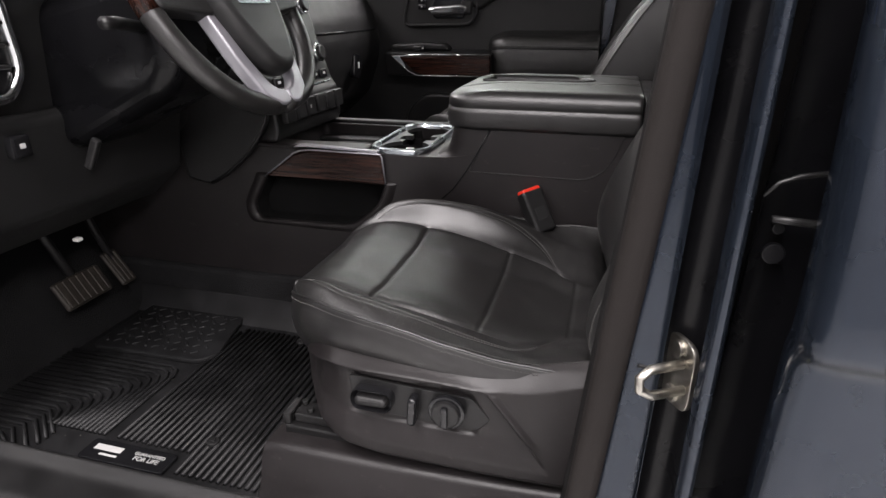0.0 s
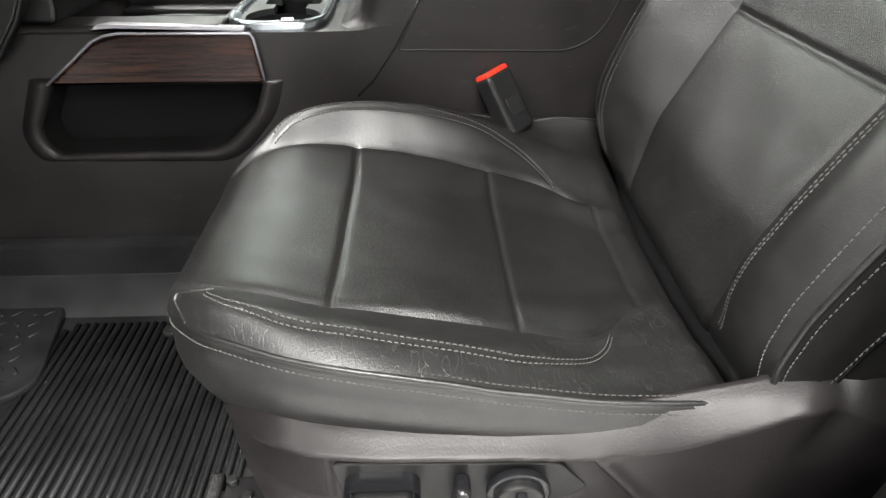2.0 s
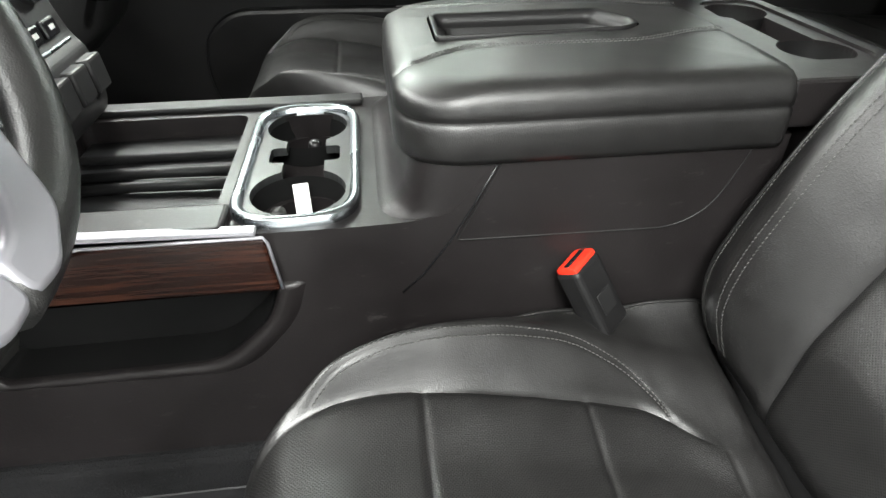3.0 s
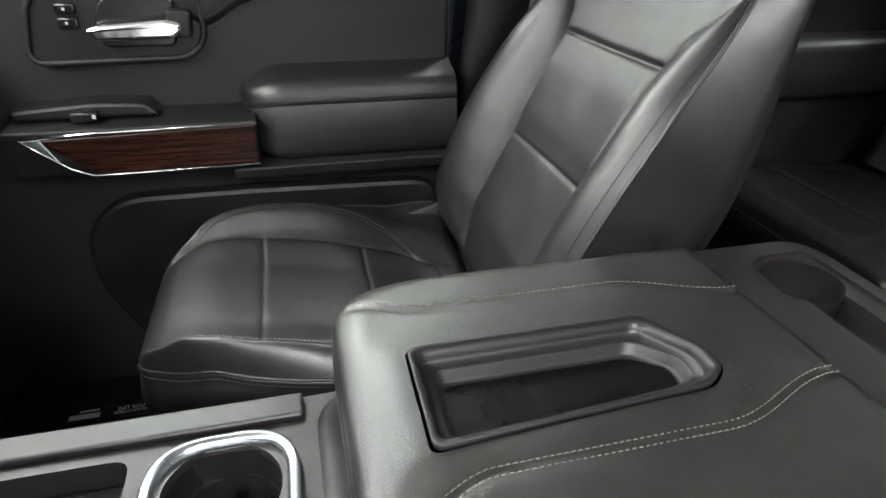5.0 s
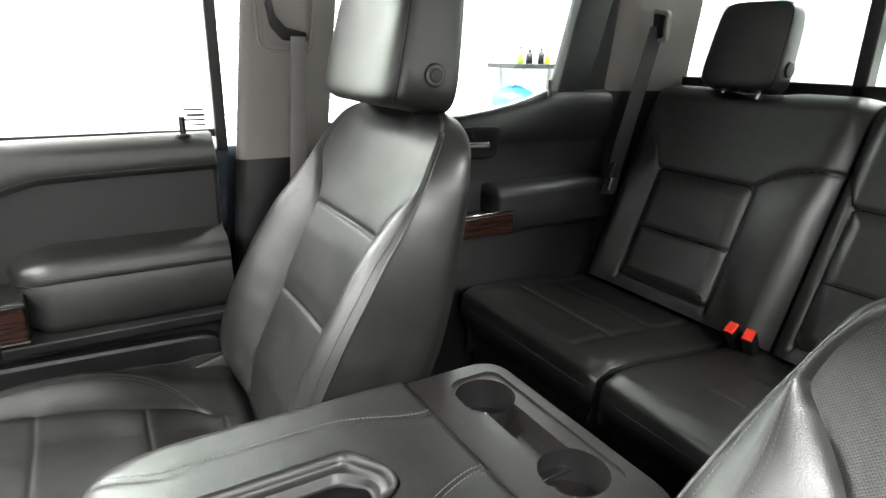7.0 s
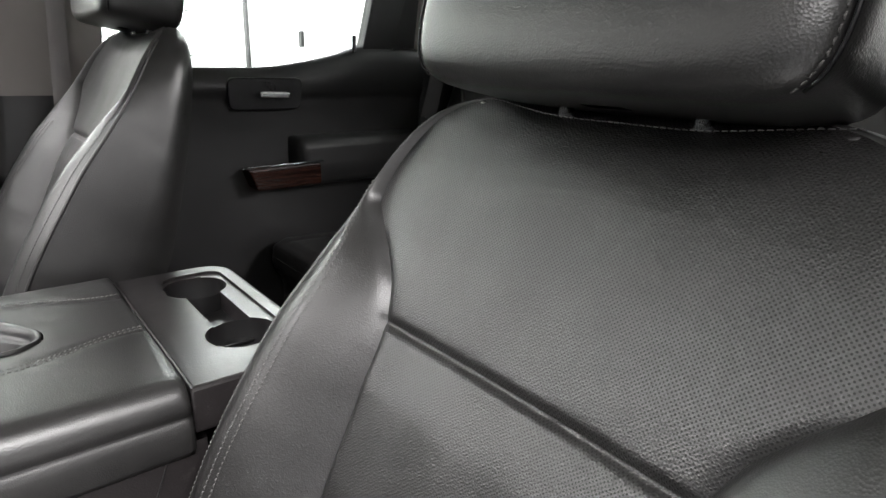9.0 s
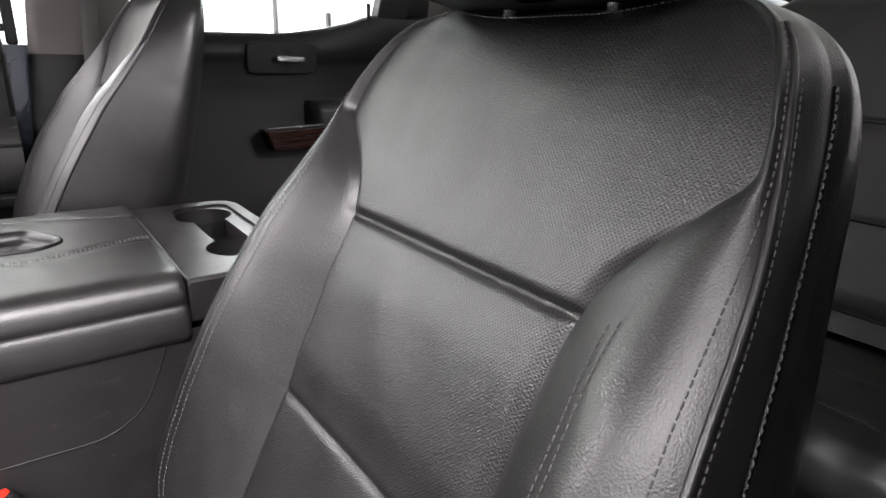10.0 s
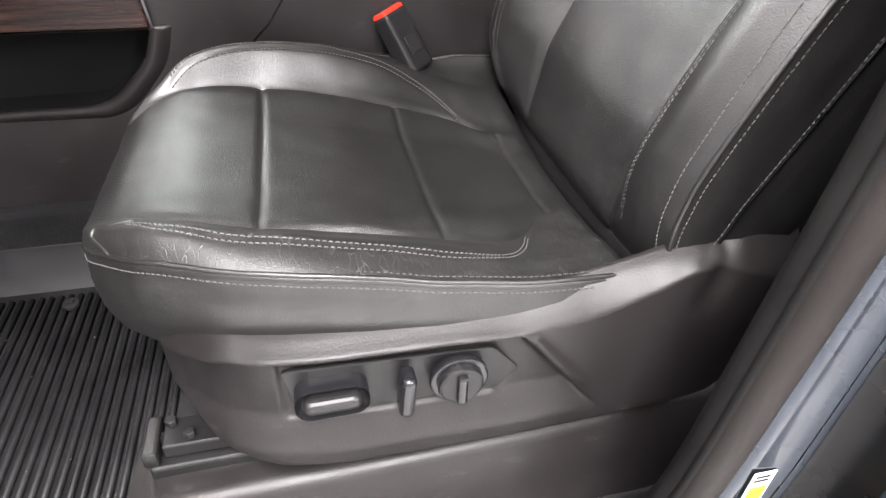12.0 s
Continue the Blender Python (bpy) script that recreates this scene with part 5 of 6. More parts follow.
part("window_pane", box(0.04, 1.07, 0.042, 0.046, 0.80, 1.25, 0.0, 1, OM), GLASS, od, "clear side window").visible_shadow = False

# ---- passenger front door, inside ----
pd = thing("front_door_inside", "closed black passenger door panel with padded armrest", "door")
DY = 1.236
panel = rounded([(-0.80, 0.02), (0.283, 0.02), (0.290, 0.80), (0.283, 0.834), (-0.02, 0.838), (-0.20, 0.832), (-0.80, 0.80)], [0.01, 0.03, 0.02, 0.02, 0.05, 0.05, 0.01])
part("panel", prism(panel, DY, DY + 0.06, "y", 0.010), SOFT, pd, "soft black door panel")
# upper padded roll with a seam below it
rows = []
for i in range(61):
    x = -0.80 + 1.083 * i / 60
    line = smooth_curve(x, [(-0.80, 0.62), (-0.45, 0.63), (-0.16, 0.655), (-0.11, 0.70), (-0.06, 0.748), (-0.01, 0.763), (0.283, 0.772)])
    if x < -0.16:
        line = max(line, 0.0)
    zt = smooth_curve(x, [(-0.80, 0.803), (-0.2, 0.832), (0.283, 0.836)])
    ln = smooth_curve(x, [(-0.80, 0.79), (-0.20, 0.785), (-0.12, 0.720), (-0.06, 0.752), (0.0, 0.765), (0.283, 0.772)])
    rows.append([Vector((x, y, z)) for y, z in ((DY + 0.045, zt + 0.003), (DY + 0.01, zt + 0.004), (DY - 0.010, zt - 0.004), (DY - 0.020, zt - 0.022), (DY - 0.020, ln + 0.010), (DY - 0.015, ln + 0.002), (DY - 0.004, ln - 0.002))])
sheet("upper_roll", rows, LEATHER, pd, "padded black upper roll")
stitches("stitching", [r[4] + Vector((0, -0.0008, 0.002)) for r in rows[34:]], pd, normal=[(0, -1, 0)] * 70)
# armrest
rows = []
for i in range(49):
    x = -0.085 + 0.372 * i / 48
    e = 1 - min(1.0, (x + 0.085) / 0.080)
    a = 0.072 * (1 - e ** 2.6) ** 0.5
    kz = 1 - 0.38 * e ** 1.8
    rows.append([Vector((x, DY + 0.01 - a * f, 0.575 + (z - 0.575) * kz)) for f, z in ((0.0, 0.655), (0.10, 0.655), (0.35, 0.646), (0.62, 0.641), (0.80, 0.636), (0.90, 0.630), (0.97, 0.620), (1.015, 0.607), (1.02, 0.602), (1.005, 0.599), (1.025, 0.595), (1.06, 0.580), (1.085, 0.558), (1.09, 0.538), (1.075, 0.520), (1.03, 0.508), (0.94, 0.502), (0.8, 0.500), (0.0, 0.500))])
sheet("armrest", rows, LEATHER, pd, "padded black armrest")
part("armrest_seam", tube([r[9] + Vector((0, -0.0004, 0)) for r in rows[2:]], 0.0013, 6), VOIDB, pd, "", "all")
stitches("stitching", [r[7] + Vector((0, -0.001, 0.002)) for r in rows[3:]], pd, normal=[(0, -1, 0.3)] * 60)
part("lower_ledge", prism(rounded([(1.150, 0.500), (1.158, 0.478), (1.236, 0.462), (1.236, 0.508)], 0.006), -0.105, 0.287, "x", 0.004), SOFT, pd)
part("lower_pocket", prism(rounded([(-0.29, 0.06), (0.27, 0.06), (0.27, 0.43), (-0.10, 0.44), (-0.31, 0.44), (-0.378, 0.38), (-0.384, 0.27)], 0.06), DY - 0.026, DY + 0.01, "y", 0.010), BLACKP, pd, "black map pocket")
# wood strip, pointed towards the dash, with a bright line under and above it
wo = [(-0.405, 0.570), (-0.060, 0.578), (-0.062, 0.512), (-0.315, 0.510), (-0.345, 0.522), (-0.375, 0.548)]
part("wood_trim", prism(rounded([(x + 0.018 if x < -0.30 else x, z) for x, z in wo], 0.006), 1.148, 1.170, "y", 0.003), WOOD, pd, "dark walnut trim strip")
part("trim_line", tube([(-0.058, 1.147, 0.580), (-0.30, 1.147, 0.577), (-0.405, 1.147, 0.572), (-0.375, 1.147, 0.546), (-0.345, 1.147, 0.521), (-0.315, 1.147, 0.508), (-0.060, 1.147, 0.510)], 0.0026, 8), BRIGHT, pd, "", "all")
part("trim_tip", prism([(-0.405, 0.573), (-0.380, 0.575), (-0.352, 0.524), (-0.375, 0.545)], 1.146, 1.165, "y", 0.002), CHROME, pd)
part("grip_shelf", prism(rounded([(1.150, 0.582), (1.236, 0.592), (1.236, 0.500), (1.160, 0.505)], 0.006), -0.43, -0.06, "x", 0.004), BLACKP, pd)
part("window_switch_pod", prism(rounded([(-0.42, 0.588), (-0.235, 0.590), (-0.205, 0.586), (-0.225, 0.610), (-0.30, 0.614), (-0.42, 0.606)], 0.012), 1.185, 1.24, "y", 0.006), BLACKP, pd)
part("window_switch", box(-0.335, -0.295, 1.168, 1.186, 0.588, 0.604, 0.004), GLOSSB, pd)
part("switch_mark", box(-0.302, -0.297, 1.1665, 1.1685, 0.594, 0.600, 0.0005, 1), INK, pd)
# handle with its bezel
bez = rounded([(-0.385, 0.668), (-0.150, 0.672), (-0.122, 0.70), (-0.126, 0.772), (-0.150, 0.782), (-0.330, 0.784), (-0.365, 0.76)], [0.03, 0.03, 0.02, 0.012, 0.02, 0.04, 0.03])
part("handle_bezel", tube([(x, DY - 0.016, z) for x, z in bez], 0.0052, 8, True), SOFT, pd, "", "all")
part("handle_plate", prism(bez, DY - 0.014, DY - 0.004, "y", 0.003), BLACKP, pd, "black handle surround")
part("handle_cup", prism(rounded([(-0.275, 0.690), (-0.165, 0.690), (-0.160, 0.764), (-0.262, 0.766), (-0.280, 0.735)], 0.014), DY - 0.020, DY - 0.012, "y", 0.004), GLOSSB, pd)
part("handle", prism(rounded([(-0.288, 0.722), (-0.275, 0.704), (-0.165, 0.706), (-0.150, 0.716), (-0.152, 0.730), (-0.17, 0.735), (-0.27, 0.728)], 0.006), DY - 0.050, DY - 0.030, "y", 0.006, 3), BRIGHT, pd, "chrome door handle")
part("handle_pivot", prism(rounded([(-0.172, 0.708), (-0.140, 0.704), (-0.136, 0.745), (-0.172, 0.748)], 0.008), DY - 0.040, DY - 0.012, "y", 0.004), BLACKP, pd)
for z in (0.728, 0.748):
    part("lock_switch", box(-0.328, -0.300, DY - 0.022, DY - 0.012, z - 0.008, z + 0.008, 0.003), GLOSSB, pd)
    part("switch_mark", box(-0.317, -0.313, DY - 0.0228, DY - 0.0215, z - 0.002, z + 0.002, 0.0005, 1), INK, pd)
bm = bmesh.new()
disc(bm, 0.006, 0.045, pose(0.232, DY - 0.002, 0.850), 14, 0.001)
pin = part("lock_pin", bm, GLOSSB, pd)
bm = bmesh.new()
disc(bm, 0.013, 0.006, pose(0.232, DY - 0.002, 0.838), 20, 0.002)
part("pin_grommet", bm, BLACKP, pin)
part("window_pane", box(-0.90, 0.300, 1.290, 1.295, 0.80, 1.40, 0.0), GLASS, pd, "clear side window").visible_shadow = False
part("sash", box(0.296, 0.318, 1.262, 1.300, 0.80, 1.40, 0.004), BLACKP, pd, "black window channel")
part("belt_seal", box(-0.90, 0.300, 1.278, 1.290, 0.826, 0.842, 0.003), BLACKP, pd)
for k, (w, y) in enumerate(((0.040, 0.900), (0.034, 0.890), (0.040, 0.880), (0.026, 0.870))):
    part("glass_print", box(0.283 - w, 0.283, 1.2888, 1.2896, y - 0.0022 - 0.02, y + 0.0022 - 0.02, 0.0), BLACKP, pd)

# door post on the passenger side
bp = thing("pillar_cover", "two tone door post trim, grey above black", "pillar trim", kind="structure")
up = [(0.330, 1.262), (0.336, 1.248), (0.350, 1.242), (0.440, 1.242), (0.520, 1.250), (0.530, 1.275)]
rows = [[Vector((x + 0.105 * (z - 0.78), y, z)) for x, y in up] for z in (0.778, 0.80, 0.9, 1.0, 1.1, 1.2, 1.4)]
sheet("upper_trim", rows, GREYTRIM, bp, "grey upper pillar trim")
rows = [[Vector((x + 0.105 * (z - 0.78), y - 0.003, z)) for x, y in up] for z in (0.0, 0.2, 0.4, 0.6, 0.70, 0.782)]
sheet("lower_trim", rows, BLACKP, bp, "black lower pillar trim")
loop = rounded([(0.388, 0.995), (0.492, 0.990), (0.505, 1.12), (0.385, 1.112)], 0.026)
part("belt_guide", tube([(x, 1.240, z) for x, z in loop], 0.0035, 8, True), GREYTRIM, bp, "", "all")
part("belt_guide", prism(rounded([(0.40, 1.005), (0.482, 1.0), (0.492, 1.11), (0.397, 1.102)], 0.02), 1.236, 1.245, "y", 0.003), GREYTRIM, bp)
part("belt_slot", prism(rounded([(0.402, 1.085), (0.414, 1.090), (0.420, 1.060), (0.440, 1.038), (0.482, 1.030), (0.482, 1.012), (0.432, 1.014), (0.410, 1.040)], 0.006), 1.226, 1.238, "y", 0.001), GLOSSB, bp)
wb = []
for i in range(16):
    z = 1.022 - 0.60 * i / 15
    wb.append([Vector((0.418 + 0.05 * (z - 0.7) + 0.012 * (1 - i / 15), 1.222 - 0.02 * i / 15, z)), Vector((0.438 + 0.05 * (z - 0.7), 1.216 - 0.02 * i / 15, z)), Vector((0.460 + 0.05 * (z - 0.7), 1.218 - 0.02 * i / 15, z))])
pb = thing("passenger_seat_belt", "grey seat belt webbing hanging on door post", "seat belt")
sheet("webbing", wb, BELTGREY, pb)

# ---- passenger side rear door ----
rd = thing("rear_door_inside", "closed black rear door panel with armrest and window", "door")
RY = 1.285
rows = []
for i in range(61):
    x = 0.50 + 0.90 * i / 60
    zt = smooth_curve(x, [(0.50, 0.838), (0.88, 0.842), (1.02, 0.858), (1.12, 0.880), (1.20, 0.902), (1.30, 0.905), (1.40, 0.905)])
    rows.append([Vector((x, y, z)) for y, z in ((RY + 0.05, zt + 0.002), (RY + 0.012, zt + 0.002), (RY - 0.006, zt - 0.012), (RY - 0.012, zt - 0.04), (RY - 0.014, 0.785), (RY - 0.008, 0.778), (RY - 0.004, 0.76), (RY, 0.66), (RY, 0.05))])
sheet("panel", rows, SOFT, rd, "soft black door panel")
rows = []
for i in range(41):
    x = 0.955 + 0.40 * i / 40
    a = 0.07 * (1 - (1 - sst(0.955, 0.985, x)) ** 2)
    rows.append([Vector((x, RY + 0.01 - a * f, z)) for f, z in ((0, 0.672), (0.4, 0.668), (0.85, 0.660), (1.0, 0.645), (1.0, 0.638), (1.06, 0.60), (1.05, 0.555), (0.9, 0.54), (0, 0.53))])
sheet("armrest", rows, SOFT, rd)
part("wood_trim", prism(rounded([(0.82, 0.596), (1.020, 0.602), (1.020, 0.545), (0.84, 0.542)], 0.006), RY - 0.070, RY - 0.01, "y", 0.004), WOOD, rd, "dark walnut trim strip")
part("trim_line", tube([(0.80, RY - 0.076, 0.604), (1.022, RY - 0.076, 0.608)], 0.002, 6), CHROME, rd, "", "all")
part("handle_plate", prism(rounded([(0.80, 0.74), (0.99, 0.74), (1.0, 0.82), (0.80, 0.82)], 0.02), RY - 0.022, RY - 0.010, "y", 0.003), VOIDB, rd)
part("handle", prism(rounded([(0.872, 0.772), (0.950, 0.770), (0.950, 0.786), (0.872, 0.788)], 0.006), RY - 0.048, RY - 0.034, "y", 0.005, 3), BRIGHT, rd, "chrome door handle")
bm = bmesh.new()
disc(bm, 0.006, 0.045, pose(1.17, RY, 0.912), 14, 0.001)
part("lock_pin", bm, GLOSSB, rd)
part("window_pane", prism([(0.50, 0.82), (1.36, 0.82), (1.30, 1.40), (0.50, 1.40)], 1.315, 1.320, "y"), PRIVACY, rd, "lightly tinted side window")
part("window_frame", prism([(1.200, 0.890), (1.300, 0.890), (1.46, 1.40), (1.33, 1.40)], 1.290, 1.335, "y", 0.004), BLACKP, rd, "black window frame")

# ribbed mat in the rear footwell behind the driver seat
rm = thing("rear_floor_mat", "dark ribbed rubber mat in rear footwell", "floor mat")
part("base", box(0.38, 0.92, -0.30, 1.20, -0.012, -0.002, 0.002, 1), MATBLUE, rm)
for k in range(26):
    part("rib", tube([(0.40 + 0.02 * k, -0.275, 0.002), (0.46 + 0.02 * k, -0.10, 0.002), (0.46 + 0.02 * k, 0.27, 0.002)], 0.0055, 6), MATBLUE, rm, "", "all")

# crumbs and grit trodden into the driver mat
rnd = random.Random(23)
verts, faces = [], []
for k in range(55):
    cx, cy, r = rnd.uniform(-0.78, -0.10), rnd.uniform(-0.26, 0.21), rnd.uniform(0.0006, 0.0016)
    n = len(verts)
    for dx, dy, dz in ((1, 0, 0), (-1, 0.3, 0), (0, 1, 0), (0.2, -1, 0), (0, 0, 1.0), (0.1, 0, -1)):
        verts.append((cx + dx * r * rnd.uniform(0.6, 1.4), cy + dy * r * rnd.uniform(0.6, 1.4), 0.0045 + dz * r))
    faces += [tuple(n + q for q in f) for f in ((0, 2, 4), (2, 1, 4), (1, 3, 4), (3, 0, 4), (2, 0, 5), (1, 2, 5), (3, 1, 5), (0, 3, 5))]
GRIT = surface("pale_grit", (0.13, 0.12, 0.10), 0.8, 0.4, 300, 0.0)
grit = raw("floor_grit", verts, faces, GRIT, None, "", smooth=False)
tagged(grit, "pale grit scattered on the ribbed mat", "grit", kind="stuff")


# ---- rear bench ----
def pad_rows(fn, nu, nv):
    return [[fn(i / nu, j / nv) for j in range(nv + 1)] for i in range(nu + 1)]


def rear_cushion(bench, y0, y1, name):
    near = 0.21 if y1 > 1.0 else 0.13

    def fn(u, v):
        # u runs over the front, the top and to the back; v across
        y = y0 + (y1 - y0) * v
        e = min(1.0, min(v, 1 - v) * (y1 - y0) / 0.035)
        edge = (0.030 if v > 0.5 and y1 > 1.0 else 0.008) * (1 - e) ** 2
        if u < 0.3:
            t = u / 0.3
            x = smooth_curve(t, [(0, 0.930), (0.35, 0.893), (0.6, 0.872), (0.8, 0.877), (1, 0.912)])
            z = smooth_curve(t, [(0, 0.25), (0.35, 0.30), (0.6, 0.345), (0.8, 0.385), (1, 0.404)])
        else:
            t = (u - 0.3) / 0.7
            x = 0.912 + 0.431 * t
            z = 0.404 - 0.032 * sst(0.1, 1.0, t)
            inner = sst(near - 0.03, near, v) * (1 - sst(0.87, 0.90, v))
            z += inner * (groove(x - 1.03, 0.006, 0.006) + groove(x - 1.17, 0.006, 0.006)) + groove(v - near, 0.005, 0.011) + groove(v - 0.87, 0.004, 0.012)
            z += 0.002 * noise.noise((x * 9, y * 9, 0.4))
        return Vector((x + edge * (1 if u < 0.35 else 0), y + (edge * 0.6 if v < 0.5 else -edge * 0.6), z - edge))
    sheet(name, pad_rows(fn, 70, 60), LEATHER, bench, "black leather rear seat cushion")
    for k in (0, 60):
        col = [fn(i / 70, k / 60) for i in range(71)]
        sheet("cushion_side", [[p, p + Vector((0, 0, -0.03)), p + Vector((0, 0.01 if k == 0 else -0.01, -0.06)), Vector((p.x, p.y, 0.20))] for p in col], LEATHER, bench)
    stitches("stitching", [fn(0.2, j / 40) + Vector((-0.001, 0, 0.0006)) for j in range(2, 39)], bench, normal=[(-0.5, 0, 0.8)] * 60)
    stitches("stitching", [fn(0.3 + 0.7 * (1.03 - 0.912) / 0.431, near + (0.87 - near) * j / 40) + Vector((0.004, 0, 0.004)) for j in range(0, 41)], bench, normal=[(0, 0, 1)] * 60)


RB = Vector((1.292, 0, 0.39))
RUP, ROUT = Vector((0.3714, 0, 0.9285)), Vector((-0.9285, 0, 0.3714))


def rear_back(bench, y0, y1, name, insert):
    H = 0.595

    def fn(u, v):
        h, y = H * u, y0 + (y1 - y0) * v
        e = min(1.0, min(v, 1 - v) * abs(y1 - y0) / 0.05)
        d = 0.0 - 0.03 * (1 - e) ** 2.2 - 0.05 * max(0.0, (u - 0.90) / 0.10) ** 2
        if insert:
            a, b = insert
            left, right = (y - a), (b - y)
            side = max(0.0, -min(left, right))
            d += 0.010 * sst(0.0, 0.09, side) * (1 - sst(0.30, 0.40, h)) * e
            inx = sst(-0.004, 0.004, min(left, right))
            d += 0.009 * sst(0.0, 0.035, min(left, right, h - 0.035, 0.345 - h))
            for g, (h0, h1) in ((0.0075, (0.02, 0.345)),):
                vert = min(abs(left), abs(right))
                if h0 < h < h1:
                    d += groove(vert, g, 0.007)
                d += inx * (groove(h - 0.345, g, 0.007) + groove(h - 0.035, g, 0.007) + groove(h - 0.18, 0.005, 0.006))
            # seams that flare from the insert to the shoulders
            if h > 0.34:
                d += groove(y - b - 0.5 * (h - 0.345), 0.006 * (1 - sst(0.43, 0.46, h)), 0.0045)
                if y < a + 0.004:
                    d += groove(h - 0.349 - 0.07 * (1 - math.exp(-(a - y) / 0.07)), 0.008, 0.0045)
            dip = math.exp(-((y - (y0 + y1) / 2) / 0.075) ** 2)
            return RB + RUP * (h - 0.018 * dip * sst(0.9, 1.0, u)) + ROUT * d + Vector((0, y, 0))
        return RB + RUP * h + ROUT * d + Vector((0, y, 0))
    rows = pad_rows(fn, 140, 120)
    a, b = insert

    def on(y, h):
        return fn(h / H, (y - y0) / (y1 - y0)) + ROUT * 0.0005

    def seam(pts, closed=False):
        if len(pts) > 2:
            part("seam", tube(pts, 0.0022, 6, closed), VOIDB, bench, "", "all")
    q = 0.022
    ring = []
    for cy, ch, s in ((b - q, 0.345 - q, 0), (a + q, 0.345 - q, 90), (a + q, 0.035 + q, 180), (b - q, 0.035 + q, 270)):
        ring += [(cy + q * math.cos(radians(s + 15 * k)), ch + q * math.sin(radians(s + 15 * k))) for k in range(7)]
    full = []
    for i, (y, h) in enumerate(ring):
        y2, h2 = ring[(i + 1) % len(ring)]
        n = max(1, int(math.hypot(y2 - y, h2 - h) / 0.012))
        full += [(y + (y2 - y) * k / n, h + (h2 - h) * k / n) for k in range(n)]
    seam([on(y, h) for y, h in full], True)
    seam([on(a + 0.006 + (b - a - 0.012) * k / 24, 0.18) for k in range(25)])
    seam([on(b + 0.5 * (h - 0.345), h) for h in [0.350 + 0.010 * k for k in range(10)]])
    seam([on(a - s, 0.349 + 0.07 * (1 - math.exp(-s / 0.07))) for s in [0.008 * k for k in range(int((a - y0 - 0.02) / 0.008))]])
    sheet(name, rows, LEATHER, bench, "black leather rear backrest section")
    # thickness to the rear
    rim = [rows[i][0] for i in range(141)] + rows[140][1:] + [rows[i][120] for i in range(139, -1, -1)]
    sheet("back_edge", [[p, p - ROUT * 0.02, p - ROUT * 0.10] for p in rim], LEATHER, bench)


bench = thing("rear_bench", "black leather split rear bench seat", "rear seat")
rear_cushion(bench, 0.735, 1.262, "cushion_outer")
rear_cushion(bench, -0.30, 0.727, "cushion_centre")
rear_back(bench, 0.648, 1.222, "backrest_outer", (0.815, 1.098))
rear_back(bench, 0.300, 0.640, "backrest_centre", (0.335, 0.598))
rear_back(bench, -0.30, 0.292, "backrest_inner", (-0.17, 0.115))
part("bench_base", box(0.93, 1.36, -0.28, 1.25, -0.01, 0.25, 0.01), BLACKP, bench)
bm = bmesh.new()
disc(bm, 0.008, 0.006, Matrix.Translation(RB + RUP * 0.052 + Vector((0, 0.835, 0)) + ROUT * 0.004) @ pose(0, 0, 0, 0, -68, 0), 14, 0.001)
part("snap_button", bm, BLACKP, bench)


def rear_headrest(y):
    c = RB + RUP * 0.684 + Vector((0.01, y, 0))
    h = thing("headrest", "black leather rear head restraint on chrome posts", "headrest", "rear headrests")
    head_shape("pad", h, c, 0.215, 0.215, 0.10, 12, LEATHER, 0.90)
    for sy in (-0.05, 0.05):
        part("post", tube([c + Vector((-0.035, sy, -0.16)), c + Vector((0, sy, -0.05))], 0.006, 10), BRIGHT, h, "", "all")
        part("guide", box(-0.016, 0.016, -0.014, 0.014, -0.012, 0.012, 0.004, 2, Matrix.Translation(c + Vector((-0.036, sy, -0.142)))), BLACKP, h)
    bm = bmesh.new()
    disc(bm, 0.019, 0.010, Matrix.Translation(c + Vector((0.0, -0.103, -0.05))) @ pose(0, 0, 0, 90, 0, 0), 24, 0.003)
    part("side_button", bm, SOFT, h)


rear_headrest(0.970)
rear_headrest(0.03)
rc = thing("headrest", "low black leather centre head restraint of rear seat", "headrest", "rear headrests")
head_shape("pad", rc, RB + RUP * 0.605 + Vector((0, 0.47, 0)), 0.24, 0.10, 0.09, 12, LEATHER, 0.92)

for y, t in ((0.700, 0), (0.660, 12)):
    b = thing("seat_belt_buckle", "black rear belt buckle with red button in seat gap", "buckle", "rear seat belt buckles")
    m = pose(1.255, y, 0.420, 0, -38, t)
    part("body", box(-0.016, 0.016, -0.012, 0.012, -0.045, 0.016, 0.004, 2, m), BLACKP, b)
    part("release_button", box(-0.0145, 0.0145, -0.0105, 0.0105, 0.012, 0.019, 0.002, 2, m), RED, b, "red release button")

# rear belt on the passenger side
rb = thing("rear_seat_belt", "black rear seat belt running from pillar guide", "seat belt")
wb = []
for i in range(20):
    t = i / 19
    p = Vector((1.50, 1.232, 1.08)).lerp(Vector((1.345, 1.205, 0.62)), t)
    wb.append([p + Vector((-0.024, 0.004, 0)), p + Vector((0.024, -0.006, 0))])
sheet("webbing", wb, WEBBING, rb)
part("tongue", box(-0.012, 0.012, -0.006, 0.006, -0.022, 0.022, 0.003, 2, pose(1.352, 1.192, 0.69, 0, 18, 0)), BLACKP, rb)
part("tongue_plate", box(-0.005, 0.005, -0.0015, 0.0015, -0.02, 0.02, 0.001, 1, pose(1.340, 1.190, 0.655, 0, 18, 0)), BRIGHT, rb)

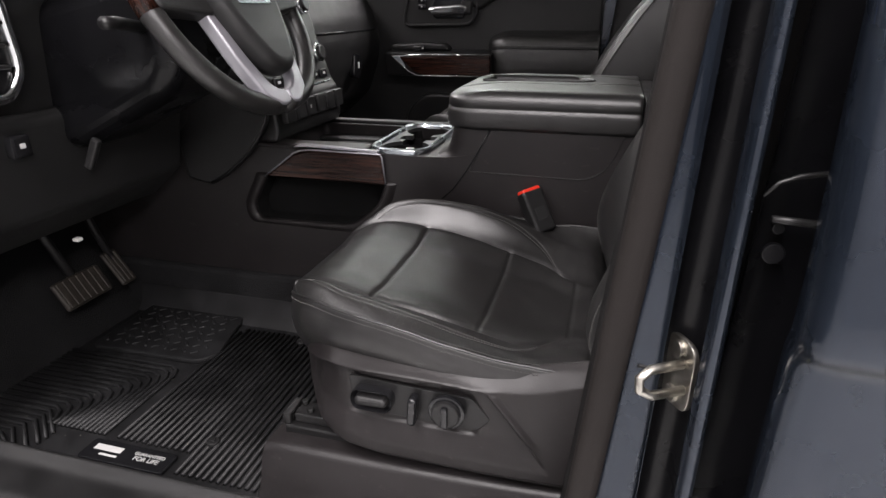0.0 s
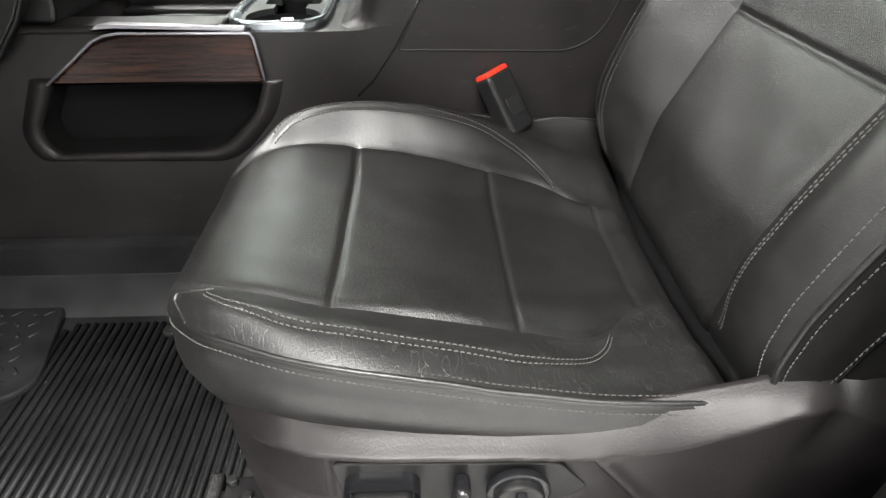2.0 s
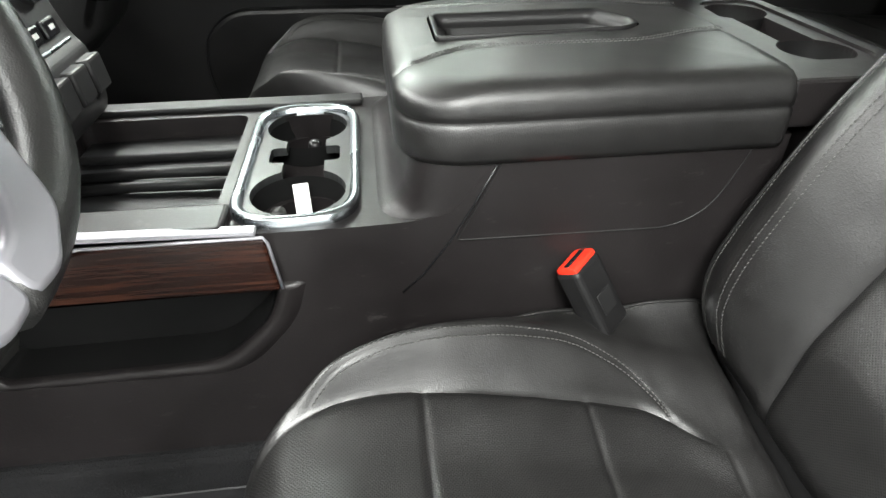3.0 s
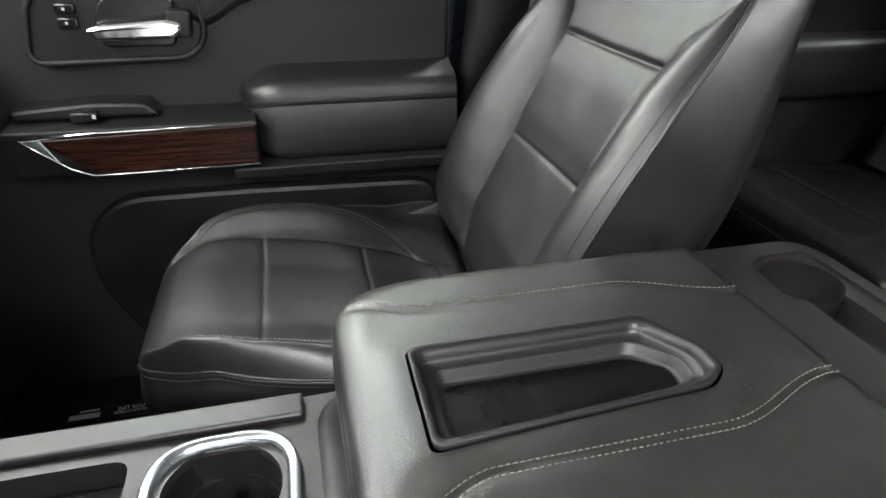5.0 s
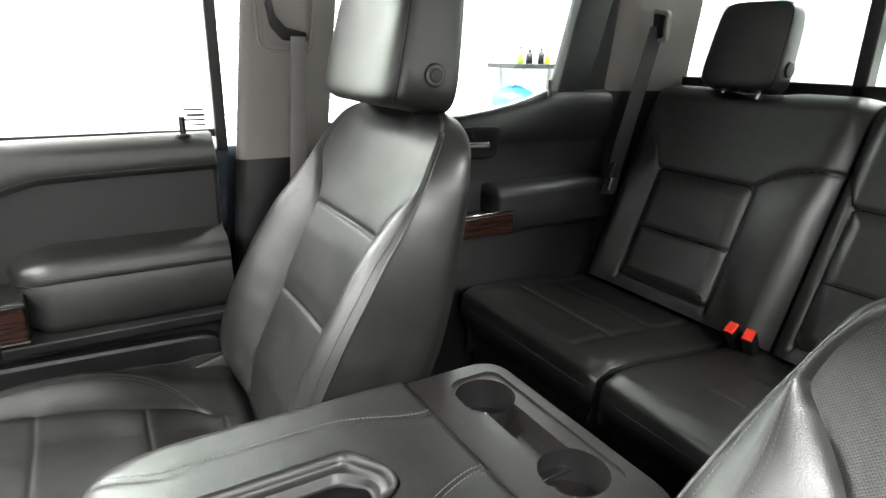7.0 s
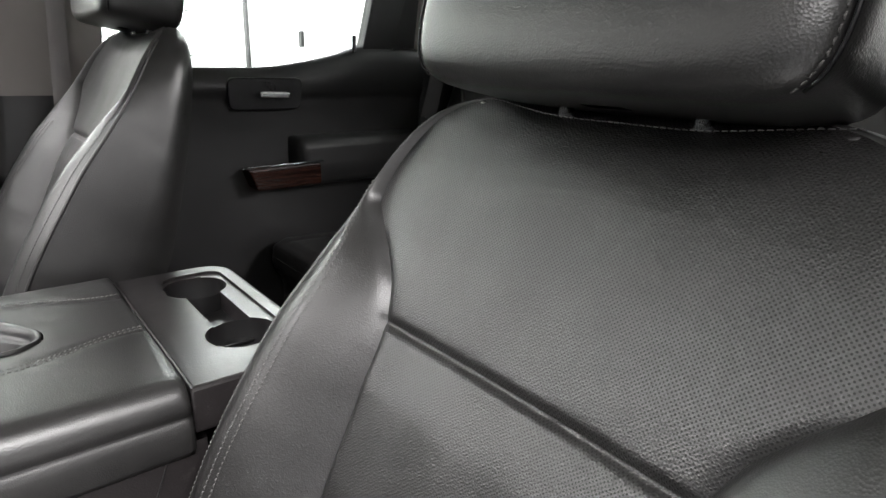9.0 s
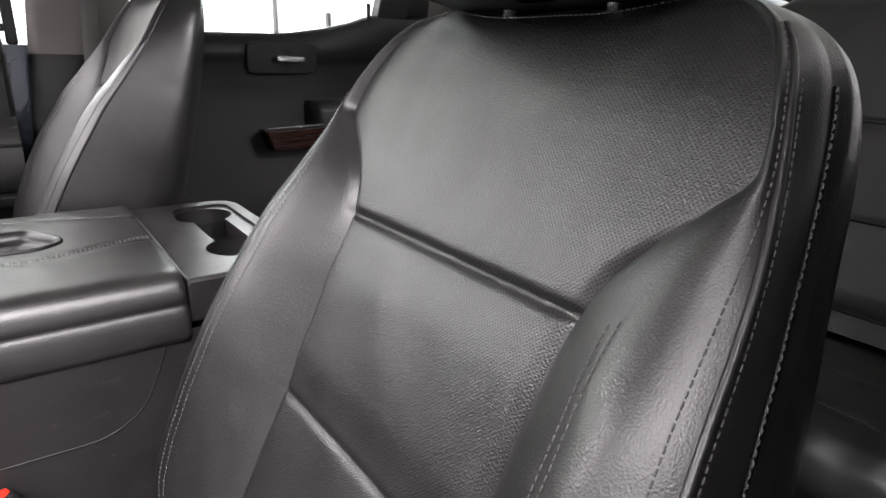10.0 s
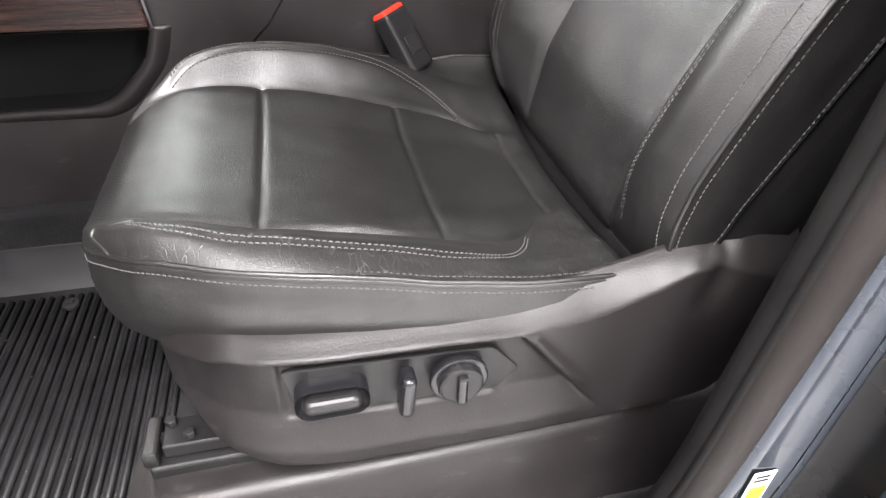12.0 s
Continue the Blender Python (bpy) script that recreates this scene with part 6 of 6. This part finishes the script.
# rear post, back wall and back window
cp = thing("rear_pillar_cover", "grey rear post trim above black lower trim", "pillar trim", kind="structure")
prof = [(1.385, 1.300), (1.400, 1.280), (1.46, 1.268), (1.60, 1.258), (1.665, 1.245)]
rows = [[Vector((x + 0.12 * (z - 0.9), y, z)) for x, y in prof] for z in (0.90, 1.0, 1.1, 1.2, 1.4)]
sheet("upper_trim", rows, GREYTRIM, cp, "grey upper post trim")
rows = [[Vector((x + 0.0 * (z - 0.9), y - 0.003, z)) for x, y in prof] for z in (0.0, 0.3, 0.6, 0.903)]
sheet("lower_trim", rows, BLACKP, cp, "black lower post trim")
part("door_seal", prism([(1.27, 0.86), (1.45, 0.86), (1.50, 1.40), (1.42, 1.40)], 1.302, 1.330, "y", 0.003), BLACKP, cp, "black door edge trim")
part("belt_guide", prism(rounded([(1.20, 1.04), (1.25, 1.035), (1.255, 1.13), (1.20, 1.12)], 0.012), 1.50, 1.515, "x", 0.003), GREYTRIM, cp)
part("belt_slot", prism(rounded([(1.207, 1.05), (1.244, 1.046), (1.247, 1.116), (1.207, 1.108)], 0.008), 1.496, 1.502, "x", 0.001), GLOSSB, cp)
struct("rear_wall", box(1.66, 1.72, -0.40, 1.32, -0.05, 0.915, 0.0), BLACKP, "black trim behind the rear seat")
struct("rear_wall_shelf", box(1.58, 1.70, -0.34, 1.25, 0.895, 0.912, 0.004), BLACKP, "black trim shelf below the back window")
bw = thing("back_window", "divided back window with black frame and heater lines", "window", kind="structure")
part("window_frame", box(1.655, 1.70, 0.735, 0.768, 0.915, 1.40, 0.004), BLACKP, bw, "black upright divider")
part("window_frame", box(1.655, 1.70, -0.36, 1.27, 0.912, 0.945, 0.004), BLACKP, bw, "black lower frame")
part("window_frame", box(1.655, 1.70, 0.26, 0.29, 0.915, 1.40, 0.004), BLACKP, bw, "black upright divider")
part("window_pane", box(1.690, 1.694, -0.36, 1.27, 0.93, 1.40, 0.0), PRIVACY, bw, "lightly tinted back window")
for k in range(12):
    z = 0.975 + 0.033 * k
    part("heater_line", box(1.688, 1.6895, 0.768, 1.25, z - 0.0008, z + 0.0008, 0.0), SOFT, bw)
    part("heater_line", box(1.688, 1.6895, 0.29, 0.735, z - 0.0008, z + 0.0008, 0.0), SOFT, bw)

# ---- cab shell: roof, front posts, driver side top, windscreen edge ----
struct("roof_lining", box(-0.55, 1.72, -0.40, 1.36, 1.40, 1.44, 0.0), HEAD, "light grey fabric roof lining")
struct("roof_skin", box(-0.60, 1.76, -0.45, 1.41, 1.445, 1.47, 0.0), PAINT, "blue grey painted roof")
for y in (-0.43, 1.33):
    struct("front_post", prism([(-0.55, 1.44), (-0.49, 1.44), (-1.05, 0.84), (-1.13, 0.84)], y, y + 0.06, "y"), BLACKP, "front roof post")
struct("firewall", box(-1.36, -1.28, -0.45, 1.40, -0.10, 0.86, 0.0), BLACKP, "black panel ahead of the footwells")
struct("cab_side", box(-1.30, -0.80, 1.27, 1.32, -0.10, 0.83, 0.0), BLACKP, "side panel ahead of the passenger door")
struct("cab_side_lower", box(-0.80, 1.72, 1.30, 1.36, -0.10, 0.80, 0.0), PAINT, "outer skin of the passenger side")
struct("rear_side_inner", box(0.50, 1.70, -0.40, -0.36, -0.10, 0.78, 0.0), BLACKP, "black inner panel of the driver side rear door")

# ---- dashboard ----
dash = thing("dashboard", "black dashboard with vents, switches and glove box", "dashboard")
prof = [(-1.10, 0.84), (-0.80, 0.85), (-0.62, 0.83), (-0.56, 0.79), (-0.545, 0.74), (-0.56, 0.60), (-0.57, 0.50), (-0.64, 0.42), (-0.80, 0.38), (-1.10, 0.40)]
part("main_body", prism(rounded(prof, 0.02), -0.36, 0.285, "y", 0.004), BLACKP, dash)
prof2 = [(-1.10, 0.84), (-0.80, 0.85), (-0.60, 0.82), (-0.53, 0.76), (-0.495, 0.69), (-0.480, 0.62), (-0.490, 0.55), (-0.53, 0.44), (-0.62, 0.36), (-0.80, 0.34), (-1.10, 0.38)]
part("passenger_body", prism(rounded(prof2, 0.02), 0.645, 1.24, "y", 0.004), SOFT, dash)
part("knee_panel", prism(rounded([(-0.56, 0.58), (-0.545, 0.56), (-0.575, 0.40), (-0.66, 0.33), (-0.70, 0.36)], 0.012), -0.34, 0.22, "y", 0.008), SOFT, dash, "soft black knee panel")
part("glove_box_line", tube([(-0.486, 0.70, 0.655), (-0.486, 1.20, 0.655)], 0.003, 6), GLOSSB, dash, "", "all")
part("glove_latch", prism(rounded([(0.985, 0.515), (1.035, 0.505), (1.060, 0.575), (1.000, 0.590)], 0.012), -0.50, -0.478, "x", 0.004), GLOSSB, dash)
part("latch_mark", box(-0.479, -0.4765, 1.018, 1.030, 0.540, 0.560, 0.001, 1), INK, dash)
# left vent with its bright bezel
loop = rounded([(-0.335, 0.62), (-0.175, 0.60), (-0.145, 0.64), (-0.155, 0.76), (-0.19, 0.80), (-0.335, 0.80)], 0.03)
part("vent_bezel", tube([(-0.535, y, z) for y, z in loop], 0.009, 10, True), BRIGHT, dash, "chrome vent bezel", "all")
part("vent_hole", prism(loop, -0.545, -0.538, "x"), GLOSSB, dash)
for k in range(5):
    part("vent_slat", box(-0.540, -0.525, -0.33, -0.165, 0.645 + 0.03 * k, 0.651 + 0.03 * k, 0.002, 1), BLACKP, dash)
part("park_button", box(-0.553, -0.535, -0.192, -0.158, 0.512, 0.548, 0.005), GLOSSB, dash, "black parking brake switch")
part("button_mark", box(-0.5345, -0.533, -0.180, -0.170, 0.527, 0.535, 0.001, 1), INK, dash)
part("release_pull", box(-0.605, -0.592, -0.071, -0.059, 0.325, 0.331, 0.001, 1), INK, dash)
part("cluster_hood", prism(rounded([(-0.72, 0.86), (-0.50, 0.88), (-0.47, 0.86), (-0.50, 0.83), (-0.56, 0.72), (-0.72, 0.72)], 0.02), -0.16, 0.22, "y", 0.01), SOFT, dash)
part("cluster_screen", prism([(-0.560, 0.718), (-0.5545, 0.718), (-0.4985, 0.822), (-0.505, 0.822)], -0.037, 0.105, "y"), SCREEN, dash, "blue lit driver display")

# centre stack leaning over the console
st = thing("centre_stack", "black centre stack with knobs, keys and sockets", "control panel")
sp = [(-0.62, 0.46), (-0.372, 0.447), (-0.364, 0.47), (-0.370, 0.535), (-0.385, 0.555), (-0.425, 0.68), (-0.48, 0.86), (-0.66, 0.86)]
part("body", prism(rounded(sp, 0.010), 0.290, 0.622, "y", 0.006), BLACKP, st)


wing = rounded([(-0.60, 0.36), (-0.539, 0.346), (-0.495, 0.371), (-0.442, 0.413), (-0.402, 0.459), (-0.379, 0.498), (-0.371, 0.532), (-0.384, 0.560), (-0.43, 0.580), (-0.56, 0.60), (-0.62, 0.52)], 0.012)
part("side_wing", prism(wing, 0.2625, 0.2845, "y", 0.007, 3), SOFT, st, "soft black side wing beside the knee panel")
part("wing_bead", tube([(x, 0.2635, z) for x, z in ((-0.535, 0.352), (-0.492, 0.376), (-0.440, 0.417), (-0.401, 0.462), (-0.379, 0.500), (-0.3735, 0.531))], 0.004, 8), BLACKP, st, "", "all")


def on_stack(h, y, d=0.0):
    """A pose on the leaning face of the stack, by height along it."""
    a, b = Vector((-0.388, 0, 0.565)), Vector((-0.472, 0, 0.84))
    p = a.lerp(b, h)
    return Matrix.Translation((p.x + d, y, p.z)) @ pose(0, 0, 0, 0, 90 - 13, 0)


for y in (0.335, 0.578):
    for h in (0.20, 0.62):
        bm = bmesh.new()
        disc(bm, 0.024, 0.016, on_stack(h, y, 0.004), 32, 0.003)
        kn = part("knob_ring", bm, BRIGHT, st, "chrome ringed knob")
        bm = bmesh.new()
        disc(bm, 0.018, 0.026, on_stack(h, y, 0.008), 28, 0.003)
        part("knob_cap", bm, BLACKP, kn)
for k in range(6):
    part("climate_key", box(-0.011, 0.011, -0.017, 0.017, 0.0, 0.008, 0.003, 2, on_stack(0.02, 0.345 + 0.045 * k)), GLOSSB, st, "dark grey key with pale mark")
    part("key_mark", box(-0.003, 0.003, -0.006, 0.006, 0.008, 0.0088, 0.0003, 1, on_stack(0.02, 0.345 + 0.045 * k)), INK, st)
part("key_strip", box(-0.002, 0.002, -0.135, 0.135, 0.0, 0.006, 0.001, 1, on_stack(-0.055, 0.465)), CHROME, st)
face = Matrix.Translation((-0.364, 0, 0.508)) @ pose(0, 0, 0, 0, 84, 0)
for k, y in enumerate((0.335, 0.385, 0.435, 0.490, 0.540, 0.590)):
    part("socket_cover", box(-0.022, 0.022, y - 0.021, y + 0.021, -0.012, 0.012, 0.004, 2, face), SOFT, st, "grey socket cover")
    if k == 2:
        part("socket_mark", box(-0.004, 0.004, y - 0.009, y - 0.004, 0.012, 0.0126, 0.0002, 1, face), INK, st)
bm = bmesh.new()
disc(bm, 0.021, 0.014, pose(-0.415, 0.258, 0.556, 0, 70, -55), 32, 0.003)
sb = part("start_button_ring", bm, CHROME, dash, "chrome ringed start button")
bm = bmesh.new()
disc(bm, 0.0165, 0.020, pose(-0.4145, 0.2573, 0.556, 0, 70, -55), 28, 0.003)
part("start_button_cap", bm, GLOSSB, sb)
for z in (-0.004, 0.004):
    part("button_mark", box(-0.001, 0.001, -0.008, 0.008, 0.0098, 0.0104, 0.0002, 1, pose(-0.4145, 0.2573, 0.556, 0, 70, -55) @ pose(z, 0, 0)), INK, sb)

# ---- steering wheel ----
WC, WR = Vector((-0.268, 0.012, 0.738)), 0.184
WM = Matrix.Translation(WC) @ pose(0, 0, 0, 0, 61, 0)
sw = thing("steering_wheel", "black leather steering wheel with silver lower spokes", "steering wheel")


def rim_part(a0, a1, mat, name, label, rad=0.0168):
    n = max(6, int(abs(a1 - a0) / 6))
    pts = []
    for i in range(n + 1):
        a = radians(a0 + (a1 - a0) * i / n)
        flat = 1.0 - 0.035 * max(0.0, math.cos(a)) ** 6
        pts.append((WR * math.cos(a) * flat, WR * math.sin(a), 0))
    bm = tube(pts, rad, 14, abs(a1 - a0) >= 360)
    ob = part(name, bm, mat, sw, label, "all")
    ob.matrix_basis = WM
    return ob


rim_part(0, 354, LEATHER, "rim", "black leather rim")
rim_part(84, 140, WOOD, "wood_rim_section", "dark wood rim section", 0.0174)
rim_part(-140, -84, WOOD, "wood_rim_section", "dark wood rim section", 0.0174)
part("airbag_cover", prism(rounded([(-0.075, -0.075), (-0.03, -0.095), (0.060, -0.072), (0.135, -0.030), (0.140, 0.030), (0.060, 0.072), (-0.03, 0.095), (-0.075, 0.075)], 0.03), 0.0, 0.045, "z", 0.018, 4), SOFT, sw, "black airbag cover").matrix_basis = WM
for sg in (-1, 1):
    sp = [(0.020, sg * 0.098), (0.10, sg * 0.084), (0.166, sg * 0.062), (0.186, sg * 0.028), (0.184, 0), (0.160, 0), (0.158, sg * 0.018), (0.146, sg * 0.036), (0.10, sg * 0.056), (0.02, sg * 0.078)]
    part("lower_spoke", prism(rounded(sp, 0.010), -0.004, 0.018, "z", 0.005, 3), SILVER, sw, "silver lower spoke").matrix_basis = WM
    part("side_spoke", prism(rounded([(-0.03, sg * 0.075), (0.035, sg * 0.075), (0.022, sg * 0.185), (-0.022, sg * 0.185)], 0.012), -0.004, 0.022, "z", 0.006, 3), SOFT, sw).matrix_basis = WM
part("badge", prism(rounded([(0.010, -0.045), (0.030, -0.045), (0.030, 0.045), (0.010, 0.045)], 0.004), 0.044, 0.047, "z", 0.001), CHROME, sw, "plain chrome badge").matrix_basis = WM
col = thing("steering_column", "black plastic steering column shroud", "steering column")
part("shroud", prism(rounded([(-0.30, 0.66), (-0.33, 0.60), (-0.56, 0.49), (-0.62, 0.56), (-0.58, 0.74), (-0.33, 0.79)], 0.055, 8), -0.080, 0.100, "y", 0.035, 6), VOIDB, col)
part("tilt_lever", box(-0.008, 0.008, -0.006, 0.006, -0.03, 0.03, 0.004, 2, pose(-0.50, -0.082, 0.50, 0, 30, 0)), BLACKP, col)
part("stalk", tube([(-0.36, -0.07, 0.70), (-0.33, -0.16, 0.71), (-0.32, -0.19, 0.71)], 0.009, 10), BLACKP, col, "", "all")
part("bracket", box(-0.010, 0.010, -0.014, 0.014, -0.03, 0.03, 0.004, 2, pose(-0.66, 0.075, 0.40, 0, 20, 0)), SOFT, col)

# ---- pedals ----
br = thing("brake_pedal", "worn brown rubber brake pedal pad", "pedal")
pm = pose(-0.765, 0.062, 0.148, 0, 58, 0)
PEDAL = surface("worn_pedal_rubber", (0.020, 0.016, 0.012), 0.6, 0.4, 200, 0.3, 0.001, patch=40)
part("pad", box(-0.034, 0.034, -0.062, 0.062, -0.006, 0.006, 0.006, 3, pm), PEDAL, br)
for k in range(7):
    part("pad_rib", box(-0.030, 0.030, -0.055 + 0.0172 * k, -0.045 + 0.0172 * k, 0.006, 0.009, 0.001, 1, pm), PEDAL, br)
part("arm", tube([(-0.775, 0.062, 0.148), (-0.86, 0.062, 0.30), (-0.88, 0.062, 0.45)], 0.010, 8), BLACKP, br, "", "all")
ac = thing("accelerator_pedal", "worn brown rubber accelerator pedal pad", "pedal")
pm = pose(-0.775, 0.180, 0.146, 0, 55, 0)
part("pad", box(-0.045, 0.045, -0.022, 0.022, -0.005, 0.005, 0.005, 3, pm), PEDAL, ac)
for k in range(3):
    part("pad_rib", box(-0.040, 0.040, -0.015 + 0.012 * k, -0.009 + 0.012 * k, 0.005, 0.008, 0.001, 1, pm), PEDAL, ac)
part("arm", tube([(-0.785, 0.180, 0.152), (-0.88, 0.180, 0.38)], 0.009, 8), BLACKP, ac, "", "all")

# ---- the garage round the truck ----
GZ = -0.78
struct("ground", box(-30, 30, -30, 30, GZ - 0.1, GZ, 0.0), EPOXY, "pale grey coated garage floor")
struct("wall_north", box(-6.2, 6.6, 3.62, 3.72, GZ, 2.9, 0.0), WHITEWALL, "white garage wall")
# south and west walls stay unseen; greyed so less light bounces into the cab
struct("wall_south", box(-6.2, 6.6, -4.6, -4.5, GZ, 2.9, 0.0), GREYWALL, "unseen garage wall, greyed to return less light")
struct("wall_west", box(-6.3, -6.2, -4.6, 3.72, GZ, 2.9, 0.0), GREYWALL, "unseen garage wall, greyed to return less light")
struct("wall_east", box(6.6, 6.7, -4.6, 3.72, GZ, 2.9, 0.0), WHITEWALL, "white garage wall")
struct("ceiling", box(-6.3, 6.7, -4.6, 3.72, 2.9, 3.0, 0.0), CEIL, "white garage ceiling")

# sectional door with ribbed slats, plain white board and flush door along the wall
gd = thing("roller_door", "white ribbed sectional garage door", "garage door", kind="structure")
for k in range(34):
    z = GZ + 0.02 + 0.082 * k
    part("slat", prism([(3.585, z), (3.578, z + 0.006), (3.578, z + 0.070), (3.585, z + 0.076), (3.62, z + 0.076), (3.62, z)], 0.27, 1.70, "x"), WHITEWALL, gd)
board = thing("white_board", "large plain white board against the wall", "board")
part("sheet", prism([(-2.6, GZ + 0.02), (0.225, GZ + 0.02), (0.275, 2.3), (-2.6, 2.3)], 3.50, 3.53, "y", 0.002), WHITEP, board)
fd = thing("flush_door", "white flush door with dark lever handle", "door")
part("leaf", box(1.80, 2.20, 3.575, 3.615, GZ, 1.9, 0.004), WHITEWALL, fd)
part("frame_edge", box(1.755, 1.775, 3.57, 3.615, GZ, 1.95, 0.002), SOFT, fd)
part("lever", box(2.10, 2.125, 3.53, 3.575, 0.95, 1.05, 0.006), BLACKP, fd, "black lever handle")
for z in (0.55, 1.15):
    part("hinge", box(2.205, 2.225, 3.56, 3.60, z - 0.05, z + 0.05, 0.003), INK, fd)
shelf = thing("wall_shelf", "grey wall shelf with diagonal brackets", "shelf")
part("board", box(2.55, 3.30, 3.28, 3.60, 0.905, 0.935, 0.004), SOFT, shelf)
for x in (2.66, 3.12):
    part("bracket", tube([(x, 3.59, 0.66), (x, 3.32, 0.90)], 0.010, 8), INK, shelf, "", "all")
    part("upright", box(x - 0.012, x + 0.012, 3.585, 3.61, 0.60, 0.91, 0.002), INK, shelf)


def bottle(x, y, z, r, h, mat, label):
    b = thing("bottle", label, "bottle", "bottles on the shelf")
    rows = [[Vector((x + q * math.cos(k * math.tau / 20), y + q * math.sin(k * math.tau / 20), z + t * h)) for k in range(20)]
            for q, t in ((0.001, 0), (r, 0), (r, 0.62), (r * 0.8, 0.72), (r * 0.4, 0.80), (r * 0.4, 0.88))]
    sheet("body", rows, mat, b, "", None, True)
    bm = bmesh.new()
    disc(bm, r * 0.5, h * 0.14, pose(x, y, z + h * 0.94), 16, 0.002)
    part("cap", bm, BLACKP, b)


for x, y, r, h, mat, lab in ((2.70, 3.42, 0.035, 0.17, GREENP, "green spray bottle on shelf"), (2.80, 3.45, 0.04, 0.14, BLACKP, "black bottle on shelf"),
                             (2.88, 3.42, 0.035, 0.16, BLACKP, "black bottle with yellow cap area on shelf"), (2.96, 3.45, 0.03, 0.12, YELLOW, "yellow bottle on shelf"), (3.10, 3.45, 0.045, 0.20, BLACKP, "dark canister on shelf")):
    bottle(x, y, 0.935, r * 0.62, h * 0.66, mat, lab)
bag = thing("blue_bag", "crumpled blue plastic bag below shelf", "bag")
rnd = random.Random(11)
rows = []
for i in range(13):
    t = i / 12
    rows.append([Vector((2.68 + (0.17 * math.sin(math.pi * t) ** 0.6 + 0.03 * noise.noise((k * 0.9, i * 0.7, 3))) * math.cos(k * math.tau / 28),
                         3.45 + (0.12 * math.sin(math.pi * t) ** 0.6 + 0.02 * noise.noise((k * 0.8, i * 0.9, 5))) * math.sin(k * math.tau / 28),
                         0.60 + 0.19 * t + 0.02 * noise.noise((k * 1.3, i, 7)))) for k in range(28)])
sheet("film", rows, BLUEBAG, bag, "", None, True)
ledge = thing("wall_ledge", "white wall ledge under the blue bag", "ledge")
part("top", box(2.30, 3.20, 3.30, 3.61, 0.58, 0.61, 0.004), WHITEP, ledge)
